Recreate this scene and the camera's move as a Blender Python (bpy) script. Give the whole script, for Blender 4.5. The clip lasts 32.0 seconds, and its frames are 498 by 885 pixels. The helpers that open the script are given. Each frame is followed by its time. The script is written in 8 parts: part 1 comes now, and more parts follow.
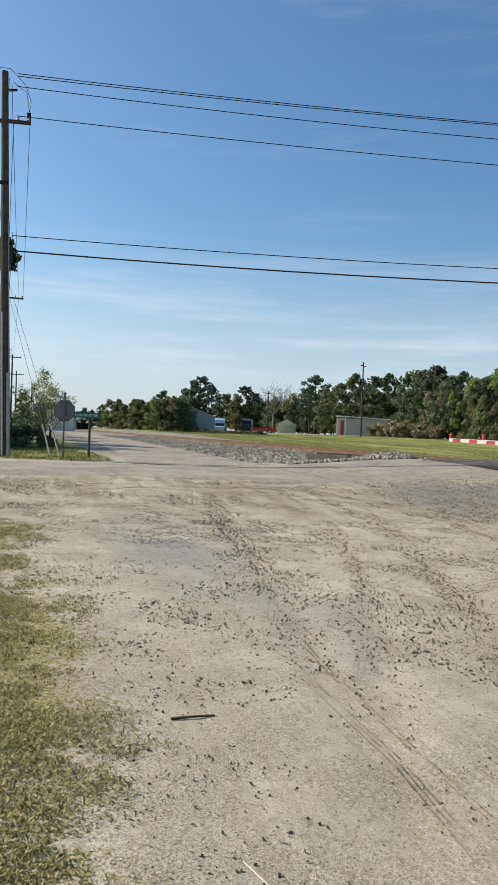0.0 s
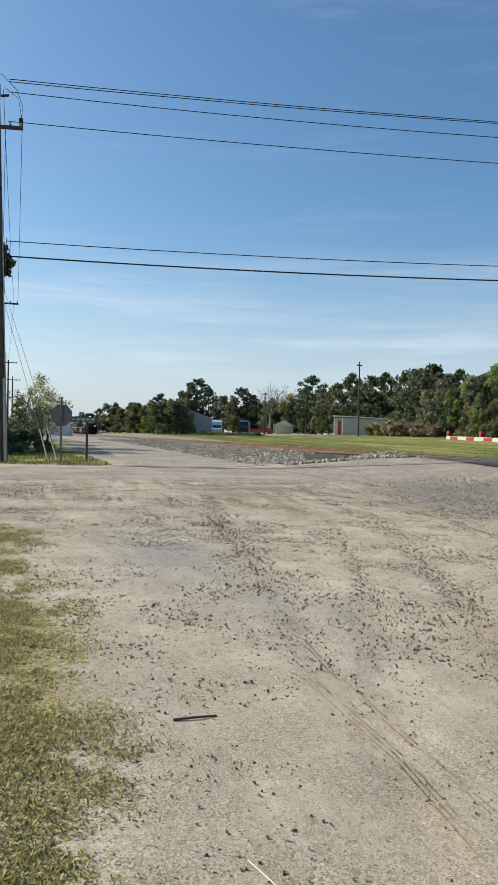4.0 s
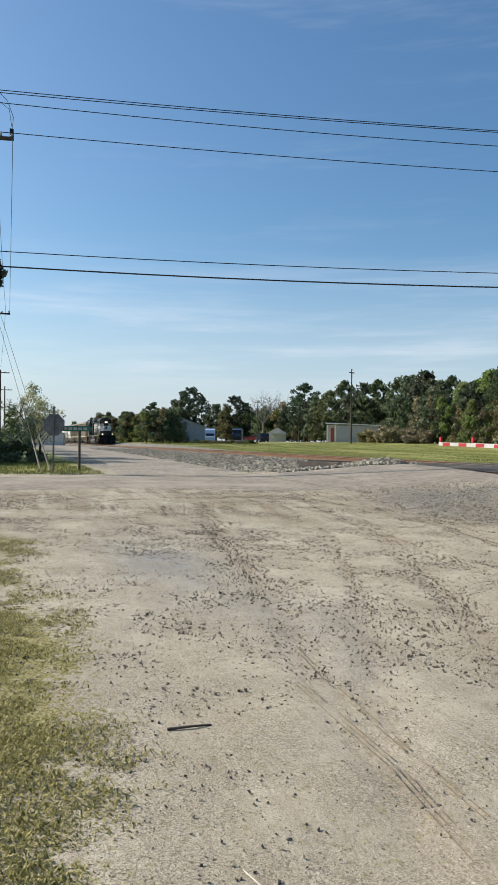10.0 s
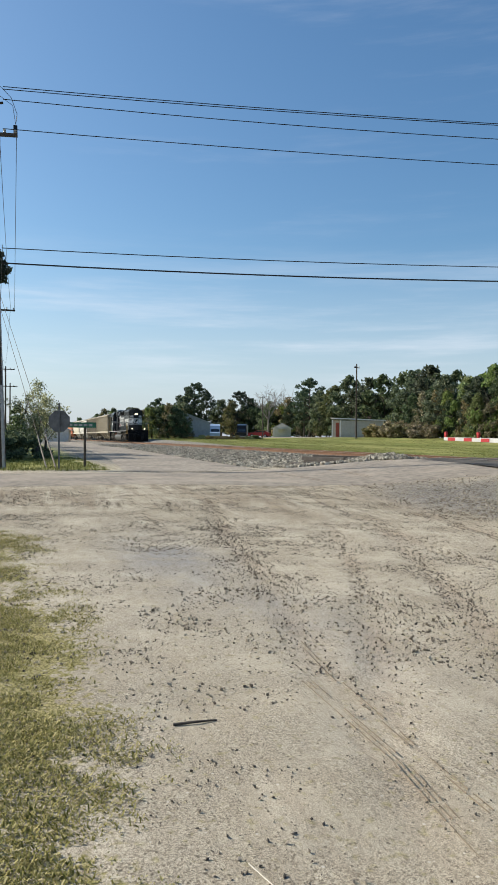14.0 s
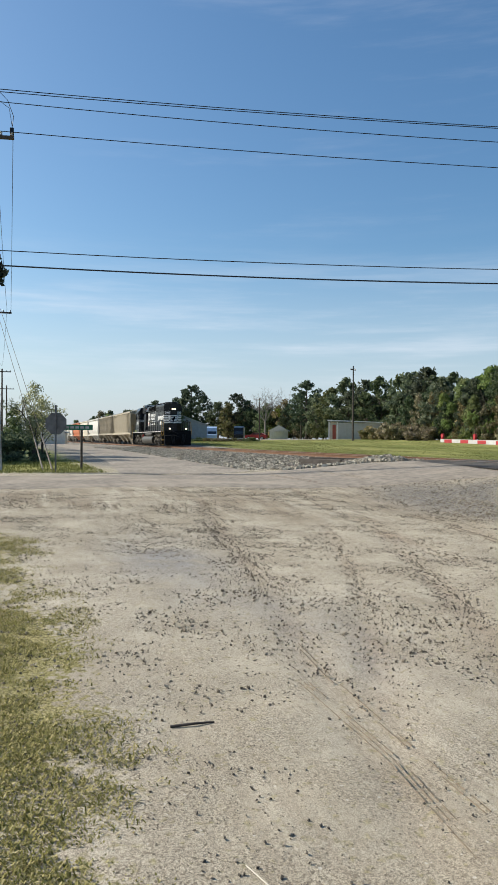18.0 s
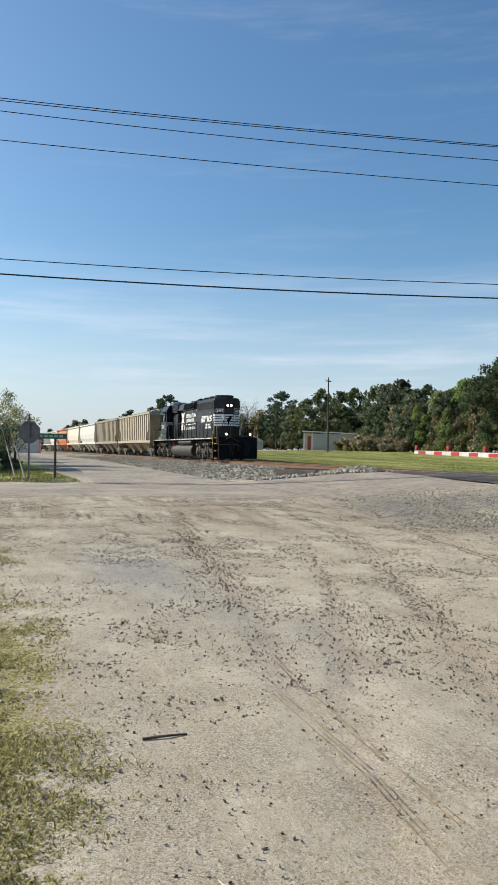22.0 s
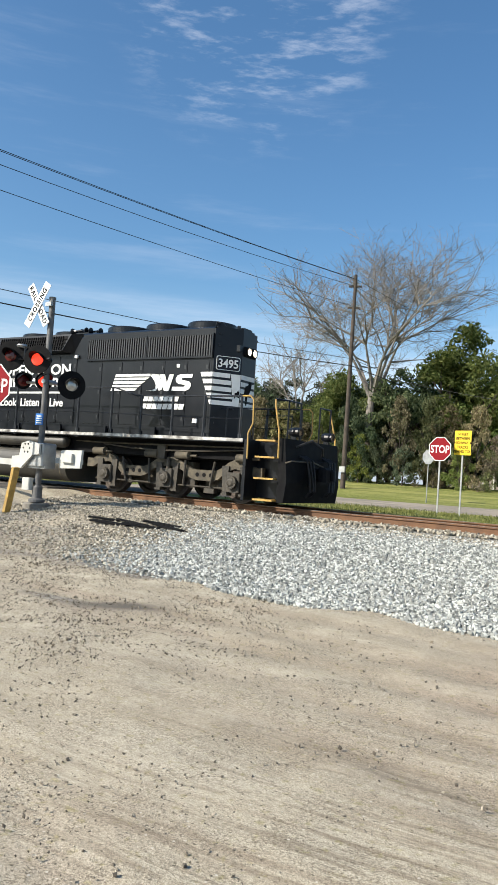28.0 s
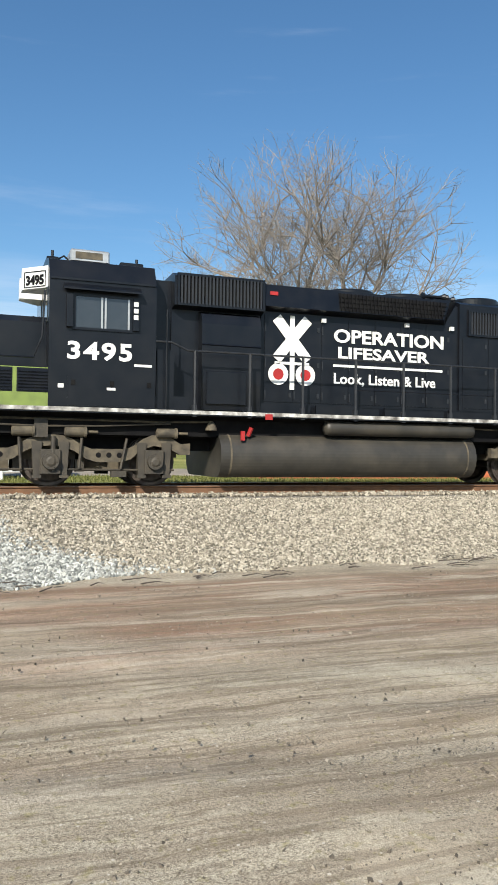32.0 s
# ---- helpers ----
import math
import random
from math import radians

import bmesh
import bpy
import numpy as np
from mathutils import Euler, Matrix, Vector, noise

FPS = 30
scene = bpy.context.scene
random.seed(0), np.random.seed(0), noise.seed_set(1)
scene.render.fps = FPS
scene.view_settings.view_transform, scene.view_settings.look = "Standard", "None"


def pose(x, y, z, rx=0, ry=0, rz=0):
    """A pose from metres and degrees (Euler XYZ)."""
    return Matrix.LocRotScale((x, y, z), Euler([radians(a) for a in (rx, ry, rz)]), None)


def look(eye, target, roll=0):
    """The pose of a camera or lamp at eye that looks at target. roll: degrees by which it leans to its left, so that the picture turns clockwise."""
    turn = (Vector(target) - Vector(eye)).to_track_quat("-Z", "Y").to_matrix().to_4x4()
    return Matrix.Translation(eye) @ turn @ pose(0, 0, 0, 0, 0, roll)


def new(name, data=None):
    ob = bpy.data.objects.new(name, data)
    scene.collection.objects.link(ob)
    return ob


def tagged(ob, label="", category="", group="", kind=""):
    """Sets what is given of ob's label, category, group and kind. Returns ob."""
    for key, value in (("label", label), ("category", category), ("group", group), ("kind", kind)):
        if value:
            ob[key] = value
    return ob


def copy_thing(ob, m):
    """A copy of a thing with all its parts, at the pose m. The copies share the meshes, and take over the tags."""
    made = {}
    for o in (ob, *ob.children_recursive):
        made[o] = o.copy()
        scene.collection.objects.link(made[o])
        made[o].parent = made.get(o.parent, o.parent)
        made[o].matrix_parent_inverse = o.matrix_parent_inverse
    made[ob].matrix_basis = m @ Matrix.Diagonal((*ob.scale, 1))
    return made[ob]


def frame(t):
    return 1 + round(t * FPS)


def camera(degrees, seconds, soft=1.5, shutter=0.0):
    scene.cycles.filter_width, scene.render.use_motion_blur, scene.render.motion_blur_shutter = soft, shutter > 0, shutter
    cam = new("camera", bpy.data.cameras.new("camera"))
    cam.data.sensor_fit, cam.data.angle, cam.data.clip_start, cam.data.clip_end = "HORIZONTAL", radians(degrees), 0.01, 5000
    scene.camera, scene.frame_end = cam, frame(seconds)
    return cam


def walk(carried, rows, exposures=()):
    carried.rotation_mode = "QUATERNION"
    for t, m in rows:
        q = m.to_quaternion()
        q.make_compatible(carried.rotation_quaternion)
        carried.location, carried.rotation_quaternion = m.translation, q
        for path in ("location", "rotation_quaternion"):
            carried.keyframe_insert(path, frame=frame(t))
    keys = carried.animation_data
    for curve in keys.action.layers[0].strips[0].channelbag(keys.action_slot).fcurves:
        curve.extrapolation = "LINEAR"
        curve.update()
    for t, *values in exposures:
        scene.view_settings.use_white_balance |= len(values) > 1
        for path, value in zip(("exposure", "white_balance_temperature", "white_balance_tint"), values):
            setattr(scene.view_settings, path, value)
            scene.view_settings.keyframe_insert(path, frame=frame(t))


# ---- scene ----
cam = camera(36.32, 32.0, soft=0.7)
PATH = [
    (0.0, pose(-0.061, -0.000, 1.601, 89.234, -2.091, 72.847)),
    (0.5, pose(-0.047, -0.008, 1.606, 89.670, -1.791, 72.851)),
    (1.0, pose(-0.040, -0.004, 1.604, 89.670, -1.492, 72.996)),
    (1.5, pose(-0.042, -0.004, 1.600, 89.300, -1.221, 73.154)),
    (2.0, pose(-0.036, -0.002, 1.599, 89.135, -0.933, 73.254)),
    (3.0, pose(-0.047, -0.003, 1.596, 89.308, -1.147, 72.831)),
    (3.5, pose(-0.051, -0.003, 1.595, 89.304, -1.169, 72.690)),
    (5.5, pose(-0.045, 0.001, 1.593, 89.592, -0.862, 72.539)),
    (6.0, pose(-0.052, -0.001, 1.594, 89.730, -0.921, 72.437)),
    (7.0, pose(-0.034, -0.001, 1.600, 89.844, -0.882, 72.284)),
    (8.0, pose(-0.040, 0.001, 1.596, 89.740, -0.962, 72.244)),
    (9.0, pose(-0.029, -0.000, 1.600, 89.844, -0.723, 72.193)),
    (10.0, pose(-0.047, 0.004, 1.592, 89.960, -0.604, 72.133)),
    (11.0, pose(-0.037, 0.004, 1.597, 89.749, -0.388, 72.135)),
    (12.0, pose(-0.034, 0.005, 1.598, 89.707, -0.321, 72.202)),
    (13.0, pose(-0.030, 0.005, 1.601, 89.577, -0.356, 72.460)),
    (14.0, pose(-0.032, 0.004, 1.600, 89.610, -0.362, 72.519)),
    (14.5, pose(-0.033, 0.000, 1.598, 89.586, -0.391, 72.520)),
    (16.5, pose(-0.032, -0.003, 1.599, 89.869, -0.296, 72.779)),
    (17.0, pose(-0.034, 0.004, 1.597, 89.976, -0.067, 72.672)),
    (18.0, pose(-0.029, 0.003, 1.597, 89.782, -0.301, 72.279)),
    (18.5, pose(-0.038, -0.001, 1.598, 90.080, -0.456, 71.784)),
    (19.0, pose(-0.037, 0.004, 1.595, 90.287, -0.228, 71.195)),
    (20.0, pose(-0.036, 0.003, 1.594, 90.102, -0.469, 70.992)),
    (21.0, pose(-0.039, 0.008, 1.592, 90.154, -0.389, 70.721)),
    (22.0, pose(-0.047, 0.007, 1.590, 90.583, -0.723, 70.402)),
    (22.5, pose(-0.037, 0.009, 1.595, 90.275, -0.865, 69.932)),
    (23.0, pose(-0.042, 0.015, 1.589, 90.725, -1.077, 68.607)),
    (23.5, pose(-0.019, 0.018, 1.595, 90.449, -1.169, 67.250)),
    (24.0, pose(-0.014, 0.029, 1.599, 90.599, -1.257, 65.825)),
    (24.5, pose(-0.012, 0.036, 1.602, 91.051, -1.628, 64.491)),
    (26.5, pose(-0.089, 0.140, 1.600, 92.137, -2.749, 54.134)),
    (27.0, pose(-0.060, 0.155, 1.604, 92.827, -3.446, 48.833)),
    (27.5, pose(-0.042, 0.177, 1.592, 93.511, -4.203, 41.618)),
    (28.0, pose(-0.002, 0.187, 1.599, 92.387, -3.953, 32.297)),
    (28.5, pose(0.023, 0.216, 1.595, 92.105, -3.873, 23.933)),
    (29.0, pose(0.075, 0.244, 1.586, 91.718, -4.538, 15.45)),
    (29.5, pose(0.136, 0.267, 1.576, 92.417, -3.798, 1.510)),
    (30.0, pose(0.192, 0.258, 1.569, 91.679, -3.175, -7.817)),
    (30.5, pose(0.214, 0.247, 1.572, 92.557, -1.936, -14.607)),
    (31.0, pose(0.225, 0.223, 1.584, 91.987, -1.047, -18.258)),
    (31.5, pose(0.230, 0.222, 1.587, 91.387, -0.695, -18.889)),
    (32.0, pose(0.246, 0.232, 1.582, 90.775, -0.687, -19.895)),
]
walk(cam, PATH, [(t, e) for t, e in ((0, 0.20), (20, 0.20), (23, 0.26), (25, 0.30), (27, 0.48), (28.5, 0.44), (30, 0.20), (31, 0.26), (32, 0.30))])

# ---- daylight: clear morning, sun behind the camera's left shoulder ----
SUN_FROM = Vector((-0.56, -0.83, 0.0)).normalized()
SUN_UP = radians(34)
world = bpy.data.worlds.new("sky")
scene.world = world
world.use_nodes = True
wn, wl = world.node_tree.nodes, world.node_tree.links
sky = wn.new("ShaderNodeTexSky")
sky.sky_type, sky.sun_disc = "NISHITA", False
sky.sun_elevation, sky.sun_rotation = SUN_UP, math.atan2(SUN_FROM.x, SUN_FROM.y)
sky.air_density, sky.dust_density, sky.ozone_density = 1.0, 1.5, 2.5
# thin cirrus: a veil of streaks low over the horizon, faint bands above it, and one drift of small ripples
tc = wn.new("ShaderNodeTexCoord")
sep = wn.new("ShaderNodeSeparateXYZ")
wl.new(tc.outputs["Generated"], sep.inputs[0])


def sky_math(op, a, b=None):
    nd = wn.new("ShaderNodeMath")
    nd.operation = op
    for slot, val in enumerate((a, b)):
        if isinstance(val, (int, float)):
            nd.inputs[slot].default_value = val
        elif val is not None:
            wl.new(val, nd.inputs[slot])
    return nd.outputs[0]


def sky_ramp(src, lo, hi, a=0.0, b=1.0):
    nd = wn.new("ShaderNodeMapRange")
    nd.interpolation_type = "SMOOTHSTEP"
    for slot, val in (("From Min", lo), ("From Max", hi), ("To Min", a), ("To Max", b)):
        nd.inputs[slot].default_value = val
    wl.new(src, nd.inputs["Value"])
    return nd.outputs["Result"]


def sky_noise(stretch, turn, size, detail, rough=0.6):
    mp = wn.new("ShaderNodeMapping")
    mp.inputs["Scale"].default_value, mp.inputs["Rotation"].default_value = stretch, turn
    wl.new(tc.outputs["Generated"], mp.inputs["Vector"])
    nd = wn.new("ShaderNodeTexNoise")
    nd.inputs["Scale"].default_value, nd.inputs["Detail"].default_value, nd.inputs["Roughness"].default_value = size, detail, rough
    wl.new(mp.outputs["Vector"], nd.inputs["Vector"])
    return nd.outputs["Fac"]


def sky_near(way, lo, hi):
    """How near a direction lies to a given one, 0 to 1."""
    nd = wn.new("ShaderNodeVectorMath")
    nd.operation = "DOT_PRODUCT"
    wl.new(tc.outputs["Generated"], nd.inputs[0])
    nd.inputs[1].default_value = Vector(way).normalized()
    return sky_ramp(nd.outputs["Value"], lo, hi)


up = sep.outputs["Z"]
veil = sky_math("MULTIPLY", sky_ramp(sky_noise((2.2, 2.2, 26.0), (0.03, 0.02, 0.4), 1.2, 7.0), 0.40, 0.74), sky_math("MULTIPLY", sky_ramp(up, 0.03, 0.10), sky_ramp(up, 0.28, 0.13)))
bands = sky_math("MULTIPLY", sky_ramp(sky_noise((1.6, 1.6, 15.0), (0.05, -0.04, 1.1), 1.4, 7.0), 0.54, 0.80, 0.0, 0.45), sky_ramp(up, 0.16, 0.30))
ripple = sky_math("MULTIPLY", sky_ramp(sky_noise((8.0, 8.0, 36.0), (0.2, 0.1, 0.6), 1.8, 7.0, 0.62), 0.48, 0.76), sky_near((-0.47, 0.70, 0.54), 0.982, 0.998))
cover = sky_math("MINIMUM", sky_math("ADD", sky_math("ADD", sky_math("MULTIPLY", veil, 0.42), sky_math("MULTIPLY", bands, 0.30)), sky_math("MULTIPLY", ripple, 0.34)), 1.0)
cm = wn.new("ShaderNodeMix")
cm.data_type = "RGBA"
cm.inputs[7].default_value = (7.3, 7.6, 8.3, 1)
wl.new(cover, cm.inputs[0])
# clear spring air: a cleaner blue overhead, pale blue haze along the horizon
hue = wn.new("ShaderNodeHueSaturation")
hue.inputs["Saturation"].default_value = 1.16
tint = wn.new("ShaderNodeMix")
tint.data_type, tint.blend_type = "RGBA", "MULTIPLY"
tint.inputs[0].default_value = 1.0
tint.inputs[7].default_value = (0.98, 1.12, 1.13, 1)
low = wn.new("ShaderNodeMapRange")
low.interpolation_type = "SMOOTHSTEP"
low.inputs["From Min"].default_value, low.inputs["From Max"].default_value = -0.02, 0.26
low.inputs["To Min"].default_value, low.inputs["To Max"].default_value = 0.66, 0.0
haze = wn.new("ShaderNodeMix")
haze.data_type = "RGBA"
haze.inputs[7].default_value = (5.5, 6.15, 7.2, 1)
wl.new(sky.outputs["Color"], hue.inputs["Color"])
wl.new(hue.outputs["Color"], tint.inputs[6])
wl.new(sep.outputs["Z"], low.inputs["Value"])
wl.new(low.outputs["Result"], haze.inputs[0])
wl.new(tint.outputs[2], haze.inputs[6])
wl.new(haze.outputs[2], cm.inputs[6])
wl.new(cm.outputs[2], wn["Background"].inputs["Color"])
wn["Background"].inputs["Strength"].default_value = 0.11
sun_data = bpy.data.lights.new("sun", "SUN")
sun_data.energy, sun_data.angle, sun_data.color = 5.0, radians(0.53), (1.0, 0.93, 0.82)
sun = new("sun", sun_data)
sun.matrix_world = look((0, 0, 0), -(SUN_FROM * math.cos(SUN_UP) + Vector((0, 0, math.sin(SUN_UP)))))

# ---- materials ----
MATS = {}


def mat(name, col, rough=0.7, metal=0.0, col2=None, scale=4.0, detail=5.0, bump=0.0, bump_scale=60.0, spec=0.5, dirt=None, dirt_scale=1.2, dirt_amount=0.35, rnd=0.0):
    """A surface of two colours mixed at one scale, dirt at a wider one, and fine relief."""
    m = bpy.data.materials.new(name)
    m.use_nodes = True
    n, l = m.node_tree.nodes, m.node_tree.links
    b = n["Principled BSDF"]
    b.inputs["Roughness"].default_value, b.inputs["Metallic"].default_value = rough, metal
    b.inputs["Specular IOR Level"].default_value = spec
    t = n.new("ShaderNodeTexCoord")
    no = n.new("ShaderNodeTexNoise")
    no.inputs["Scale"].default_value, no.inputs["Detail"].default_value = scale, detail
    l.new(t.outputs["Object"], no.inputs["Vector"])
    mx = n.new("ShaderNodeMix")
    mx.data_type = "RGBA"
    c2 = col2 or tuple(c * 0.75 for c in col)
    mx.inputs[6].default_value, mx.inputs[7].default_value = (*col, 1), (*c2, 1)
    rp = n.new("ShaderNodeValToRGB")
    rp.color_ramp.elements[0].position, rp.color_ramp.elements[1].position = 0.35, 0.68
    l.new(no.outputs["Fac"], rp.inputs["Fac"])
    l.new(rp.outputs["Color"], mx.inputs[0])
    out = mx.outputs[2]
    if dirt:
        dn = n.new("ShaderNodeTexNoise")
        dn.inputs["Scale"].default_value, dn.inputs["Detail"].default_value = dirt_scale, 6.0
        l.new(t.outputs["Object"], dn.inputs["Vector"])
        dr = n.new("ShaderNodeValToRGB")
        dr.color_ramp.elements[0].position, dr.color_ramp.elements[1].position = 0.45, 0.75
        dr.color_ramp.elements[1].color = (dirt_amount,) * 3 + (1,)
        l.new(dn.outputs["Fac"], dr.inputs["Fac"])
        dm = n.new("ShaderNodeMix")
        dm.data_type = "RGBA"
        dm.inputs[7].default_value = (*dirt, 1)
        l.new(dr.outputs["Color"], dm.inputs[0])
        l.new(out, dm.inputs[6])
        out = dm.outputs[2]
    if rnd:
        oi = n.new("ShaderNodeObjectInfo")
        mr = n.new("ShaderNodeMapRange")
        mr.inputs["To Min"].default_value, mr.inputs["To Max"].default_value = 1 - rnd, 1 + rnd
        l.new(oi.outputs["Random"], mr.inputs["Value"])
        hs = n.new("ShaderNodeHueSaturation")
        l.new(mr.outputs["Result"], hs.inputs["Value"])
        l.new(out, hs.inputs["Color"])
        out = hs.outputs["Color"]
    l.new(out, b.inputs["Base Color"])
    if bump:
        bn = n.new("ShaderNodeTexNoise")
        bn.inputs["Scale"].default_value, bn.inputs["Detail"].default_value = bump_scale, 4.0
        l.new(t.outputs["Object"], bn.inputs["Vector"])
        bp = n.new("ShaderNodeBump")
        bp.inputs["Strength"].default_value, bp.inputs["Distance"].default_value = bump, 0.02
        l.new(bn.outputs["Fac"], bp.inputs["Height"])
        l.new(bp.outputs["Normal"], b.inputs["Normal"])
    MATS[name] = m
    return m


def island(name, c1, c2, c3=None, rough=0.9, translucent=0.0, vary=0.0):
    """Many small pieces in one mesh, each of its own tone."""
    m = bpy.data.materials.new(name)
    m.use_nodes = True
    n, l = m.node_tree.nodes, m.node_tree.links
    b = n["Principled BSDF"]
    b.inputs["Roughness"].default_value = rough
    b.inputs["Specular IOR Level"].default_value = 0.3
    g = n.new("ShaderNodeNewGeometry")
    r = n.new("ShaderNodeValToRGB")
    r.color_ramp.elements[0].color, r.color_ramp.elements[1].color = (*c1, 1), (*c2, 1)
    if c3:
        e = r.color_ramp.elements.new(0.55)
        e.color = (*c3, 1)
    l.new(g.outputs["Random Per Island"], r.inputs["Fac"])
    tone = r.outputs["Color"]
    if vary:
        oi = n.new("ShaderNodeObjectInfo")
        hs = n.new("ShaderNodeHueSaturation")
        for slot, lo, hi, k in (("Value", 1 - vary, 1 + vary, 1.0), ("Saturation", 0.78, 1.12, 7.31), ("Hue", 0.475, 0.515, 3.77)):
            turn = n.new("ShaderNodeMath")
            turn.operation = "MULTIPLY"
            turn.inputs[1].default_value = k
            wrap = n.new("ShaderNodeMath")
            wrap.operation = "FRACT"
            mr = n.new("ShaderNodeMapRange")
            mr.inputs["To Min"].default_value, mr.inputs["To Max"].default_value = lo, hi
            l.new(oi.outputs["Random"], turn.inputs[0])
            l.new(turn.outputs[0], wrap.inputs[0])
            l.new(wrap.outputs[0], mr.inputs["Value"])
            l.new(mr.outputs["Result"], hs.inputs[slot])
        l.new(tone, hs.inputs["Color"])
        tone = hs.outputs["Color"]
    l.new(tone, b.inputs["Base Color"])
    if translucent:
        tr = n.new("ShaderNodeBsdfTranslucent")
        l.new(tone, tr.inputs["Color"])
        ms = n.new("ShaderNodeMixShader")
        ms.inputs[0].default_value = translucent
        l.new(b.outputs[0], ms.inputs[1])
        l.new(tr.outputs[0], ms.inputs[2])
        l.new(ms.outputs[0], n["Material Output"].inputs["Surface"])
    return m


def glow(name, col, strength):
    m = bpy.data.materials.new(name)
    m.use_nodes = True
    b = m.node_tree.nodes["Principled BSDF"]
    b.inputs["Base Color"].default_value = (*col, 1)
    b.inputs["Emission Color"].default_value = (*col, 1)
    b.inputs["Emission Strength"].default_value = strength
    return m


BLACK = mat("engine_black_paint", (0.0048, 0.0064, 0.0098), 0.29, 0.0, (0.0085, 0.010, 0.0135), 2.5, dirt=(0.032, 0.031, 0.030), spec=0.32, dirt_scale=2.2, dirt_amount=0.20, bump=0.05, bump_scale=9)
BLACK2 = mat("engine_black_recess", (0.007, 0.007, 0.008), 0.65, 0.0, (0.012, 0.012, 0.012), 5, spec=0.08)
# lighter black for slats, hinges and rails: their highlights put into the colour
BLACK3 = mat("highlit_black_ironwork", (0.022, 0.025, 0.030), 0.42, 0.0, (0.016, 0.018, 0.021), 9, spec=0.45, dirt=(0.05, 0.048, 0.045), dirt_scale=5, dirt_amount=0.35)
# darker copy of UNDER: shade round pedestals and axle boxes put into the colour
UNDER2 = mat("shaded_running_gear", (0.050, 0.043, 0.032), 0.65, 0.0, (0.022, 0.020, 0.017), 7, dirt=(0.13, 0.105, 0.07), dirt_scale=3.5, dirt_amount=0.5, bump=0.2, bump_scale=30)
WHITE = mat("white_lettering", (0.80, 0.80, 0.77), 0.5, 0.0, (0.72, 0.72, 0.69), 6, dirt=(0.45, 0.44, 0.42), dirt_scale=3, dirt_amount=0.25)
SILL = mat("worn_white_sill", (0.66, 0.65, 0.61), 0.7, 0.0, (0.14, 0.13, 0.115), 5, dirt=(0.06, 0.055, 0.05), dirt_scale=6, dirt_amount=0.95)
UNDER = mat("grimy_running_gear", (0.105, 0.088, 0.060), 0.8, 0.0, (0.045, 0.039, 0.030), 6, dirt=(0.22, 0.18, 0.115), dirt_scale=2.5, dirt_amount=0.5, bump=0.2, bump_scale=30)
TANKM = mat("dusty_fuel_tank", (0.040, 0.037, 0.031), 0.5, 0.0, (0.028, 0.026, 0.022), 3, dirt=(0.11, 0.095, 0.07), dirt_scale=1.6, dirt_amount=0.5)
STEEL = mat("bright_worn_steel", (0.45, 0.43, 0.40), 0.35, 0.9, (0.3, 0.28, 0.26), 6)
WHEELM = mat("wheel_steel", (0.12, 0.10, 0.085), 0.6, 0.5, (0.06, 0.05, 0.045), 8)
YELLOW = mat("safety_yellow_paint", (0.52, 0.32, 0.07), 0.65, 0.0, (0.36, 0.23, 0.07), 9, dirt=(0.1, 0.08, 0.05), dirt_scale=6, dirt_amount=0.6)
GREENB = mat("green_battery_box_paint", (0.19, 0.26, 0.055), 0.55, 0.0, (0.14, 0.19, 0.045), 4)
REDM = mat("red_paint", (0.40, 0.022, 0.022), 0.55, 0.0, (0.30, 0.018, 0.018), 5)
RED_SIGN = mat("red_sign_sheet", (0.25, 0.008, 0.014), 0.6, 0.0, (0.20, 0.007, 0.012), 2, spec=0.15)
SIGNWHITE = mat("white_sign_sheet", (0.82, 0.82, 0.80), 0.4, 0.0, (0.78, 0.78, 0.76), 3)
SIGNYEL = mat("yellow_sign_sheet", (0.85, 0.58, 0.02), 0.4, 0.0, (0.8, 0.54, 0.02), 3)
SIGNGREEN = mat("green_sign_sheet", (0.01, 0.14, 0.07), 0.4, 0.0, (0.01, 0.11, 0.06), 3)
SIGNBLUE = mat("blue_sign_sheet", (0.02, 0.16, 0.5), 0.4, 0.0, (0.02, 0.13, 0.42), 3)
GALV = mat("galvanised_steel", (0.42, 0.43, 0.43), 0.5, 0.7, (0.3, 0.31, 0.31), 5, dirt=(0.2, 0.19, 0.17), dirt_amount=0.3)
ALU = mat("weathered_aluminium", (0.55, 0.55, 0.54), 0.4, 0.7, (0.45, 0.45, 0.44), 6)
GATEW = mat("gate_white_paint", (0.54, 0.54, 0.50), 0.6, 0.0, (0.44, 0.44, 0.41), 4, dirt=(0.35, 0.33, 0.3), dirt_amount=0.4)
CONC = mat("old_concrete", (0.42, 0.40, 0.36), 0.9, 0.0, (0.32, 0.30, 0.27), 6, bump=0.3, bump_scale=40)
POLEW = mat("creosoted_pole_wood", (0.085, 0.066, 0.05), 0.9, 0.0, (0.045, 0.036, 0.03), 3, bump=0.5, bump_scale=25)
TIEW = mat("sleeper_wood", (0.10, 0.085, 0.07), 0.95, 0.0, (0.06, 0.05, 0.043), 5, bump=0.5, bump_scale=20, rnd=0.25)
RUST = mat("rusty_rail", (0.20, 0.105, 0.055), 0.8, 0.2, (0.13, 0.07, 0.04), 4, bump=0.2)
ASPH = mat("asphalt", (0.085, 0.078, 0.070), 0.95, 0.0, (0.055, 0.052, 0.048), 3.0, detail=8.0, spec=0.2, dirt=(0.22, 0.195, 0.155), dirt_scale=0.7, dirt_amount=0.6, bump=0.5, bump_scale=90)
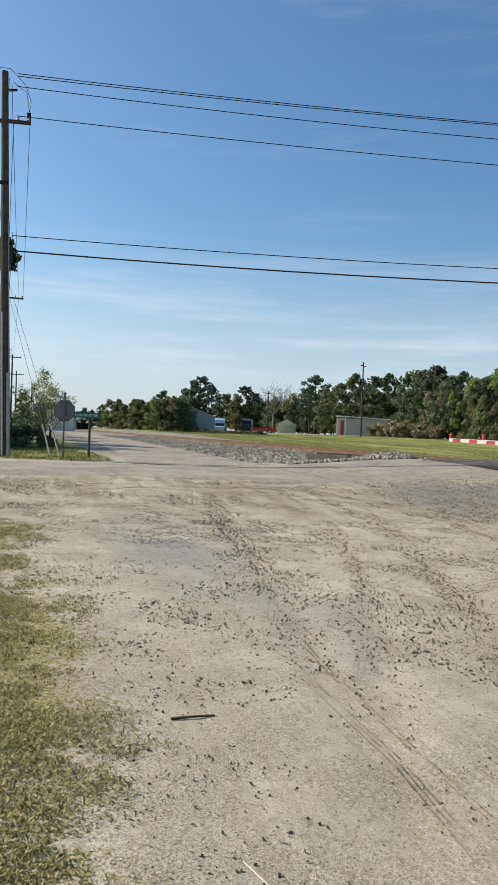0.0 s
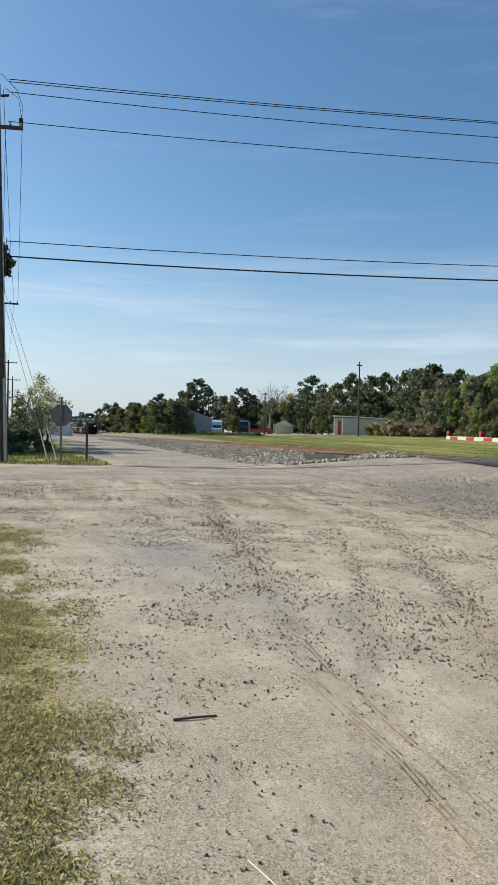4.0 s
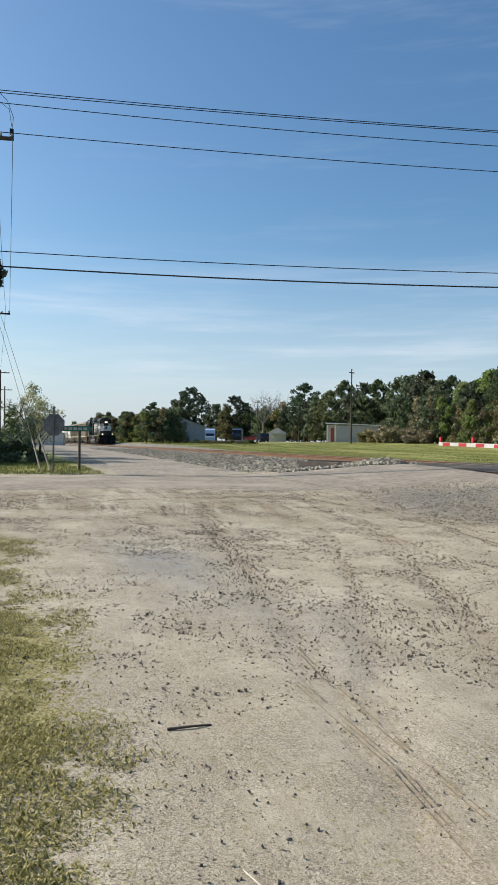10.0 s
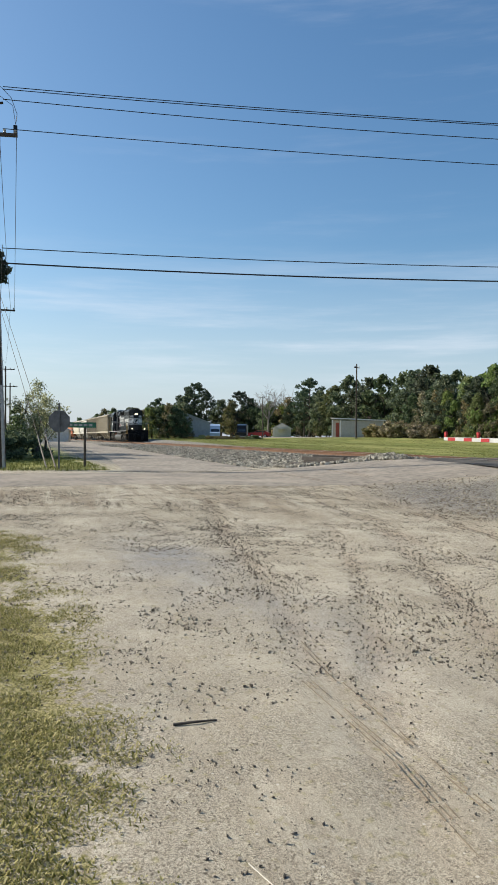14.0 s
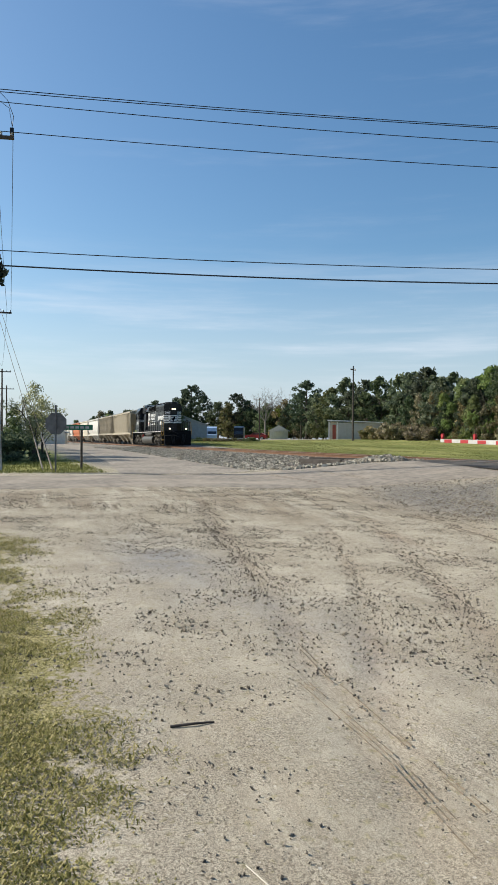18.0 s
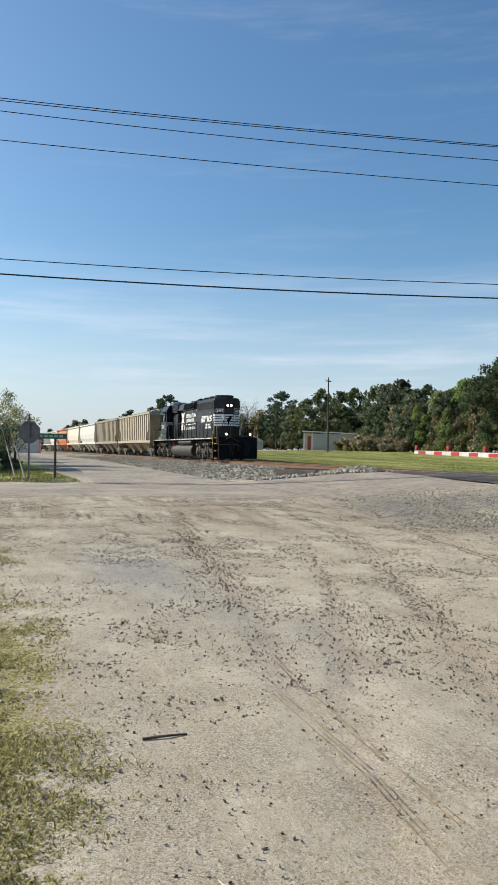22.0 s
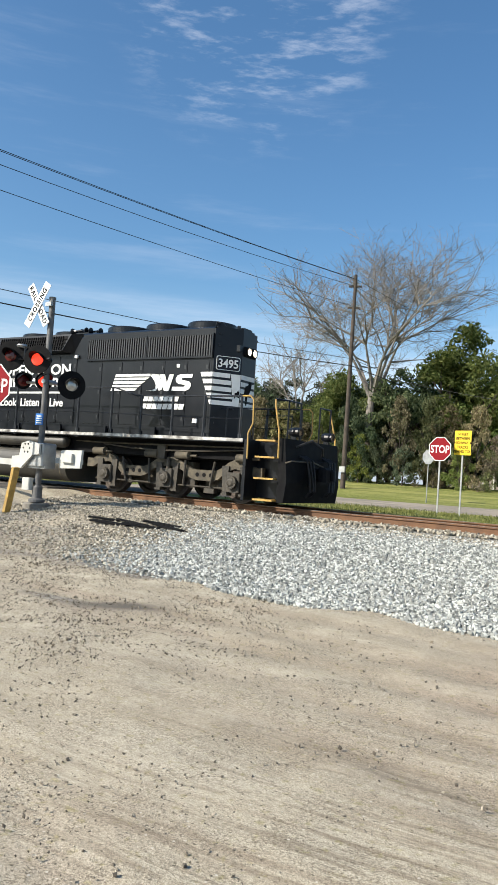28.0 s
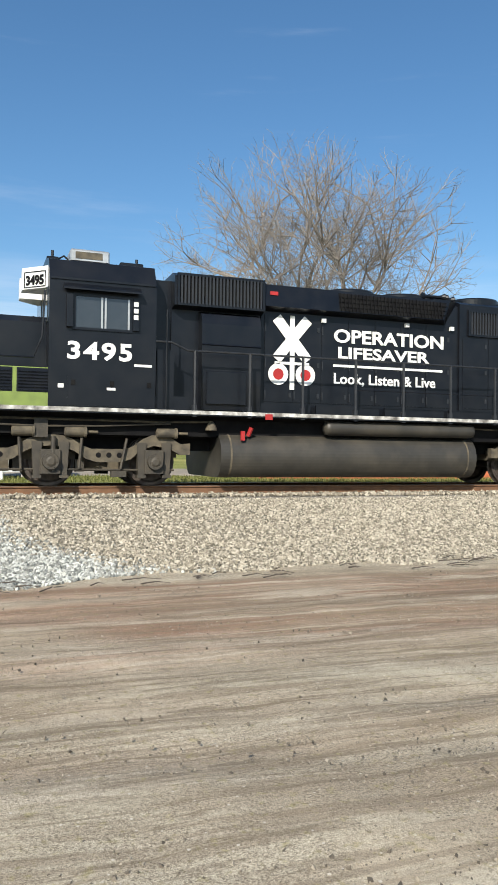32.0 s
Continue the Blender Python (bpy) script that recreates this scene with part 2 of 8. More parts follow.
ASPH_OLD = mat("sun_bleached_asphalt", (0.33, 0.285, 0.23), 0.95, 0.0, (0.20, 0.175, 0.142), 5.0, detail=9.0, spec=0.2, dirt=(0.46, 0.39, 0.30), dirt_scale=0.6, dirt_amount=0.7, bump=0.8, bump_scale=40)
GRAVELM = mat("packed_lane_gravel", (0.42, 0.365, 0.29), 0.95, 0.0, (0.22, 0.19, 0.155), 5.0, detail=9.0, spec=0.2, dirt=(0.19, 0.165, 0.135), dirt_scale=0.5, dirt_amount=0.75, bump=0.6, bump_scale=25)
WIREM = mat("black_cable", (0.012, 0.012, 0.013), 0.6)
LENSD = mat("dark_red_lens", (0.12, 0.012, 0.01), 0.15, 0.0, (0.09, 0.01, 0.01), 4)
CLEARL = mat("silver_lens", (0.5, 0.5, 0.48), 0.15, 0.6, (0.35, 0.35, 0.34), 6)
LAMP_RED = glow("lit_red_lens", (1.0, 0.045, 0.02), 1.1)
LAMP_WARM = glow("lit_headlight", (1.0, 0.80, 0.55), 3.5)
LAMP_MARK = glow("lit_marker_lens", (1.0, 0.25, 0.15), 4.0)
GLASS = mat("dark_window_glass", (0.02, 0.025, 0.03), 0.08, 0.0, (0.03, 0.035, 0.04), 2, spec=0.9)


# ---- mesh kit ----
class Mesher:
    """Collects faces of one mesh."""

    def __init__(self):
        self.v, self.f = [], []

    def add(self, verts, faces):
        o = len(self.v)
        self.v += [tuple(p) for p in verts]
        self.f += [tuple(o + i for i in f) for f in faces]
        return self

    def box(self, x0, x1, y0, y1, z0, z1, c=0.0):
        """A box; c: a chamfer along its upper and vertical edges."""
        if c <= 0:
            v = [(x, y, z) for z in (z0, z1) for x, y in ((x0, y0), (x1, y0), (x1, y1), (x0, y1))]
            return self.add(v, [(3, 2, 1, 0), (4, 5, 6, 7), (0, 1, 5, 4), (1, 2, 6, 5), (2, 3, 7, 6), (3, 0, 4, 7)])
        ring = lambda a, z: [(x0 + a, y0 + c, z), (x0 + c, y0 + a, z), (x1 - c, y0 + a, z), (x1 - a, y0 + c, z), (x1 - a, y1 - c, z), (x1 - c, y1 - a, z), (x0 + c, y1 - a, z), (x0 + a, y1 - c, z)]
        v = ring(0, z0) + ring(0, z1 - c) + [(x0 + c, y0 + c, z1), (x1 - c, y0 + c, z1), (x1 - c, y1 - c, z1), (x0 + c, y1 - c, z1)]
        f = [tuple(range(7, -1, -1)), (16, 17, 18, 19)]
        f += [(i, (i + 1) % 8, 8 + (i + 1) % 8, 8 + i) for i in range(8)]
        for k, (a, b) in enumerate(((1, 2), (3, 4), (5, 6), (7, 0))):
            f.append((8 + a, 8 + b, 16 + (k + 1) % 4, 16 + k))
        for k, (a, b) in enumerate(((0, 1), (2, 3), (4, 5), (6, 7))):
            f.append((8 + a, 8 + b, 16 + k))
        return self.add(v, f)

    def prism(self, outline, a0, a1, axis="x", flip=False):
        """An outline pushed along an axis: x takes (y, z), y takes (x, z), z takes (x, y)."""
        n = len(outline)
        put = {"x": lambda p, a: (a, p[0], p[1]), "y": lambda p, a: (p[0], a, p[1]), "z": lambda p, a: (p[0], p[1], a)}[axis]
        v = [put(p, a0) for p in outline] + [put(p, a1) for p in outline]
        f = [tuple(range(n - 1, -1, -1)), tuple(range(n, 2 * n))] + [(i, (i + 1) % n, n + (i + 1) % n, n + i) for i in range(n)]
        return self.add(v, f)

    def rod(self, p, q, r, r2=None, n=8, caps=True):
        p, q = Vector(p), Vector(q)
        r2 = r if r2 is None else r2
        d = (q - p).normalized()
        s = d.orthogonal().normalized()
        u = d.cross(s)
        v = []
        for c, rr in ((p, r), (q, r2)):
            v += [c + (s * math.cos(2 * math.pi * i / n) + u * math.sin(2 * math.pi * i / n)) * rr for i in range(n)]
        f = [(i, (i + 1) % n, n + (i + 1) % n, n + i) for i in range(n)]
        if caps:
            f += [tuple(range(n - 1, -1, -1)), tuple(range(n, 2 * n))]
        return self.add(v, f)

    def pipe(self, pts, r, n=6):
        """One bent tube through the points."""
        pts = [Vector(p) for p in pts]
        v, f, s = [], [], None
        for k, p in enumerate(pts):
            d = (pts[min(k + 1, len(pts) - 1)] - pts[max(k - 1, 0)]).normalized()
            s = d.orthogonal().normalized() if s is None else (s - d * s.dot(d)).normalized()
            u = d.cross(s)
            v += [p + (s * math.cos(2 * math.pi * i / n) + u * math.sin(2 * math.pi * i / n)) * r for i in range(n)]
        for k in range(len(pts) - 1):
            f += [(k * n + i, k * n + (i + 1) % n, (k + 1) * n + (i + 1) % n, (k + 1) * n + i) for i in range(n)]
        f += [tuple(range(n - 1, -1, -1)), tuple(range((len(pts) - 1) * n, len(pts) * n))]
        return self.add(v, f)

    def ball(self, c, r, n=10, m=6, squash=1.0):
        v = [(c[0], c[1], c[2] + r * squash)]
        for j in range(1, m):
            a = math.pi * j / m
            v += [(c[0] + r * math.sin(a) * math.cos(2 * math.pi * i / n), c[1] + r * math.sin(a) * math.sin(2 * math.pi * i / n), c[2] + r * squash * math.cos(a)) for i in range(n)]
        v.append((c[0], c[1], c[2] - r * squash))
        f = [(0, 1 + i, 1 + (i + 1) % n) for i in range(n)]
        for j in range(m - 2):
            f += [(1 + j * n + i, 1 + (j + 1) * n + i, 1 + (j + 1) * n + (i + 1) % n, 1 + j * n + (i + 1) % n) for i in range(n)]
        e = len(v) - 1
        f += [(e, 1 + (m - 2) * n + (i + 1) % n, 1 + (m - 2) * n + i) for i in range(n)]
        return self.add(v, f)

    def lathe(self, prof, c, axis="z", n=16):
        """A profile of (radius, along) turned about an axis through c."""
        v, f = [], []
        for r, a in prof:
            for i in range(n):
                w = 2 * math.pi * i / n
                p, q = r * math.cos(w), r * math.sin(w)
                v.append({"z": (c[0] + p, c[1] + q, c[2] + a), "y": (c[0] + p, c[1] + a, c[2] + q), "x": (c[0] + a, c[1] + p, c[2] + q)}[axis])
        for j in range(len(prof) - 1):
            f += [(j * n + i, j * n + (i + 1) % n, (j + 1) * n + (i + 1) % n, (j + 1) * n + i) for i in range(n)]
        f += [tuple(range(n - 1, -1, -1)), tuple(range((len(prof) - 1) * n, len(prof) * n))]
        return self.add(v, f)

    def mesh(self, name, material, smooth=False):
        me = bpy.data.meshes.new(name)
        me.from_pydata(self.v, [], self.f)
        bm = bmesh.new()
        bm.from_mesh(me)
        bmesh.ops.recalc_face_normals(bm, faces=bm.faces)
        bm.to_mesh(me)
        bm.free()
        if smooth:
            me.shade_smooth()
        if material:
            me.materials.append(material)
        return me


def M():
    return Mesher()


def part(name, ms, material, parent=None, label="", smooth=False):
    """One mesh object, under a thing or under a part."""
    me = ms if isinstance(ms, bpy.types.Mesh) else ms.mesh(name, material, smooth)
    ob = new(name, me)
    if parent:
        ob.parent = parent
    if label:
        ob["label"] = label
    return ob


def piece(name, me, parent, m):
    ob = new(name, me)
    ob.parent = parent
    ob.matrix_local = m
    return ob


def thing(name, label, category, m=None, group="", kind=""):
    ob = new(name)
    ob.empty_display_size = 0.3
    if m is not None:
        ob.matrix_world = m
    return tagged(ob, label, category, group, kind)


def bulk(name, verts, faces, material):
    """A large mesh from arrays; all faces of one size."""
    me = bpy.data.meshes.new(name)
    verts, faces = np.asarray(verts, np.float32), np.asarray(faces, np.int32)
    k = faces.shape[1]
    me.vertices.add(len(verts))
    me.vertices.foreach_set("co", verts.ravel())
    me.loops.add(faces.size)
    me.loops.foreach_set("vertex_index", faces.ravel())
    me.polygons.add(len(faces))
    me.polygons.foreach_set("loop_start", np.arange(len(faces), dtype=np.int32) * k)
    me.update(calc_edges=True)
    me.shade_flat()
    me.materials.append(material)
    return me


def lettering(text, size, material, squeeze=1.0, bold=0.0, depth=0.004, slant=0.0, spacing=1.0, align="LEFT"):
    """A mesh of letters in the x-z plane, facing -y."""
    cu = bpy.data.curves.new("letters", "FONT")
    cu.body, cu.size, cu.extrude, cu.offset, cu.shear = text, size, depth, bold, slant
    cu.align_x, cu.space_character, cu.resolution_u = align, spacing, 3
    ob = bpy.data.objects.new("letters", cu)
    me = bpy.data.meshes.new_from_object(ob)
    bpy.data.objects.remove(ob)
    me.transform(Matrix.Diagonal((squeeze, 1, 1, 1)))
    me.transform(Euler((math.pi / 2, 0, 0)).to_matrix().to_4x4())
    me.materials.clear()
    me.materials.append(material)
    return me


def noise2(x, y, s, seed=0):
    """Smooth value noise on arrays, -1 to 1."""
    r = np.random.RandomState(seed)
    g = r.rand(256, 256) * 2 - 1
    x, y = np.asarray(x) / s + 1000.0, np.asarray(y) / s + 1000.0
    i, j = np.floor(x).astype(int), np.floor(y).astype(int)
    u, w = x - i, y - j
    u, w = u * u * (3 - 2 * u), w * w * (3 - 2 * w)
    i, j, i1, j1 = i % 256, j % 256, (i + 1) % 256, (j + 1) % 256
    return (g[i, j] * (1 - u) + g[i1, j] * u) * (1 - w) + (g[i, j1] * (1 - u) + g[i1, j1] * u) * w


def ease(a, b, v):
    t = np.clip((np.asarray(v, float) - a) / (b - a), 0, 1)
    return t * t * (3 - 2 * t)

# ---- the lie of the land ----
TRACK_Y, RAIL_Z = 16.75, 0.86


def land(x, y):
    """Height of the ground: the lot rises gently to the west, the track runs on a low bank."""
    x, y = np.asarray(x, float), np.asarray(y, float)
    near = 0.33 * ease(-10, -20, x) + 0.25 * ease(-30, -70, x)
    far = 0.62 + 0.65 * ease(-40, -110, x) + 0.45 * ease(38, 56, y) + 0.65 * ease(40, 60, y) * ease(-60, -35, x)
    z = near + (far - near) * ease(15, 21, y)
    foot = 8.6 + 1.1 * ease(-1.5, 2.0, x) + 0.9 * ease(-6.0, -13.0, x)
    bank = 0.62 * ease(foot, 15.3, y) * (1 - ease(18.2, 20.5, y))
    z = np.maximum(z, bank)
    # the road's own embankment at the crossing
    axis = np.interp(y, [5, 10, 13, 16, 21, 27, 31], [-23.2, -22.0, -21.3, -20.9, -20.4, -19.6, -19.2])
    ramp = ease(6.5, 15.0, y) * (1 - ease(18.4, 28.0, y)) * (1 - ease(4.9, 6.6, np.abs(x - axis)))
    z = np.where(z < 0.80, z + (0.80 - z) * ramp, z)
    return z + 0.02 * (1 - ease(0, 60, np.abs(x))) * noise2(x, y, 2.3, 3)


def rut(x, y, x0, y0, x1, y1, w):
    """Nearness to a wheel track between two places, 0 to 1."""
    dx, dy = x1 - x0, y1 - y0
    n = math.hypot(dx, dy)
    t = ((x - x0) * dx + (y - y0) * dy) / n
    d = ((x - x0) * dy - (y - y0) * dx) / n + 0.25 * noise2(x, y, 4.0, 9)
    return np.exp(-(d / w) ** 2) * ease(-0.5, 1.0, t) * (1 - ease(n - 1.0, n + 0.5, t))


def spaced(core, fine, far, grow):
    a, b = core
    v = list(np.arange(a, b + 1e-6, fine))
    for side in (-1, 1):
        p, s = (b if side > 0 else a), fine
        while abs(p) < far:
            s *= grow
            p += side * s
            v.append(p)
    return np.array(sorted(v))


gx, gy = spaced((-20.0, 9.0), 0.11, 3000, 1.07), spaced((-1.5, 11.5), 0.11, 3000, 1.08)
GX, GY = np.meshgrid(gx, gy, indexing="ij")
GZ = land(GX, GY)
lot = 1 - ease(8.0, 10.5, GY)
near_cam = lot * ease(-26, -14, GX) * (1 - ease(9, 14, GX))
ruts = np.zeros_like(GX)
for seg in ((-13, 5.6, -2.0, 1.4, 0.10), (-13, 6.6, -1.5, 2.2, 0.14), (-16, 4.0, -2.5, 1.7, 0.12), (-9, 7.2, 9, 6.3, 0.25), (-6, 7.9, 9, 7.6, 0.22), (-7, 6.4, 9, 5.2, 0.2), (-4, 5.4, 9, 4.2, 0.25), (-3, 4.6, 9, 3.2, 0.22), (-20, 9.2, -6, 6.9, 0.18), (-20, 7.4, -8, 5.6, 0.15), (-2, 8.6, 9, 8.6, 0.25)):
    ruts = np.maximum(ruts, rut(GX, GY, *seg))
drawn = ease(-4, 1.5, GX) * lot * ease(1.5, 3.5, GY)
GZ = GZ + near_cam * drawn * (0.014 * noise2(GX * 0.10, GY, 0.42, 25) + 0.009 * noise2(GX * 0.16, GY, 0.24, 26))
GZ = GZ + near_cam * (0.012 * noise2(GX, GY, 0.45, 5) + 0.006 * noise2(GX, GY, 0.18, 6) - 0.02 * ruts)
edge = 0.40 + 0.10 * noise2(GX, GY, 1.1, 11) + 0.25 * noise2(GX, GY, 0.5, 12)
grass_near = ease(-0.25, 0.35, edge + 0.03 * (GX + 6) - GY) * (1 - ease(-11.5, -13.5, GX))
grass_far = np.maximum(ease(19.0, 21.0, GY), ease(-28.5, -30.5, GX) * (1 - ease(2.5, 4.5, GY)))
grass_far = np.maximum(grass_far, 1 - ease(-14, -7, GY))
grass = np.clip(np.maximum(grass_near * (0.65 + 0.5 * noise2(GX, GY, 0.7, 14)), grass_far), 0, 1)
grav = np.exp(-(((GX + 12.3) / 1.5) ** 2 + ((GY - 3.2) / 0.8) ** 2)) * 0.35
grav = np.maximum(grav, 0.9 * np.exp(-(((GX + 15.5) / 3.5) ** 2 + ((GY - 9.6) / 1.7) ** 2)))
grav = np.maximum(grav, lot * 0.2 * ease(0.2, 0.8, noise2(GX, GY, 3.1, 21)))
# narrow dark patch, drawn with the stone colour
grav = np.maximum(grav, np.exp(-(((GX + 6.6) / 0.75) ** 2 + ((GY - 6.6) / 0.17) ** 2)))
# ground under the ballast darkened: shade in the stones' gaps put into the colour
bank_foot = 8.6 + 1.1 * ease(-1.5, 2.0, GX) + 0.9 * ease(-6.0, -13.0, GX) + 0.35 * noise2(GX, GY, 0.9, 51)
grav = np.maximum(grav, ease(0.0, 0.5, GY - bank_foot) * ease(-12, -8, GX) * (1 - ease(19, 20, GY)))
grav = np.maximum(grav, ease(-28, -40, GX) * ease(2, 5, GY))
# dark crushed stone worn in round the foot of the signal and the stop sign
grav = np.maximum(grav, 0.85 * ease(-18.5, -15.5, GX) * (1 - ease(-6.5, -4.0, GX)) * ease(8.3, 9.3, GY + 0.5 * noise2(GX, GY, 0.8, 61)) * (1 - ease(12.8, 14.0, GY)) * (0.75 + 0.4 * noise2(GX, GY, 0.6, 62)))
grav = np.clip(grav, 0, 1)
dark = np.clip(0.35 * ruts * (0.6 + 0.6 * noise2(GX, GY * 3, 1.4, 33)) + ease(5.0, 6.8, GY - 0.05 * GX) * (1 - ease(8.6, 10.0, GY)) * 1.25 * ease(-3, 1.0, GX) * ease(-1.0, 0.1, noise2(GX * 0.30, GY * 2.0, 1.0, 35)) + 0.7 * np.exp(-((GY - 4.3 - 0.25 * noise2(GX, GY, 1.6, 36)) / 0.32) ** 2) * ease(-1, 1.5, GX) * ease(-0.6, 0.4, noise2(GX, GY, 1.5, 37)), 0, 1)
streaky = (0.15 * ease(-8, -2.0, GX) + 0.85 * ease(-2.5, 2.0, GX - 0.8 * (GY - 6.0))) * (1 - ease(9.0, 10.2, GY)) * (0.3 + 0.7 * ease(1.6, 3.6, GY - 0.05 * GX))
turning = ease(-22, -18.5, GX) * (1 - ease(-15.5, -11.0, GX + 0.9 * noise2(GX, GY, 1.5, 83))) * (1 - ease(9.5, 11.0, GY)) * (0.6 + 0.5 * noise2(GX, GY, 2.0, 84))
turning = np.clip(turning, 0, 1)
GZ = GZ + turning * (0.016 * noise2(GX, GY * 0.25, 0.4, 85) + 0.012 * noise2(GX, GY, 0.3, 86))
# small dark patch on the lot, darkest in its middle
u, v = (GX + 5.85) * 0.66 + (GY - 6.85) * 0.75, (GX + 5.85) * -0.75 + (GY - 6.85) * 0.66
dark_spot = np.clip(1.7 * np.exp(-((u / 0.45) ** 2 + (v / 0.24) ** 2)), 0, 1)
dusty = np.exp(-(((GX + 9.9) / 2.3) ** 2 + ((GY - 2.0) / 0.75) ** 2)) + 0.5 * np.exp(-(((GX + 6.2) / 1.6) ** 2 + ((GY - 2.4) / 0.5) ** 2))
dusty = np.clip(dusty * (0.9 + 0.5 * noise2(GX, GY, 0.7, 81)), 0, 1)
meadow = np.maximum(ease(19.0, 20.5, GY), ease(-28.0, -30.0, GX))
nx, ny = len(gx), len(gy)
idx = np.arange(nx * ny).reshape(nx, ny)
faces = np.stack([idx[:-1, :-1], idx[1:, :-1], idx[1:, 1:], idx[:-1, 1:]], -1).reshape(-1, 4)
EARTH = bpy.data.materials.new("sandy_earth_and_turf")
EARTH.use_nodes = True
en, el = EARTH.node_tree.nodes, EARTH.node_tree.links


def node(kind, **values):
    nd = en.new(kind)
    for k, val in values.items():
        nd.inputs[k.replace("_", " ")].default_value = val
    return nd


def blend(fac, a, b):
    mx = en.new("ShaderNodeMix")
    mx.data_type = "RGBA"
    for slot, val in ((0, fac), (6, a), (7, b)):
        if isinstance(val, tuple):
            mx.inputs[slot].default_value = (*val, 1)
        else:
            el.new(val, mx.inputs[slot])
    return mx.outputs[2]


def ramp(src, lo, hi):
    r = en.new("ShaderNodeMapRange")
    r.interpolation_type = "SMOOTHSTEP"
    r.inputs["From Min"].default_value, r.inputs["From Max"].default_value = lo, hi
    el.new(src, r.inputs["Value"])
    return r.outputs["Result"]


def grain(scale, detail=4.0, rough=0.6):
    nd = node("ShaderNodeTexNoise", Scale=scale, Detail=detail, Roughness=rough)
    el.new(earth_tc.outputs["Object"], nd.inputs["Vector"])
    return nd.outputs["Fac"]


def streak(across, along, detail, shift=0.0, turned=0.05):
    """Noise drawn out along the track, as tyres and graders leave it; across and along are its sizes in metres."""
    mpn = en.new("ShaderNodeMapping")
    mpn.inputs["Scale"].default_value = (1 / along, 1 / across, 1.0)
    mpn.inputs["Location"].default_value = (shift, shift, 0)
    mpn.inputs["Rotation"].default_value = (0, 0, turned)
    el.new(earth_tc.outputs["Object"], mpn.inputs["Vector"])
    nd = node("ShaderNodeTexNoise", Scale=0.5, Detail=float(detail), Roughness=0.66, Distortion=0.7)
    el.new(mpn.outputs["Vector"], nd.inputs["Vector"])
    return nd.outputs["Fac"]


earth_tc = en.new("ShaderNodeTexCoord")
zones = en.new("ShaderNodeVertexColor")
zones.layer_name = "zones"
split = en.new("ShaderNodeSeparateColor")
el.new(zones.outputs["Color"], split.inputs["Color"])
marks = en.new("ShaderNodeVertexColor")
marks.layer_name = "marks"
mark = en.new("ShaderNodeSeparateColor")
el.new(marks.outputs["Color"], mark.inputs["Color"])


def times(a, b):
    nd = en.new("ShaderNodeMath")
    nd.operation = "MULTIPLY"
    for slot, val in enumerate((a, b)):
        if isinstance(val, float):
            nd.inputs[slot].default_value = val
        else:
            el.new(val, nd.inputs[slot])
    return nd.outputs[0]


def specks(scale, size, share, squash=1.0):
    """Separate small stones: dots of many sizes at random places; size in cells, share of the cells that hold one."""
    mpn = en.new("ShaderNodeMapping")
    mpn.inputs["Scale"].default_value = (1.0, squash, 0.35)
    el.new(earth_tc.outputs["Object"], mpn.inputs["Vector"])
    vo = node("ShaderNodeTexVoronoi", Scale=scale, Randomness=1.0)
    el.new(mpn.outputs["Vector"], vo.inputs["Vector"])
    hue_of = en.new("ShaderNodeSeparateColor")
    el.new(vo.outputs["Color"], hue_of.inputs["Color"])
    reach = en.new("ShaderNodeMath")
    reach.operation = "MULTIPLY_ADD"
    el.new(hue_of.outputs["Green"], reach.inputs[0])
    reach.inputs[1].default_value, reach.inputs[2].default_value = size, size * 0.35
    inside = en.new("ShaderNodeMath")
    inside.operation = "SUBTRACT"
    el.new(reach.outputs[0], inside.inputs[0])
    el.new(vo.outputs["Distance"], inside.inputs[1])
    return times(ramp(inside.outputs[0], 0.0, size * 0.35), ramp(hue_of.outputs["Red"], 1.0 - share, 1.03 - share))


sand = blend(ramp(grain(0.5, 6), 0.35, 0.66), (0.61, 0.54, 0.41), (0.52, 0.455, 0.34))
sand = blend(times(ramp(streak(0.45, 2.2, 6), 0.47, 0.62), 0.7), sand, (0.65, 0.58, 0.45))
sand = blend(times(ramp(streak(0.6, 3.0, 6, 13.0), 0.50, 0.66), 0.45), sand, (0.39, 0.33, 0.24))
# clay worked up by wheels beside the track: brown bands and dark thin lines
reddish = blend(ramp(streak(0.25, 3.2, 7, 31.0), 0.40, 0.60), (0.29, 0.165, 0.11), (0.52, 0.365, 0.265))
reddish = blend(times(ramp(streak(0.07, 1.6, 6, 5.0), 0.54, 0.62), 0.75), reddish, (0.17, 0.11, 0.075))
sand = blend(times(split.outputs["Blue"], ramp(streak(0.22, 2.0, 7, 9.0), 0.25, 0.48)), sand, reddish)
for across, along, shift, lo, hi, much, tone in ((0.50, 2.6, 3.0, 0.45, 0.60, 0.75, (0.37, 0.285, 0.20)), (0.12, 1.3, 17.0, 0.50, 0.60, 0.65, (0.26, 0.20, 0.14)), (0.05, 0.8, 43.0, 0.52, 0.60, 0.65, (0.19, 0.145, 0.10)), (0.2, 1.8, 61.0, 0.54, 0.66, 0.8, (0.68, 0.59, 0.46))):
    sand = blend(times(zones.outputs["Alpha"], times(ramp(streak(across, along, 7, shift), lo, hi), much)), sand, tone)
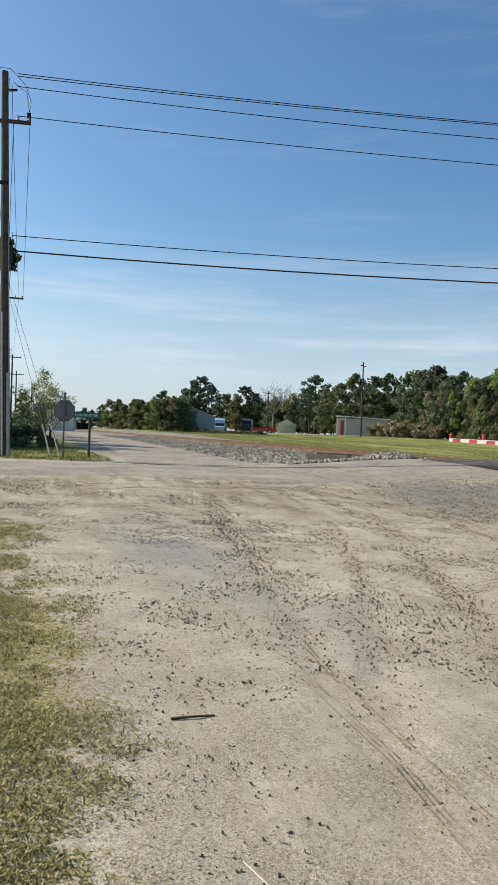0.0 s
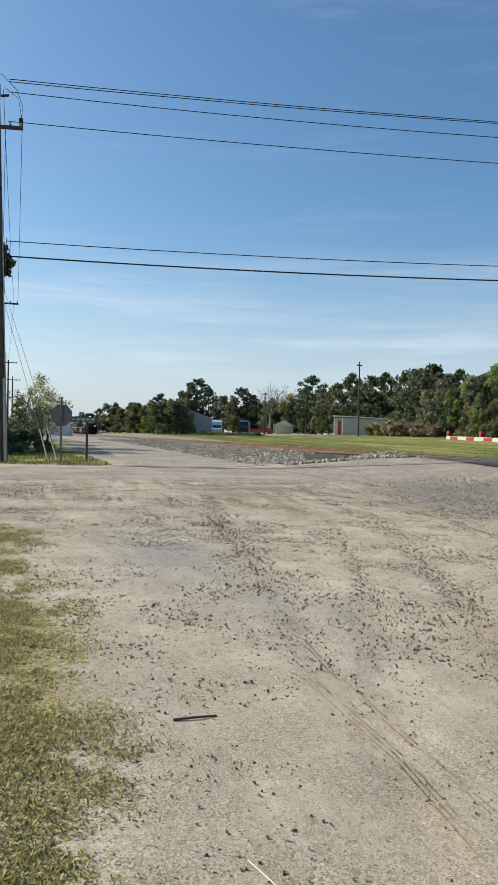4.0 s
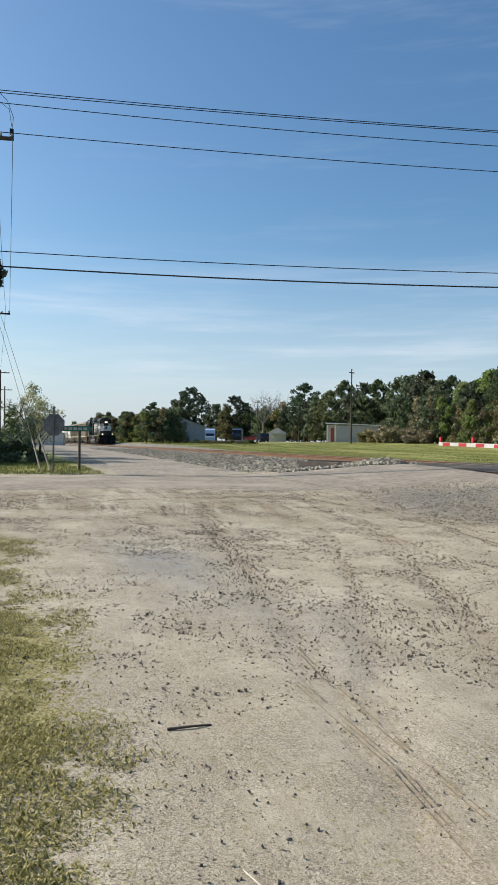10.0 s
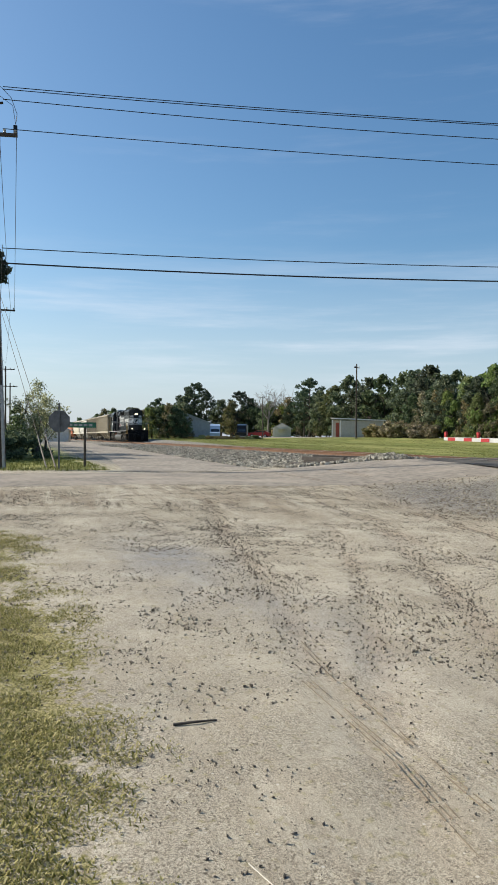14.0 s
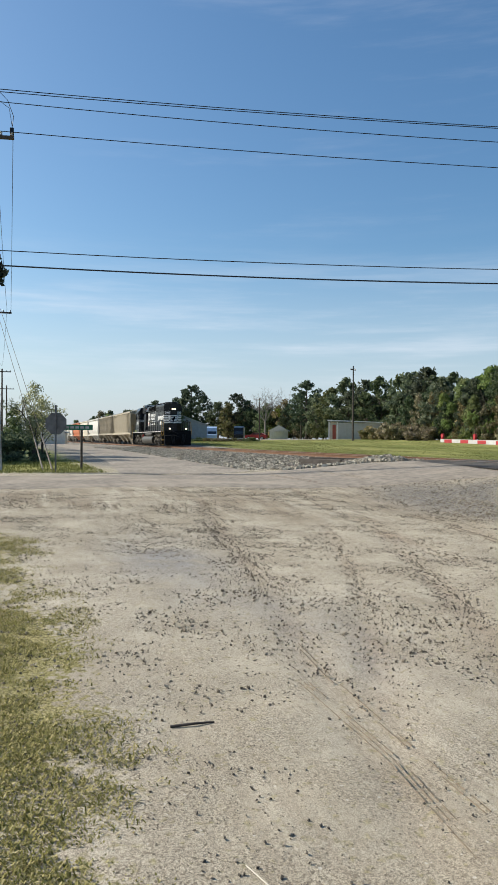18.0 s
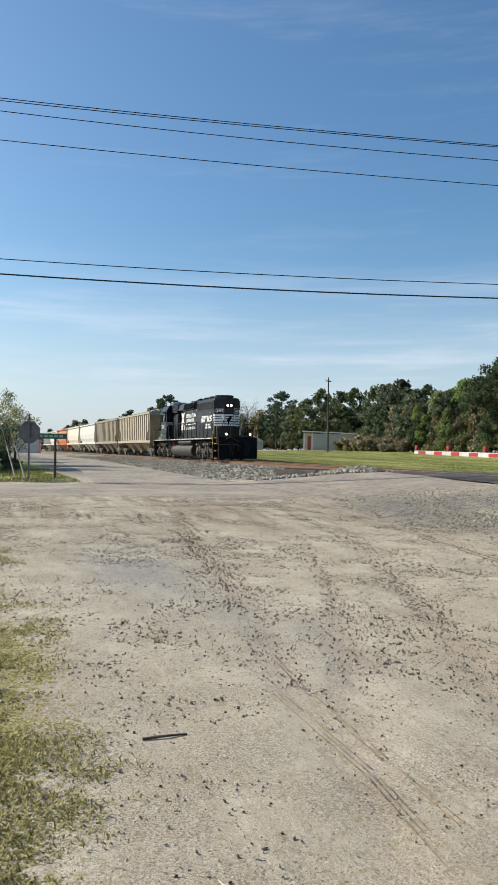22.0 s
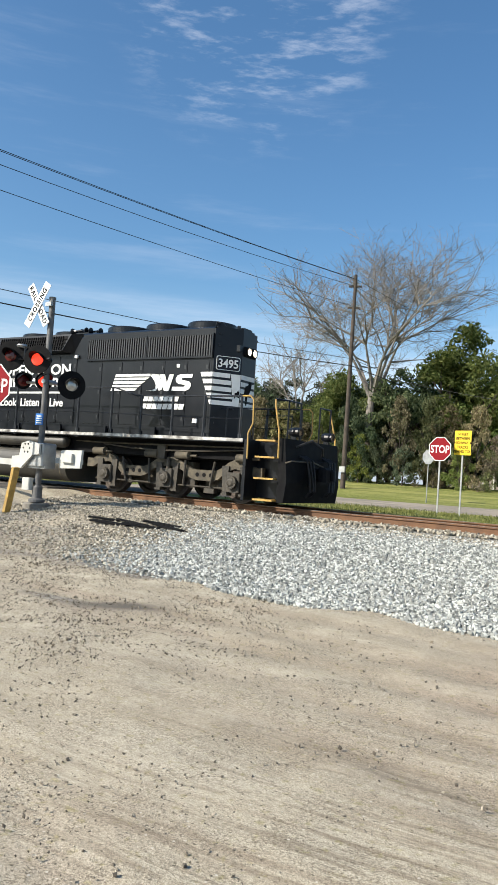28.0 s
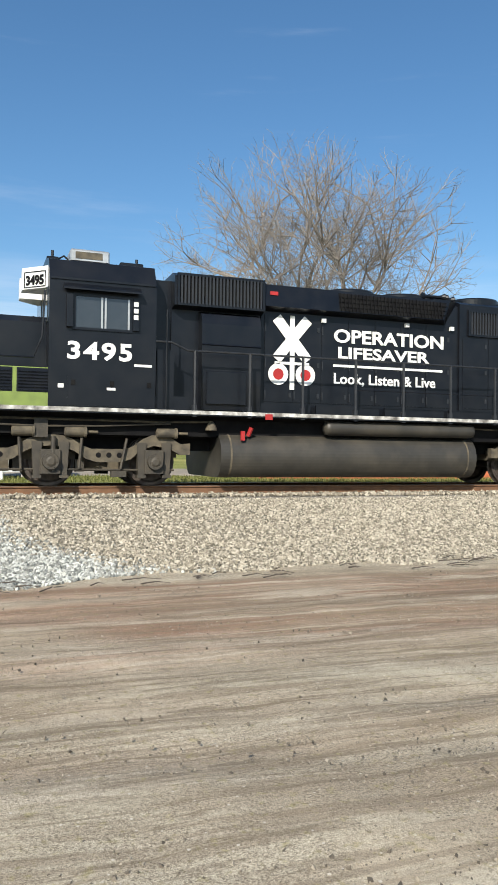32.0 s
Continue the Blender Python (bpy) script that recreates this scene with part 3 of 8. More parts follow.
# pale bluish dust over the worn gravel patch
sand = blend(times(mark.outputs["Red"], ramp(grain(2.2, 6), 0.22, 0.55)), sand, (0.36, 0.355, 0.345))
for across, along, shift, lo, hi, much, tone in ((0.5, 2.4, 7.0, 0.48, 0.60, 0.7, (0.33, 0.255, 0.175)), (0.14, 1.5, 27.0, 0.52, 0.60, 0.8, (0.21, 0.165, 0.115)), (0.3, 2.0, 51.0, 0.55, 0.65, 0.6, (0.60, 0.54, 0.42))):
    sand = blend(times(mark.outputs["Blue"], times(ramp(streak(across, along, 7, shift, 1.5), lo, hi), much)), sand, tone)
stony = blend(ramp(grain(26.0, 3), 0.40, 0.60), (0.12, 0.11, 0.095), (0.34, 0.31, 0.265))
# dark grit, its small shadows put into the colour: thick in drifts along the wheels' way, thin elsewhere
drift = ramp(streak(0.9, 2.6, 7, 71.0), 0.36, 0.58)
fine = ramp(grain(1.3, 5, 0.7), 0.28, 0.58)
sand = blend(times(ramp(grain(190.0, 3, 0.8), 0.48, 0.56), 0.62), sand, (0.19, 0.16, 0.115))
sand = blend(times(ramp(grain(85.0, 4, 0.85), 0.50, 0.56), times(fine, 0.85)), sand, (0.165, 0.135, 0.098))
sand = blend(times(ramp(grain(38.0, 5, 0.9), 0.53, 0.60), times(fine, 0.6)), sand, (0.17, 0.14, 0.10))
sand = blend(times(specks(60.0, 0.34, 0.45, 1.35), times(fine, 0.6)), sand, (0.115, 0.094, 0.068))
sand = blend(times(specks(34.0, 0.28, 0.36, 1.4), times(drift, 0.8)), sand, (0.10, 0.084, 0.062))
sand = blend(times(specks(31.0, 0.22, 0.16), 0.7), sand, (0.62, 0.57, 0.48))
surf = blend(ramp(split.outputs["Green"], 0.15, 0.95), sand, stony)
surf = blend(times(marks.outputs["Alpha"], 0.9), surf, (0.12, 0.105, 0.09))
# trodden straw-coloured turf with dark soil between, and greener meadow farther off
turf = blend(ramp(grain(48.0, 5, 0.85), 0.42, 0.58), (0.095, 0.085, 0.028), (0.46, 0.395, 0.19))
turf = blend(times(ramp(grain(90.0, 3, 0.8), 0.52, 0.60), 0.6), turf, (0.07, 0.062, 0.024))
turf = blend(times(ramp(grain(0.9, 6, 0.75), 0.42, 0.66), 0.55), turf, (0.235, 0.215, 0.075))
lawn = blend(ramp(grain(7.0, 8, 0.8), 0.40, 0.60), (0.10, 0.125, 0.030), (0.25, 0.26, 0.070))
lawn = blend(ramp(streak(1.6, 9.0, 6, 23.0), 0.44, 0.62), lawn, (0.31, 0.295, 0.10))
lawn = blend(times(ramp(streak(0.8, 5.0, 6, 47.0), 0.55, 0.66), 0.8), lawn, (0.10, 0.120, 0.030))
turf = blend(mark.outputs["Green"], turf, lawn)
rough_edge = en.new("ShaderNodeMath")
rough_edge.operation = "ADD"
el.new(split.outputs["Red"], rough_edge.inputs[0])
el.new(ramp(grain(16.0, 4), 0.3, 0.7), rough_edge.inputs[1])
surf = blend(ramp(rough_edge.outputs[0], 0.75, 1.25), surf, turf)
el.new(surf, en["Principled BSDF"].inputs["Base Color"])
en["Principled BSDF"].inputs["Roughness"].default_value = 0.95
en["Principled BSDF"].inputs["Specular IOR Level"].default_value = 0.1
eb = node("ShaderNodeBump", Strength=0.45, Distance=0.03)
el.new(grain(17.0, 6, 0.75), eb.inputs["Height"])
el.new(eb.outputs["Normal"], en["Principled BSDF"].inputs["Normal"])
ground_mesh = bulk("ground", np.stack([GX, GY, GZ], -1).reshape(-1, 3), faces, EARTH)
ground_mesh.shade_smooth()
attr = ground_mesh.color_attributes.new("zones", "FLOAT_COLOR", "POINT")
attr.data.foreach_set("color", np.stack([grass, grav, dark, streaky], -1).astype(np.float32).ravel())
attr = ground_mesh.color_attributes.new("marks", "FLOAT_COLOR", "POINT")
attr.data.foreach_set("color", np.stack([dusty, meadow, turning, dark_spot], -1).astype(np.float32).ravel())
ground = tagged(new("ground", ground_mesh), "sandy lot with wheel tracks, scrubby grass and far meadow", "ground", kind="structure")


def strip(name, center, half, mtl, label, lift=0.02, step=1.5, edge_noise=0.15, height=None, category="road"):
    """A road along a line of places; it follows the land, with a frayed edge and a thin kerb of its own thickness."""
    pts, v, f = [], [], []
    for (x0, y0, w0), (x1, y1, w1) in zip(center, center[1:]):
        n = max(1, int(math.hypot(x1 - x0, y1 - y0) / step))
        pts += [(x0 + (x1 - x0) * i / n, y0 + (y1 - y0) * i / n, w0 + (w1 - w0) * i / n) for i in range(n)]
    pts.append(center[-1])
    cols = 11
    for i, (x, y, w) in enumerate(pts):
        a, b = pts[max(0, i - 1)], pts[min(len(pts) - 1, i + 1)]
        dx, dy = b[0] - a[0], b[1] - a[1]
        n = math.hypot(dx, dy)
        for k in range(cols):
            s = (k / (cols - 1) * 2 - 1) * (w + edge_noise * float(noise2(x + 77 * (k > 5), y, 1.3, 41)) * (k in (0, cols - 1)))
            px, py = x - dy / n * s, y + dx / n * s
            z = float(height(px, py)) if height else float(land(px, py)) + lift
            v.append((px, py, z - (0.06 if k in (0, cols - 1) else 0)))
    for i in range(len(pts) - 1):
        f += [(i * cols + k, (i + 1) * cols + k, (i + 1) * cols + k + 1, i * cols + k + 1) for k in range(cols - 1)]
    me = bulk(name, v, f, mtl)
    me.flip_normals()
    me.shade_smooth()
    return tagged(new(name, me), label, category, kind="structure")


def road_z(x, y):
    """The crossing road climbs to the rails and falls beyond them."""
    return float(land(x, y)) + 0.03 + 0.02 * float(ease(11, 15, y) * (1 - ease(18.6, 22, y)))


strip("crossing_road", [(-24.5, -60, 3.6), (-23.6, -5, 3.6), (-23.2, 5, 3.7), (-22.0, 10, 4.6), (-21.6, 11.8, 4.8), (-21.15, 13.7, 5.0)], 0, ASPH_OLD, "sun-bleached asphalt road leading up to the rails", height=road_z, step=1.0)
strip("crossing_apron", [(-21.12, 13.75, 4.9), (-21.0, 14.5, 5.0), (-20.9, 15.4, 5.1)], 0, ASPH, "fresh dark asphalt apron before the rails", height=road_z, step=0.6, edge_noise=0.4)
strip("crossing_road_beyond", [(-20.9, 18.2, 4.9), (-20.4, 21, 4.6), (-19.6, 27, 4.6), (-19.2, 31, 7.0)], 0, ASPH, "dark asphalt road from the rails to the highway", height=road_z, step=1.0)
strip("highway", [(-25.5, 26.0, 2.0), (-23.0, 30.5, 4.0), (-17.0, 34.0, 5.5), (-8, 35.2, 5.5), (60, 35.2, 5.5), (400, 36, 5.5)], 0, ASPH_OLD, "two-lane highway of pale worn asphalt beyond the track", lift=0.05, step=3.0)
strip("farm_lane", [(-114, 64, 1.6), (-117, 56, 1.6), (-124, 51.5, 1.6), (-142, 49.5, 1.8), (-210, 58, 1.8), (-420, 70, 1.8)], 0, ASPH_OLD, "pale dirt lane past the metal shed", lift=0.03, step=3.0)
strip("side_road", [(-26.9, 6.6, 3.2), (-40, 7.6, 3.0), (-70, 8.6, 2.8), (-140, 9.2, 2.6)], 0, GRAVELM, "worn gravel lane running beside the track", lift=0.012, step=2.0)

# ---- the track ----
track = thing("railway_track", "single railway track with rusty rails on wooden sleepers", "railway track", kind="structure")
RAIL_PROFILE = [(-0.037, 0), (-0.037, -0.03), (-0.012, -0.045), (-0.010, -0.13), (-0.07, -0.155), (-0.07, -0.17), (0.07, -0.17), (0.07, -0.155), (0.010, -0.13), (0.012, -0.045), (0.037, -0.03), (0.037, 0)]
for side in (-1, 1):
    part("rail", M().prism([(TRACK_Y + side * 0.7545 + a, RAIL_Z + b) for a, b in RAIL_PROFILE], -420, 160), RUST, track)
    part("rail_head_wear", M().box(-420, 160, TRACK_Y + side * 0.7545 - 0.026, TRACK_Y + side * 0.7545 + 0.026, RAIL_Z, RAIL_Z + 0.003), STEEL, track, "bright worn running band")
rng = np.random.RandomState(4)
tie_mesh = M().box(-0.115, 0.115, -1.3, 1.3, -0.17, 0, 0.012).mesh("sleeper", TIEW)
plate_mesh = M().box(-0.09, 0.09, -0.17, 0.17, 0, 0.018, 0.006).mesh("tie_plate", RUST)
for i in range(290):
    x = -100 + i * 0.5
    if not -25.8 < x < -16.0:
        tie = piece("sleeper", tie_mesh, track, pose(x + rng.uniform(-0.03, 0.03), TRACK_Y + rng.uniform(-0.03, 0.03), RAIL_Z - 0.175, 0, 0, rng.uniform(-1, 1)))
far_ties = M()
for i in range(500):
    x = -350 + i * 0.5
    far_ties.box(x - 0.115, x + 0.115, TRACK_Y - 1.3, TRACK_Y + 1.3, RAIL_Z - 0.34, RAIL_Z - 0.175)
for i in range(230):
    x = 45.2 + i * 0.5
    far_ties.box(x - 0.115, x + 0.115, TRACK_Y - 1.3, TRACK_Y + 1.3, RAIL_Z - 0.34, RAIL_Z - 0.175)
tagged(part("far_sleepers", far_ties, TIEW, track), kind="stuff")
panel_mesh = M().box(-0.6, 0.6, -0.62, 0.62, -0.3, 0, 0.015).mesh("crossing_panel", ASPH)
for i in range(8):
    piece("crossing_panel", panel_mesh, track, pose(-25.2 + i * 1.22, TRACK_Y, RAIL_Z - 0.004))
    for side in (-1, 1):
        ob = piece("crossing_panel", panel_mesh, track, pose(-25.2 + i * 1.22, TRACK_Y + side * 1.24, RAIL_Z - 0.004) @ Matrix.Diagonal((1, 0.62, 1, 1)))


# ---- the locomotive: x ahead along the track, rail top at 0 ----
loco = thing("diesel_locomotive", "black six-axle diesel locomotive with white lettering, hauling hopper cars", "locomotive", pose(-200, TRACK_Y, RAIL_Z))


def build_loco():
    # deck and frame
    part("deck", M().box(-9.1, 9.1, -1.53, 1.53, 1.47, 1.57, 0.02), BLACK, loco)
    for s in (-1, 1):
        part("sill_stripe", M().box(-9.1, 9.1, min(s * 1.53, s * 1.545), max(s * 1.53, s * 1.545), 1.495, 1.572), SILL, loco, "chipped white edge of the walkway")
        part("side_sill", M().prism([(s * 1.05, 1.05), (s * 1.12, 1.05), (s * 1.12, 1.40), (s * 1.45, 1.47), (s * 1.05, 1.47)], -9.0, 9.0), BLACK2, loco)
        for k in range(6):
            part("walkway_duct", M().box(-2.6 + k * 1.75, -1.0 + k * 1.75, s * 1.02 - 0.03, s * 1.02 + 0.03, 1.57, 1.80), BLACK, loco)
    part("centre_sill", M().box(-9.0, 9.0, -0.6, 0.6, 0.75, 1.47), BLACK2, loco)
    part("equipment_rack", M().box(-8.6, 8.6, -0.95, 0.95, 1.02, 1.40), BLACK2, loco)
    # hoods
    hood = lambda w, z, c: [(-w, 1.57), (w, 1.57), (w, z - c), (w - c, z - 0.35 * c), (w - 2 * c, z), (-w + 2 * c, z), (-w + c, z - 0.35 * c), (-w, z - c)]
    part("engine_hood", M().prism(hood(0.86, 4.40, 0.08), -2.15, 3.12), BLACK, loco)
    rad = part("radiator_hood", M().prism(hood(0.92, 4.47, 0.07), 3.02, 7.60).prism([(7.59, -0.917), (7.66, -0.917), (8.13, -0.33), (8.13, 0.33), (7.66, 0.917), (7.59, 0.917)], 1.57, 4.40, "z").prism([(7.59, -0.80), (7.64, -0.80), (8.08, -0.27), (8.08, 0.27), (7.64, 0.80), (7.59, 0.80)], 4.40, 4.46, "z"), BLACK, loco)
    part("blower_hood", M().prism([(-0.86, 1.57), (0.86, 1.57), (0.86, 3.75), (1.12, 3.80), (1.12, 4.42), (0.95, 4.50), (-0.95, 4.50), (-1.12, 4.42), (-1.12, 3.80), (-0.86, 3.75)], -4.15, -2.12), BLACK, loco)
    for s in (-1, 1):
        part("blower_duct", M().prism([(s * 0.86, 1.62), (s * 1.10, 1.62), (s * 1.14, 2.2), (s * 1.15, 2.98), (s * 1.17, 3.00), (s * 1.15, 3.03), (s * 1.14, 3.45), (s * 1.07, 3.66), (s * 0.86, 3.74)], -3.55, -2.22), BLACK, loco)
        part("duct_panel", M().box(-3.45, -2.55, min(s * 1.1, s * 1.165), max(s * 1.1, s * 1.165), 1.75, 2.45, 0.02), BLACK, loco)
        part("dynamic_brake_bulge", M().add([(-2.12, s * 0.86, 3.86), (2.62, s * 0.86, 3.86), (2.98, s * 0.86, 4.44), (-2.12, s * 0.86, 4.44), (-2.12, s * 1.14, 3.93), (2.42, s * 1.14, 3.93), (2.66, s * 1.04, 4.42), (-2.12, s * 1.04, 4.42)], [(0, 1, 5, 4), (4, 5, 6, 7), (7, 6, 2, 3), (1, 2, 6, 5), (0, 4, 7, 3), (0, 3, 2, 1)]), BLACK, loco)
    part("cab_link", M().box(-4.62, -4.12, -0.80, 0.80, 1.57, 4.35), BLACK, loco)
    # louvres and grilles
    slat = M().prism([(-0.018, -0.025), (0.022, -0.025), (0.006, 0.03), (-0.012, 0.03)], -0.30, 0.30, "z").mesh("louvre_slat", BLACK3)
    for s in (-1, 1):
        for x0, x1, z0, z1, y, n in ((3.30, 5.42, 3.68, 4.22, 0.93, 26), (5.50, 7.58, 3.68, 4.22, 0.93, 26), (-4.05, -2.2, 3.84, 4.42, 1.13, 24)):
            fr = part("grille", M().box(x0, x1, min(s * (y - 0.02), s * (y + 0.004)), max(s * (y - 0.02), s * (y + 0.004)), z0, z1), BLACK2, loco, "dark louvred intake")
            f = M()
            for a, b, c, d in ((x0 - 0.05, x1 + 0.05, z0 - 0.05, z0), (x0 - 0.05, x1 + 0.05, z1, z1 + 0.05), (x0 - 0.05, x0, z0, z1), (x1, x1 + 0.05, z0, z1)):
                f.box(a, b, min(s * (y - 0.02), s * (y + 0.045)), max(s * (y - 0.02), s * (y + 0.045)), c, d)
            part("grille_frame", f, BLACK, fr)
            for k in range(n):
                ob = piece("louvre_slat", slat, fr, pose(x0 + (k + 0.5) * (x1 - x0) / n, s * (y + 0.02), (z0 + z1) / 2, 0, 0, 0 if s < 0 else 180) @ Matrix.Diagonal((1, 1, (z1 - z0) / 0.6, 1)))
        dyn = part("brake_grille", M().add([(-0.33, s * 1.142, 3.95), (2.40, s * 1.142, 3.95), (2.55, s * 1.06, 4.36), (-0.33, s * 1.06, 4.36)], [(0, 1, 2, 3)]), BLACK2, loco, "dark dynamic brake grille")
        fins = M()
        for k in range(29):
            x = -0.30 + k * 0.095
            fins.prism([(s * 1.142, 3.95), (s * 1.175, 3.95), (s * 1.095, 4.36), (s * 1.06, 4.36)], x, x + 0.022)
        for z in (4.05, 4.16, 4.27):
            y = 1.142 - (z - 3.95) * 0.2
            fins.box(-0.33, 2.42 + (z - 3.95) * 0.35, min(s * y, s * (y + 0.03)), max(s * y, s * (y + 0.03)), z - 0.008, z + 0.008)
        part("fin_grid", fins, BLACK2, dyn)
    # roof fans
    fan_mesh = M().lathe([(0.62, 0.0), (0.68, 0.02), (0.68, 0.18), (0.65, 0.215), (0.62, 0.215), (0.60, 0.15), (0.12, 0.15), (0.10, 0.19), (0.02, 0.19)], (0, 0, 0), n=48).mesh("roof_fan", BLACK)
    bars = M()
    for k in range(8):
        a = math.pi * k / 8
        bars.rod((0.6 * math.cos(a), 0.6 * math.sin(a), 0.21), (-0.6 * math.cos(a), -0.6 * math.sin(a), 0.21), 0.012, n=5)
    guard = bars.mesh("fan_guard", BLACK2)
    for x, z in ((4.01, 4.46), (5.45, 4.46), (6.90, 4.46), (0.42, 4.39), (1.86, 4.39)):
        fan = piece("roof_fan", fan_mesh, loco, pose(x, 0, z))
        piece("fan_guard", guard, fan, pose(0, 0, 0))
    m = M()
    for x, d in ((2.46, 1), (2.52, -1), (2.58, 1), (2.78, -1), (2.85, 1)):
        y = -0.62 + 0.12 * (x - 2.4) * 4
        m.lathe([(0.035, 0), (0.035, 0.16), (0.05, 0.24), (0.095, 0.32), (0.095, 0.335)] if d > 0 else [(0.095, -0.335), (0.095, -0.32), (0.05, -0.24), (0.035, -0.16), (0.035, 0)], (x, y, 4.60), "x", 10)
    m.box(2.45, 2.95, -0.66, -0.30, 4.49, 4.53).rod((2.7, -0.45, 4.40), (2.7, -0.45, 4.62), 0.04)
    part("air_horn", m, BLACK, loco)
    part("roof_vent", M().box(-1.9, -0.6, -0.55, 0.55, 4.38, 4.47, 0.03).box(3.2, 3.3, -0.2, 0.2, 4.45, 4.60), BLACK, loco)
    for y in (-0.5, 0.5):
        part("roof_handrail", M().pipe([(7.35, y, 4.45), (7.38, y, 4.66), (7.60, y, 4.60), (7.72, y, 4.43)], 0.016), BLACK, loco)
    # hood doors with latches
    rng2 = random.Random(3)
    for s in (-1, 1):
        w = 0.86
        edges = [-2.05, -1.35, -0.66, 0.03, 0.72, 1.41, 2.10, 2.80]
        for a, b in zip(edges, edges[1:]):
            d = part("hood_door", M().box(a + 0.012, b - 0.012, min(s * w, s * (w + 0.014)), max(s * w, s * (w + 0.014)), 1.86, 3.80), BLACK, loco)
            h = M()
            for z in (2.02, 2.72, 3.52):
                h.box(b - 0.10, b - 0.045, min(s * (w + 0.012), s * (w + 0.026)), max(s * (w + 0.012), s * (w + 0.026)), z - 0.05, z + 0.05)
                h.box(a + 0.02, a + 0.045, min(s * (w + 0.012), s * (w + 0.024)), max(s * (w + 0.012), s * (w + 0.024)), z - 0.09, z + 0.09)
            part("door_hardware", h, BLACK3, d)
        w = 0.92
        edges = [3.10, 3.85, 4.60, 5.35, 6.10, 6.85, 7.55]
        for a, b in zip(edges, edges[1:]):
            d = part("hood_door", M().box(a + 0.012, b - 0.012, min(s * w, s * (w + 0.012)), max(s * w, s * (w + 0.012)), 1.86, 3.58), BLACK, loco)
            h = M()
            for z in (2.05, 2.75, 3.40):
                h.box(b - 0.10, b - 0.045, min(s * (w + 0.010), s * (w + 0.022)), max(s * (w + 0.010), s * (w + 0.022)), z - 0.05, z + 0.05)
            part("door_hardware", h, BLACK3, d)
        m = M()
        for x, z in ((-0.62, 3.74), (1.55, 3.78), (2.80, 3.78), (6.55, 3.44)):
            m.box(x - 0.05, x + 0.05, min(s * 0.875, s * 0.945), max(s * 0.875, s * 0.945), z - 0.045, z + 0.045)
        m.box(7.12, 7.28, min(s * 0.93, s * 0.94), max(s * 0.93, s * 0.94), 1.95, 2.06)
        part("data_plate", m, WHITE, loco, "small white plates")
        part("red_plate", M().box(-2.0, -1.82, min(s * 1.07, s * 1.11), max(s * 1.07, s * 1.11), 4.18, 4.26), REDM, loco)
    # cab
    cab_out = [(-1.50, 1.57), (1.50, 1.57), (1.50, 4.05), (1.28, 4.47), (0.6, 4.64), (-0.6, 4.64), (-1.28, 4.47), (-1.50, 4.05)]
    cab = part("cab", M().prism(cab_out, -6.72, -4.62), BLACK, loco)
    for s in (-1, 1):
        y0 = s * 1.50
        out = lambda d0, d1: (min(y0 + s * d0, y0 + s * d1), max(y0 + s * d0, y0 + s * d1))
        win = part("cab_window", M().box(-6.22, -5.16, *out(-0.01, 0.006), 3.13, 3.74), GLASS, cab, "dark sliding cab window")
        f = M()
        for a, b, c, d in ((-6.27, -5.11, 3.08, 3.13), (-6.27, -5.11, 3.74, 3.78), (-6.27, -6.22, 3.13, 3.74), (-5.16, -5.11, 3.13, 3.74)):
            f.box(a, b, *out(0, 0.03), c, d)
        part("window_frame", f, BLACK, win)
        f = M()
        for x in (-5.73, -5.66, -5.20):
            f.box(x, x + 0.035, *out(0, 0.022), 3.13, 3.74)
        part("sash", f, ALU, win, "bare aluminium sash bars")
        part("wind_deflector", M().box(-6.40, -6.28, *out(0.0, 0.10), 3.12, 3.76).box(-5.10, -4.98, *out(0.0, 0.06), 3.12, 3.74), BLACK, cab)
        m = M()
        for k in range(3):
            m.box(-5.09, -5.00, *out(0.06, 0.068), 3.34 + k * 0.13, 3.43 + k * 0.13)
        part("deflector_sticker", m, WHITE, cab)
        part("sun_visor", M().prism([(y0, 3.98), (y0 + s * 0.20, 3.86), (y0 + s * 0.20, 3.83), (y0, 3.93)], -6.46, -4.95), BLACK, cab)
        part("rain_gutter", M().box(-6.70, -4.64, *out(-0.01, 0.03), 4.04, 4.08), BLACK, cab)
        part("cab_skirt", M().box(-6.36, -4.64, *out(0.0, 0.012), 1.60, 2.18), BLACK, cab)
        h = M()
        for x in (-6.25, -5.5, -4.76):
            h.box(x - 0.04, x + 0.04, *out(0.01, 0.035), 2.00, 2.10)
        part("latch", h, BLACK2, cab)
        part("data_plate", M().box(-5.60, -5.43, *out(0.012, 0.018), 1.92, 1.97).box(-6.54, -6.43, *out(0.0, 0.01), 1.94, 2.02), WHITE, cab)
    nt = part("cab_notice", M().box(-4.618, -4.606, -1.44, -0.95, 2.72, 3.06), SIGNWHITE, cab, "white notice with dark bars")
    bars = M()
    for k in range(4):
        bars.box(-4.606, -4.602, -1.40, -1.0, 2.76 + k * 0.07, 2.795 + k * 0.07)
    part("notice_bars", bars, BLACK2, nt)
    part("cab_front_window", M().box(-6.735, -6.715, -1.2, -0.35, 3.25, 3.95).box(-6.735, -6.715, 0.35, 1.2, 3.25, 3.95), GLASS, cab)
    part("cab_rear_window", M().box(-4.63, -4.605, -1.42, -1.02, 3.15, 3.72).box(-4.63, -4.605, 1.02, 1.42, 3.15, 3.72), GLASS, cab)
    ac = part("air_conditioner", M().box(-6.25, -5.45, -0.75, 0.45, 4.62, 4.86, 0.03), ALU, cab, "pale rooftop air conditioner")
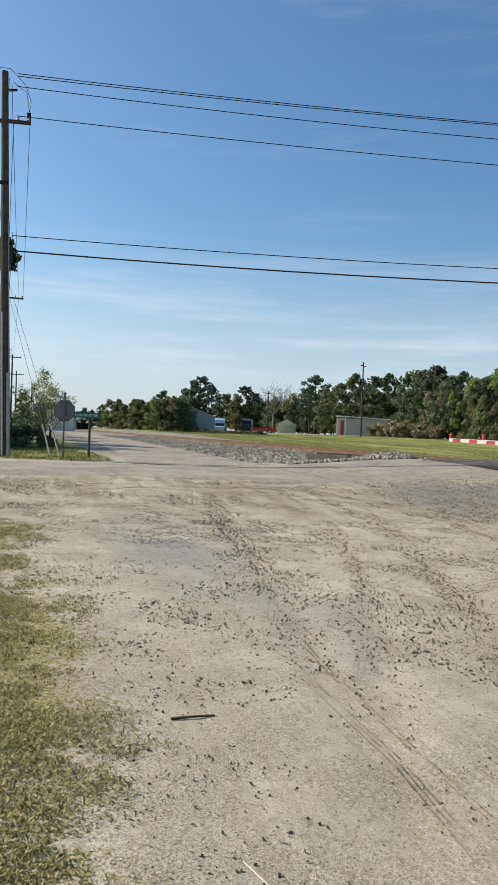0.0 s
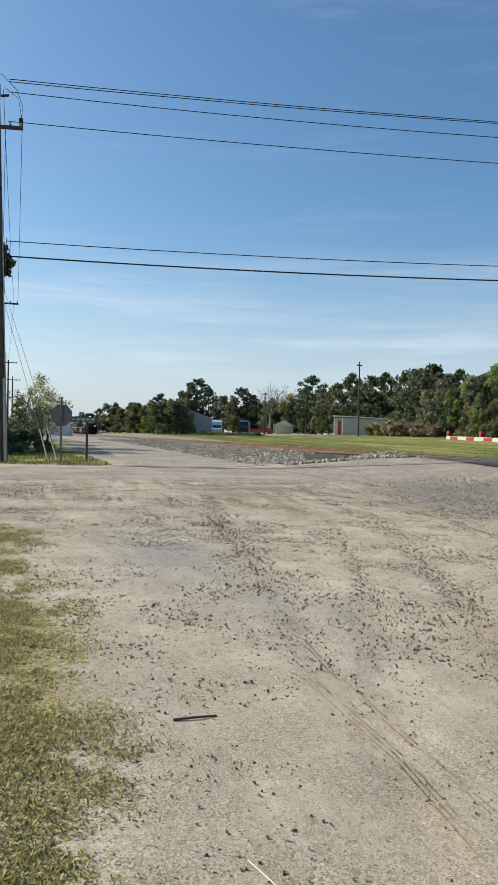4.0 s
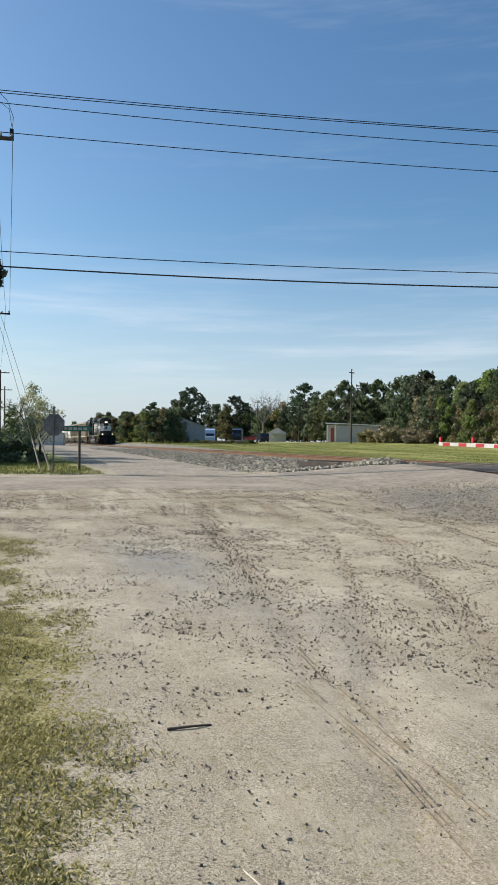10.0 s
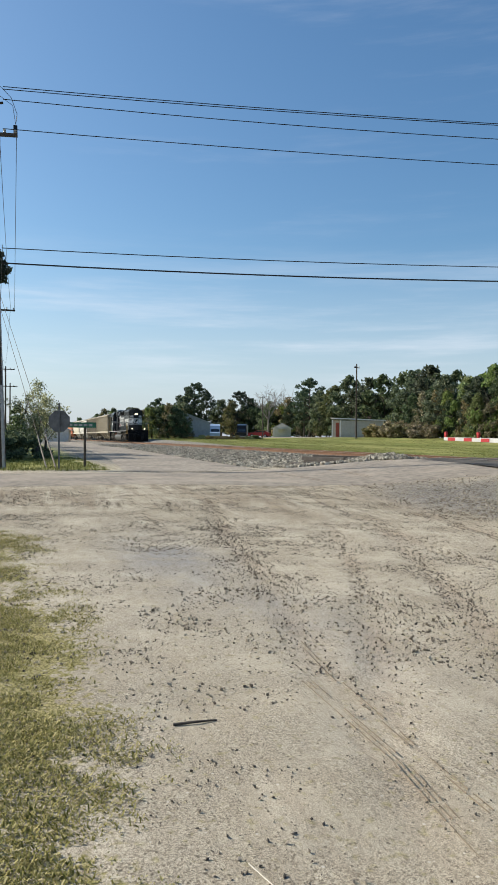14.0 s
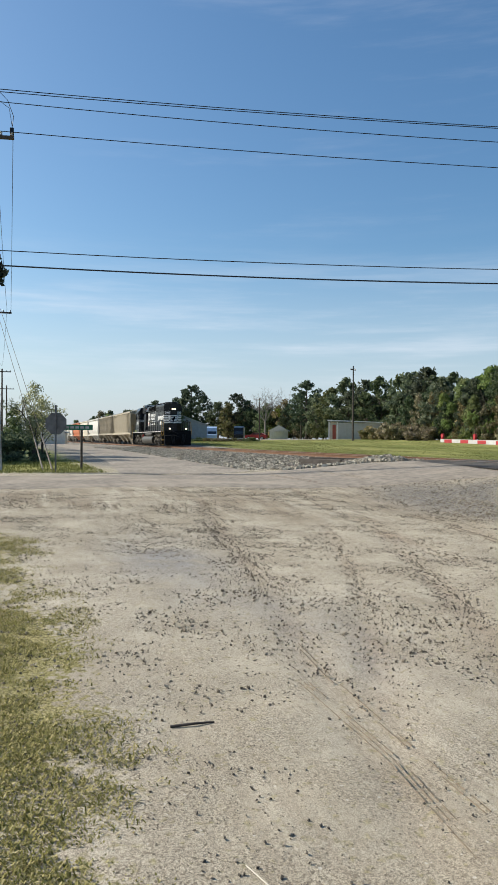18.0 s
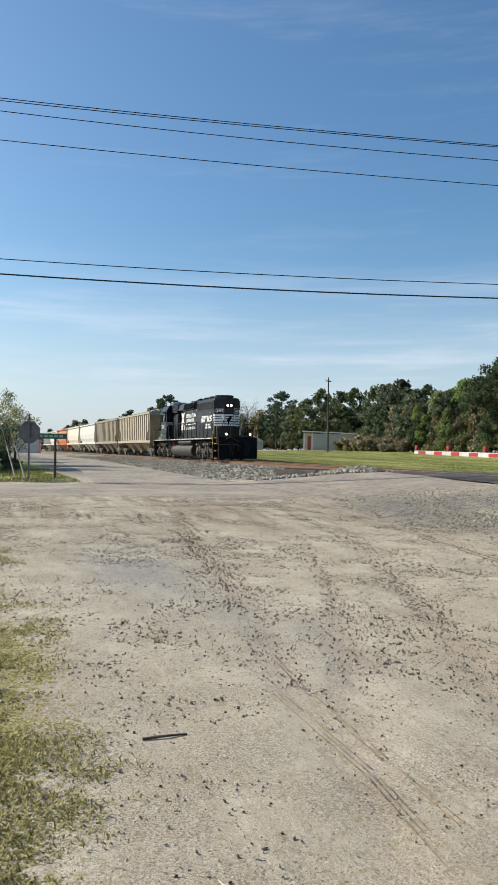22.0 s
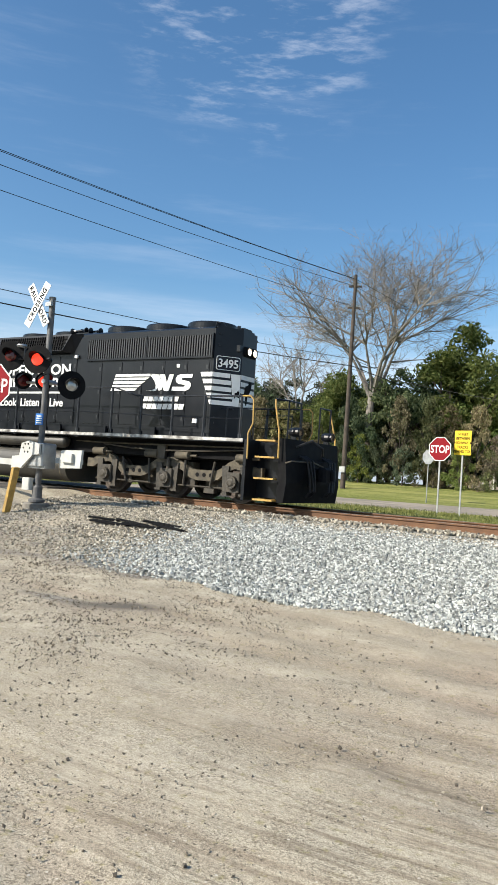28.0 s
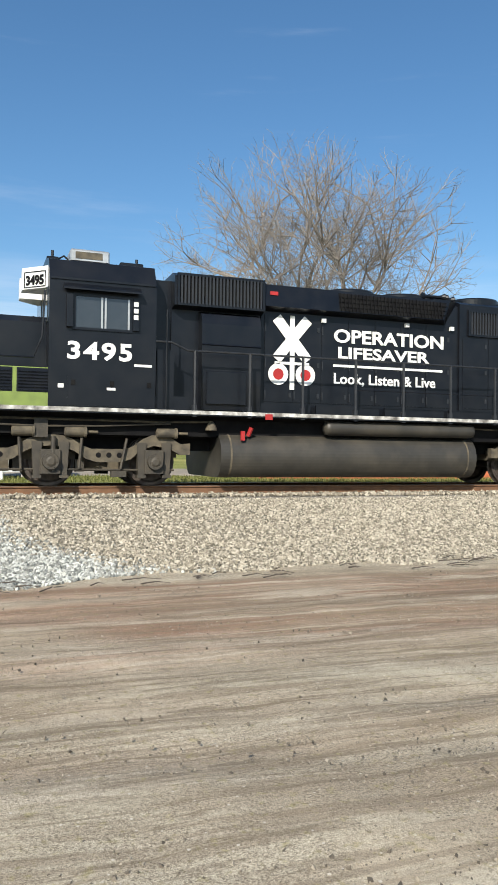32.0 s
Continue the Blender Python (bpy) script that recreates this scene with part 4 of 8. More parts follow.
    part("grille", M().box(-6.15, -5.6, -0.76, -0.745, 4.66, 4.80), UNDER, ac)
    part("antenna_base", M().box(-6.70, -6.45, -0.5, 0.3, 4.60, 4.72, 0.02), BLACK, cab)
    part("antenna", M().rod((-6.55, -0.1, 4.71), (-6.55, -0.1, 4.94), 0.03), BLACK, cab)
    part("roof_conduit", M().pipe([(-6.46, -0.35, 4.70), (-6.34, -0.35, 4.78), (-6.2, -0.35, 4.66)], 0.02), BLACK, cab)
    part("antenna_base", M().box(-5.2, -4.7, -0.55, 0.55, 4.60, 4.72, 0.02), BLACK, cab)
    part("antenna", M().rod((-4.8, -0.3, 4.71), (-4.8, -0.3, 4.86), 0.03), BLACK, cab)
    part("antenna", M().rod((-4.95, 0.3, 4.71), (-4.95, 0.3, 4.82), 0.04), BLACK, cab)
    part("roof_conduit", M().pipe([(-5.46, -0.3, 4.70), (-5.36, -0.3, 4.66), (-5.22, -0.3, 4.70)], 0.022), BLACK, cab)
    for s in (-1, 1):
        nb = part("number_board", M().prism([(-7.18, s * 0.62), (-6.72, s * 1.08), (-6.72, s * 0.3), (-7.18, s * 0.3)], 3.95, 4.38, "z"), SIGNWHITE, cab, "white number box with black road number")
        yaw = -45 if s < 0 else 225
        me = lettering("3495", 0.25, BLACK2, squeeze=0.92, bold=0.012, align="CENTER")
        piece("number", me, nb, pose(-6.955, s * 0.86, 4.03, 0, 0, yaw))
        o = M()
        for a, b, c, d in ((-0.27, 0.27, 0, 0.015), (-0.27, 0.27, 0.30, 0.315), (-0.27, -0.255, 0.015, 0.3), (0.255, 0.27, 0.015, 0.3)):
            o.box(a, b, -0.004, 0.004, c, d)
        piece("number_outline", o.mesh("number_outline", BLACK2), nb, pose(-6.955, s * 0.86, 3.975, 0, 0, yaw))
    # short hood behind the cab
    part("nose", M().prism([(-0.86, 1.57), (0.86, 1.57), (0.86, 3.28), (0.66, 3.42), (-0.66, 3.42), (-0.86, 3.28)], -8.75, -6.72), BLACK, loco)
    for s in (-1, 1):
        bb = part("battery_box", M().box(-8.1, -6.37, min(s * 0.9, s * 1.46), max(s * 0.9, s * 1.46), 1.57, 2.32, 0.02), GREENB, loco, "green-bottomed battery box with dark louvres")
        m = M()
        for a, b in ((-7.95, -7.38), (-7.30, -6.66)):
            m.box(a, b, min(s * 1.46, s * 1.468), max(s * 1.46, s * 1.468), 1.84, 2.30)
            for k in range(7):
                z = 1.87 + k * 0.06
                m.prism([(s * 1.466, z), (s * 1.50, z), (s * 1.466, z + 0.05)], a + 0.02, b - 0.02)
        m.box(-6.62, -6.38, min(s * 1.46, s * 1.47), max(s * 1.46, s * 1.47), 1.86, 2.31)
        part("louvre", m, BLACK, bb)
    # walkway handrails
    xs = [-3.80, -2.60, -1.38, -0.10, 1.12, 2.38, 3.62, 4.85, 5.88, 6.91, 7.90, 8.98]
    post_mesh = M().rod((0, 0, 0), (0, 0, 1.0), 0.031, n=6).box(-0.045, 0.045, -0.02, 0.06, -0.10, 0.10).mesh("stanchion", BLACK3)
    zt = lambda x: 2.80 if x < 4.9 else (2.58 if x > 5.7 else 2.80 - (x - 4.9) / 0.8 * 0.22)
    for s in (-1, 1):
        hr = part("handrail", M().pipe([(-4.62, s * 1.50, 2.95), (-4.3, s * 1.50, 2.95), (-3.95, s * 1.50, 2.80)] + [(x, s * 1.50, zt(x)) for x in (-3.8, 0, 4.9, 5.7, 9.22)] + [(9.30, s * 1.50, 2.50), (9.33, s * 1.50, 1.95), (9.22, s * 1.52, 1.70), (9.24, s * 1.52, 1.10)], 0.021), BLACK3, loco)
        part("handrail_end", M().pipe([(9.0, s * 1.50, 2.585), (9.22, s * 1.50, 2.585), (9.305, s * 1.50, 2.50), (9.335, s * 1.50, 1.95), (9.225, s * 1.52, 1.70), (9.245, s * 1.52, 1.10)], 0.021 + 0.002), YELLOW, hr, "yellow grab end")
        for x in xs:
            piece("stanchion", post_mesh, hr, pose(x, s * 1.50, 1.57) @ Matrix.Diagonal((1, -s, zt(x) - 1.57, 1)))
        part("mid_rail", M().pipe([(-0.1, s * 1.50, 2.14), (3.6, s * 1.50, 2.14), (7.9, s * 1.50, 2.04), (8.98, s * 1.50, 2.04)], 0.012), BLACK, hr)
        part("cab_grab_rail", M().pipe([(-8.7, s * 1.5, 2.5), (-7.0, s * 1.5, 2.5), (-6.85, s * 1.53, 2.9), (-6.80, s * 1.53, 3.8)], 0.018).rod((-8.7, s * 1.5, 1.57), (-8.7, s * 1.5, 2.5), 0.022).rod((-7.7, s * 1.5, 1.57), (-7.7, s * 1.5, 2.5), 0.022).pipe([(-4.4, s * 1.5, 1.57), (-4.4, s * 1.52, 3.6)], 0.018), BLACK, loco)
        part("step_box", M().box(-4.58, -4.22, min(s * 0.95, s * 1.40), max(s * 0.95, s * 1.40), 1.57, 2.80).box(-4.6, -3.88, min(s * 0.95, s * 1.38), max(s * 0.95, s * 1.38), 1.57, 1.86), BLACK, loco)
    # end steps and pilots
    for e in (-1, 1):
        pil = part("pilot", M().prism([(e * 10.02, 0.13), (e * 10.20, 0.13), (e * 10.26, 0.6), (e * 10.16, 1.62), (e * 10.02, 1.62)], -1.38, 1.38, "y"), BLACK2, loco, "black steel pilot plate")
        part("drawbar_pocket", M().box(min(e * 10.15, e * 10.32), max(e * 10.15, e * 10.32), -0.34, 0.34, 0.52, 1.16, 0.02), BLACK2, pil)
        part("end_platform", M().box(min(e * 9.1, e * 10.1), max(e * 9.1, e * 10.1), -0.92, 0.92, 1.40, 1.56), BLACK, loco)
        part("coupler", M().box(min(e * 10.2, e * 10.45), max(e * 10.2, e * 10.45), -0.14, 0.14, 0.70, 0.98, 0.03).box(min(e * 10.42, e * 10.66), max(e * 10.42, e * 10.66), -0.22, 0.16, 0.66, 1.02, 0.06).box(min(e * 10.5, e * 10.72), max(e * 10.5, e * 10.72), 0.06, 0.20, 0.70, 0.98, 0.04), BLACK2, loco)
        for y in (-0.75, -0.6, -0.45, 0.45, 0.6, 0.75):
            k = 0.2 + 0.12 * rng2.random()
            part("air_hose", M().pipe([(e * 10.22, y, 1.25), (e * 10.42, y * 0.97, 1.15), (e * 10.48, y * 0.9, 0.8), (e * (10.42 + k * 0.3), y * 0.8, 0.42), (e * 10.34, y * 0.74, 0.22 + k * 0.3)], 0.028, 6), WIREM, pil)
        part("jumper_cable", M().pipe([(e * 10.2, -0.9, 1.45), (e * 10.5, -0.7, 1.62), (e * 10.62, -0.35, 1.45), (e * 10.45, 0, 1.30)], 0.028, 6), WIREM, pil)
        part("uncoupling_lever", M().pipe([(e * 10.22, -1.40, 1.05), (e * 10.34, -1.36, 1.10), (e * 10.36, -0.3, 1.12), (e * 10.5, 0.0, 1.02)], 0.018), UNDER, pil)
        for s in (-1, 1):
            st = part("step_well", M().box(min(e * 9.12, e * 9.20), max(e * 9.12, e * 9.20), min(s * 0.9, s * 1.5), max(s * 0.9, s * 1.5), 0.12, 1.56).box(min(e * 9.2, e * 10.1), max(e * 9.2, e * 10.1), min(s * 0.92, s * 0.97), max(s * 0.92, s * 0.97), 0.2, 1.5), BLACK, loco)
            for z in (0.16, 0.66, 1.16, 1.55):
                part("step_tread", M().box(min(e * 9.44, e * 9.97), max(e * 9.44, e * 9.97), min(s * 1.10, s * 1.50), max(s * 1.10, s * 1.50), z - 0.02, z + 0.02), YELLOW, st, "yellow-edged step")
            part("grab_pole", M().pipe([(e * 10.06, s * 1.47, 1.15), (e * 10.04, s * 1.47, 1.75), (e * 9.90, s * 1.45, 2.35), (e * 9.87, s * 1.42, 2.52)], 0.021), YELLOW, loco)
            part("end_rail", M().pipe([(e * 9.87, s * 1.42, 2.52), (e * 10.05, s * 1.1, 2.52), (e * 10.05, s * 0.5, 2.52)], 0.022).rod((e * 10.05, s * 1.1, 1.6), (e * 10.05, s * 1.1, 2.52), 0.022).rod((e * 10.05, s * 0.5, 1.6), (e * 10.05, s * 0.5, 2.52), 0.022), BLACK, loco)
            part("door_rail", M().pipe([(e * 9.0, s * 0.95, 1.57), (e * 9.0, s * 0.95, 2.35), (e * 8.2, s * 0.95, 2.35), (e * 8.2, s * 0.95, 1.57)], 0.02), BLACK, loco)
            dl = part("ditch_light", M().lathe([(0.09, -0.10), (0.115, 0.0), (0.115, 0.20), (0.10, 0.20), (0.10, 0.03)] if e > 0 else [(0.10, -0.03), (0.10, -0.20), (0.115, -0.20), (0.115, 0.0), (0.09, 0.10)], (e * 10.08, s * 0.85, 1.80), "x", 14).box(e * 10.08 - 0.05, e * 10.08 + 0.05, s * 0.85 - 0.04, s * 0.85 + 0.04, 1.6, 1.76), BLACK, loco)
            part("lens", M().lathe([(0.095, 0.0), (0.095, 0.012)], (10.112 if e > 0 else -10.124, s * 0.85, 1.80), "x", 14), LAMP_WARM if e > 0 else CLEARL, dl, "lit ditch light lens" if e > 0 else "")
    # headlight on the leading end
    hl = part("headlight", M().box(8.07, 8.17, -0.28, 0.28, 3.76, 4.02, 0.02).lathe([(0.115, 0.0), (0.115, 0.10), (0.10, 0.10), (0.10, 0.07)], (8.13, -0.13, 3.89), "x", 14).lathe([(0.115, 0.0), (0.115, 0.10), (0.10, 0.10), (0.10, 0.07)], (8.13, 0.13, 3.89), "x", 14), BLACK2, loco)
    for y in (-0.13, 0.13):
        part("lens", M().lathe([(0.09, 0), (0.09, 0.012)], (8.202, y, 3.89), "x", 14), LAMP_WARM, hl, "lit headlight lens")
    part("bell_bracket", M().box(7.95, 8.13, -0.46, -0.34, 3.86, 4.02).rod((7.95, -0.3, 4.44), (7.95, -0.3, 4.55), 0.05).box(7.80, 8.04, -0.2, 0.2, 4.46, 4.52), BLACK, loco)
    # hood end: number boards and white stripes on the slanting corner panels
    run = math.hypot(0.47, 0.587)
    for s in (-1, 1):
        at = pose(7.66, -0.917, 0, 0, 0, math.degrees(math.atan2(0.587, 0.47))) if s < 0 else pose(8.13, 0.33, 0, 0, 0, 180 - math.degrees(math.atan2(0.587, 0.47)))
        mx = (lambda u: u) if s < 0 else (lambda u: run - u)
        rim = [(0.27 * math.copysign(1, math.cos(a)) + 0.05 * math.cos(a), 0.13 * math.copysign(1, math.sin(a)) + 0.05 * math.sin(a)) for a in [2 * math.pi * (k + 0.5) / 24 for k in range(24)]]
        nb = piece("number_board", M().prism(rim, -0.010, 0, "y").mesh("number_board", WHITE), loco, at @ pose(mx(0.385), 0, 3.52))
        nb["label"] = "road number framed in white on the hood's end"
        piece("plate", M().prism([(x * 0.95, z * 0.91) for x, z in rim], -0.014, -0.008, "y").mesh("plate", BLACK), nb, pose(0, 0, 0))
        piece("number", lettering("3495", 0.30, WHITE, squeeze=0.93, bold=0.006, align="CENTER"), nb, pose(0, -0.017, -0.105))
        for k in range(5):
            z = 2.44 + k * 0.178
            v0 = 0.0
            m = M().prism([(mx(v0), z), (mx(0.58 - 0.03 * k), z), (mx(0.58 - 0.03 * k), z + 0.115), (mx(v0), z + 0.115)], -0.008, 0.0, "y")
            piece("front_stripe", m.mesh("front_stripe", WHITE), loco, at)
        piece("stripe_field", M().prism([(mx(0.58), 2.44), (mx(run - 0.01), 2.44), (mx(run - 0.01), 3.26), (mx(0.48), 3.26)], -0.006, 0.0, "y").mesh("stripe_field", WHITE), loco, at)
        piece("front_emblem", M().prism([(mx(a), z) for a, z in ((0.60, 2.62), (0.65, 2.70), (0.73, 2.66), (0.73, 2.80), (0.70, 2.86), (0.66, 2.80), (0.61, 2.78))], -0.011, -0.004, "y").mesh("front_emblem", BLACK2), loco, at)
        piece("end_grab_iron", M().pipe([(mx(0.25), -0.002, 2.36), (mx(0.27), -0.05, 2.36), (mx(0.60), -0.05, 2.36), (mx(0.62), -0.002, 2.36)], 0.012).mesh("end_grab_iron", BLACK), loco, at)
        for z in (1.95, 2.10, 3.95, 4.25):
            piece("lift_lug", M().box(0.10, 0.16, -0.03, 0, z, z + 0.05).mesh("lift_lug", BLACK), loco, at)
    for k in range(5):
        z = 2.44 + k * 0.178
        part("front_stripe", M().box(8.128, 8.136, -0.32, 0.32, z, z + 0.115), WHITE, loco)
    part("front_emblem", M().prism([(-0.05, 2.50), (0.0, 2.52), (0.02, 2.75), (0.14, 2.88), (0.20, 3.10), (0.10, 3.16), (0.02, 3.04), (-0.10, 3.0), (-0.16, 2.80), (-0.08, 2.72)], 8.133, 8.142), BLACK2, loco, "dark rearing emblem on the stripes")
    # side lettering
    for s in (-1, 1):
        turn = 0 if s < 0 else 180

        def put(name, me, x, z, y, label=""):
            ob = piece(name, me, loco, pose(x, s * y, z, 0, 0, turn))
            if label:
                ob["label"] = label

        def shape(name, ms, label, m2=WHITE):
            part(name, ms, m2, loco, label)

        yy = 0.893
        lo, hi = min(s * (yy - 0.008), s * yy), max(s * (yy - 0.008), s * yy)
        if s < 0:
            x0 = -0.36
        else:
            x0 = 2.58
        put("slogan", lettering("OPERATION", 0.42, WHITE, squeeze=1.27, bold=0.012), x0, 3.28, yy, "white slogan lettering")
        put("slogan", lettering("LIFESAVER", 0.355, WHITE, squeeze=1.50, bold=0.010), x0 + (0.10 if s < 0 else -0.10), 2.92, yy, "white slogan lettering")
        put("slogan", lettering("Look, Listen & Live", 0.34, WHITE, squeeze=1.03, bold=0.008), x0, 2.33, yy, "white slogan lettering")
        shape("slogan_line", M().box(-0.36, 2.56, lo, hi, 2.71, 2.765), "white line")
        y1, y2 = min(s * (yy - 0.004), s * (yy + 0.004)), max(s * (yy - 0.004), s * (yy + 0.004))
        cx, cz = -1.38, 3.27
        m = M()
        for a in (1, -1):
            d = Vector((0.64 * a, 0.77)).normalized()
            n = Vector((-d.y, d.x))
            pts = [Vector((cx, cz)) + d * u * 0.60 + n * w * 0.12 for u, w in ((-1, -1), (1, -1), (1, 1), (-1, 1))]
            m.prism([tuple(p) for p in pts], lo if a > 0 else y1, hi if a > 0 else y2, "y")
        m.box(cx - 0.055, cx + 0.055, min(s * (yy - 0.004), s * (yy + 0.008)), max(s * (yy - 0.004), s * (yy + 0.008)), 2.14, 3.80).box(cx - 0.42, cx + 0.42, lo, hi, 2.70, 2.76)
        shape("crossbuck_emblem", m, "white crossbuck emblem")
        for dx in (-0.33, 0.33):
            shape("emblem_ring", M().lathe([(0.24, lo), (0.24, hi)], (cx + dx, 0, 2.48), "y", 24), "white ring of the crossbuck emblem")
            shape("emblem_lamp", M().lathe([(0.125, min(s * 0.885, s * 0.899)), (0.125, max(s * 0.885, s * 0.899))], (cx + dx, 0, 2.48), "y", 20), "red dot of the crossbuck emblem", REDM)
        # railway's mark: stripes and bold shapes, and two rows of bars for its name
        yy = 0.950
        lo, hi = min(s * (yy - 0.008), s * yy), max(s * (yy - 0.008), s * yy)
        m = M()
        for k in range(5):
            z = 2.78 + k * 0.098
            m.prism([(4.24 + k * 0.035, z), (5.10 + k * 0.125, z), (5.20 + k * 0.135, z + 0.066), (4.262 + k * 0.035, z + 0.066)], lo, hi, "y")
        m.prism([(5.60, 3.222), (5.86, 3.20), (5.90, 3.222), (5.66, 3.240)], lo, hi, "y")
        shape("railway_mark", m, "white speed stripes")
        # the emblem: a curved mane, two slanting bars with a wedge between them, and a bold double bend
        m = M()
        m.prism([(5.50, 2.78), (5.72, 2.79), (5.83, 2.84), (5.845, 2.93), (5.79, 3.04), (5.70, 3.14), (5.60, 3.215), (5.80, 3.215), (5.93, 3.215), (6.09, 2.90), (6.06, 2.82), (5.96, 2.78), (5.90, 2.87), (5.86, 2.78)], lo, hi, "y")
        shape("railway_mark", m, "curved white mane of the emblem")
        m = M().prism([(5.95, 3.215), (6.13, 3.215), (6.21, 2.99), (6.29, 3.215), (6.43, 3.215), (6.29, 2.78), (6.13, 2.78), (6.05, 2.98)], lo, hi, "y")
        shape("railway_mark", m, "slanting white wedge of the emblem")
        bend = [(6.38, 2.78), (6.84, 2.78), (6.95, 2.82), (7.01, 2.90), (7.0, 2.98), (6.93, 3.03), (6.72, 3.06), (6.69, 3.09), (6.72, 3.115), (7.03, 3.115), (7.06, 3.215), (6.66, 3.215), (6.55, 3.18), (6.50, 3.10), (6.52, 3.01), (6.60, 2.965), (6.79, 2.935), (6.82, 2.91), (6.79, 2.885), (6.41, 2.885)]
        shape("railway_mark", M().prism(bend, lo, hi, "y"), "bold white double bend of the emblem")
        for z, a, b in ((2.50, 5.44, 6.64), (2.29, 5.38, 6.82)):
            n = 7 if z > 2.4 else 8
            for k in range(n):
                u = a + (b - a) * k / n
                v = a + (b - a) * (k + 0.86) / n
                shape("name_bar", M().prism([(u, z), (v, z), (v + 0.045, z + 0.145), (u + 0.045, z + 0.145)], lo, hi, "y"), "short slanted white bar")
        for k in range(5):
            z = 2.44 + k * 0.178
            shape("corner_stripe", M().prism([(7.62 - k * 0.075, z), (7.655, z), (7.655, z + 0.115), (7.58 - k * 0.075, z + 0.115)], min(s * 0.91, s * 0.937), max(s * 0.91, s * 0.937), "y"), "white stripe running round the hood's corner")
        put("road_number", lettering("3495", 0.47, WHITE, squeeze=1.25, bold=0.014, spacing=1.15), -6.39 if s < 0 else -5.0, 2.52, 1.508, "large white road number under the cab window")
        shape("model_plate", M().box(-5.06, -4.70, min(s * 1.5, s * 1.506), max(s * 1.5, s * 1.506), 2.41, 2.46), "small white bar")
    # fuel tank and air reservoirs
    ring = [(1.05 * c + 0.36 * math.copysign(abs(math.cos(c2)), c), 0.65 + 0.46 * math.sin(c2)) for c2 in [2 * math.pi * k / 40 for k in range(40)] for c in [math.copysign(1, math.cos(c2))]]
    part("fuel_tank", M().prism(ring, -3.18, 3.18), TANKM, loco, "dusty grey-brown rounded fuel tank")
    for s in (-1, 1):
        part("tank_weld", M().prism([(y * 1.004, 0.65 + (z - 0.65) * 1.012) for y, z in ring], s * 2.95 - 0.02, s * 2.95 + 0.02), UNDER, loco)
    for s in (-1, 1):
        part("air_reservoir", M().lathe([(0.05, -0.78), (0.15, -0.74), (0.165, -0.66), (0.165, 3.02), (0.15, 3.10), (0.05, 3.14)], (0, s * 1.30, 1.29), "x", 16), TANKM, loco, smooth=True)
        part("fuel_filler", M().box(-2.74, -2.66, s * 1.38 - 0.03, s * 1.38 + 0.03, 0.98, 1.18).rod((-2.55, s * 1.3, 1.08), (-2.50, s * 1.36, 1.25), 0.05), REDM, loco, "red fuel filler and shut-off")
        part("bell", M().lathe([(0.13, 0), (0.11, 0.06), (0.08, 0.14), (0.03, 0.2)], (-3.36, s * 1.25, 1.18), "z", 14), UNDER, loco)
        part("red_marker", M().box(-2.26, -2.10, min(s * 1.545, s * 1.57), max(s * 1.545, s * 1.57), 1.42, 1.54), REDM, loco)
        part("brake_pipe", M().pipe([(3.2, s * 1.1, 1.36), (4.4, s * 1.18, 1.33), (9.0, s * 1.18, 1.36)], 0.022), UNDER, loco)
        part("brake_pipe", M().pipe([(-9.0, s * 1.1, 1.36), (-4.4, s * 1.18, 1.33), (-3.3, s * 1.18, 1.36)], 0.022), UNDER, loco)
    # trucks
    wheel = M().lathe([(0.10, -0.83), (0.12, -0.83), (0.14, -0.80), (0.40, -0.79), (0.44, -0.825), (0.508, -0.825), (0.513, -0.72), (0.54, -0.69), (0.54, -0.68), (0.44, -0.68), (0.40, -0.74), (0.10, -0.72), (0.085, -0.5), (0.085, 0.5), (0.10, 0.72), (0.40, 0.74), (0.44, 0.68), (0.54, 0.68), (0.54, 0.69), (0.513, 0.72), (0.508, 0.825), (0.44, 0.825), (0.40, 0.79), (0.14, 0.80), (0.12, 0.83), (0.10, 0.83)], (0, 0, 0), "y", 28)
    for s in (-1, 1):
        for k in range(6):
            a = k * math.pi / 3
            wheel.rod((0.26 * math.cos(a), s * 0.79, 0.26 * math.sin(a)), (0.26 * math.cos(a), s * 0.80, 0.26 * math.sin(a)), 0.045, n=6)
    wheel_mesh = wheel.mesh("wheelset", WHEELM)
    axlebox = M().box(-0.20, 0.20, -0.10, 0.06, -0.24, 0.24, 0.02).lathe([(0.155, -0.19), (0.165, -0.12), (0.165, -0.08)], (0, 0, 0), "y", 18).lathe([(0.06, -0.22), (0.10, -0.2), (0.10, -0.18)], (0, 0, 0), "y", 10)
    for k in range(6):
        a = k * math.pi / 3
        axlebox.rod((0.115 * math.cos(a), -0.2, 0.115 * math.sin(a)), (0.115 * math.cos(a), -0.18, 0.115 * math.sin(a)), 0.018, n=5)
    axlebox_mesh = axlebox.mesh("axle_box", UNDER2)
    for c in (-6.63, 6.63):
        truck = part("truck", M().box(c - 0.6, c + 0.6, -0.9, 0.9, 0.55, 0.95).box(c - 2.6, c - 2.35, -0.95, 0.95, 0.6, 0.85).box(c + 2.35, c + 2.6, -0.95, 0.95, 0.6, 0.85).box(c - 1.75, c - 0.75, -0.5, 0.5, 0.3, 0.75).box(c + 0.75, c + 1.75, -0.5, 0.5, 0.3, 0.75), UNDER, loco, "grimy three-axle truck")
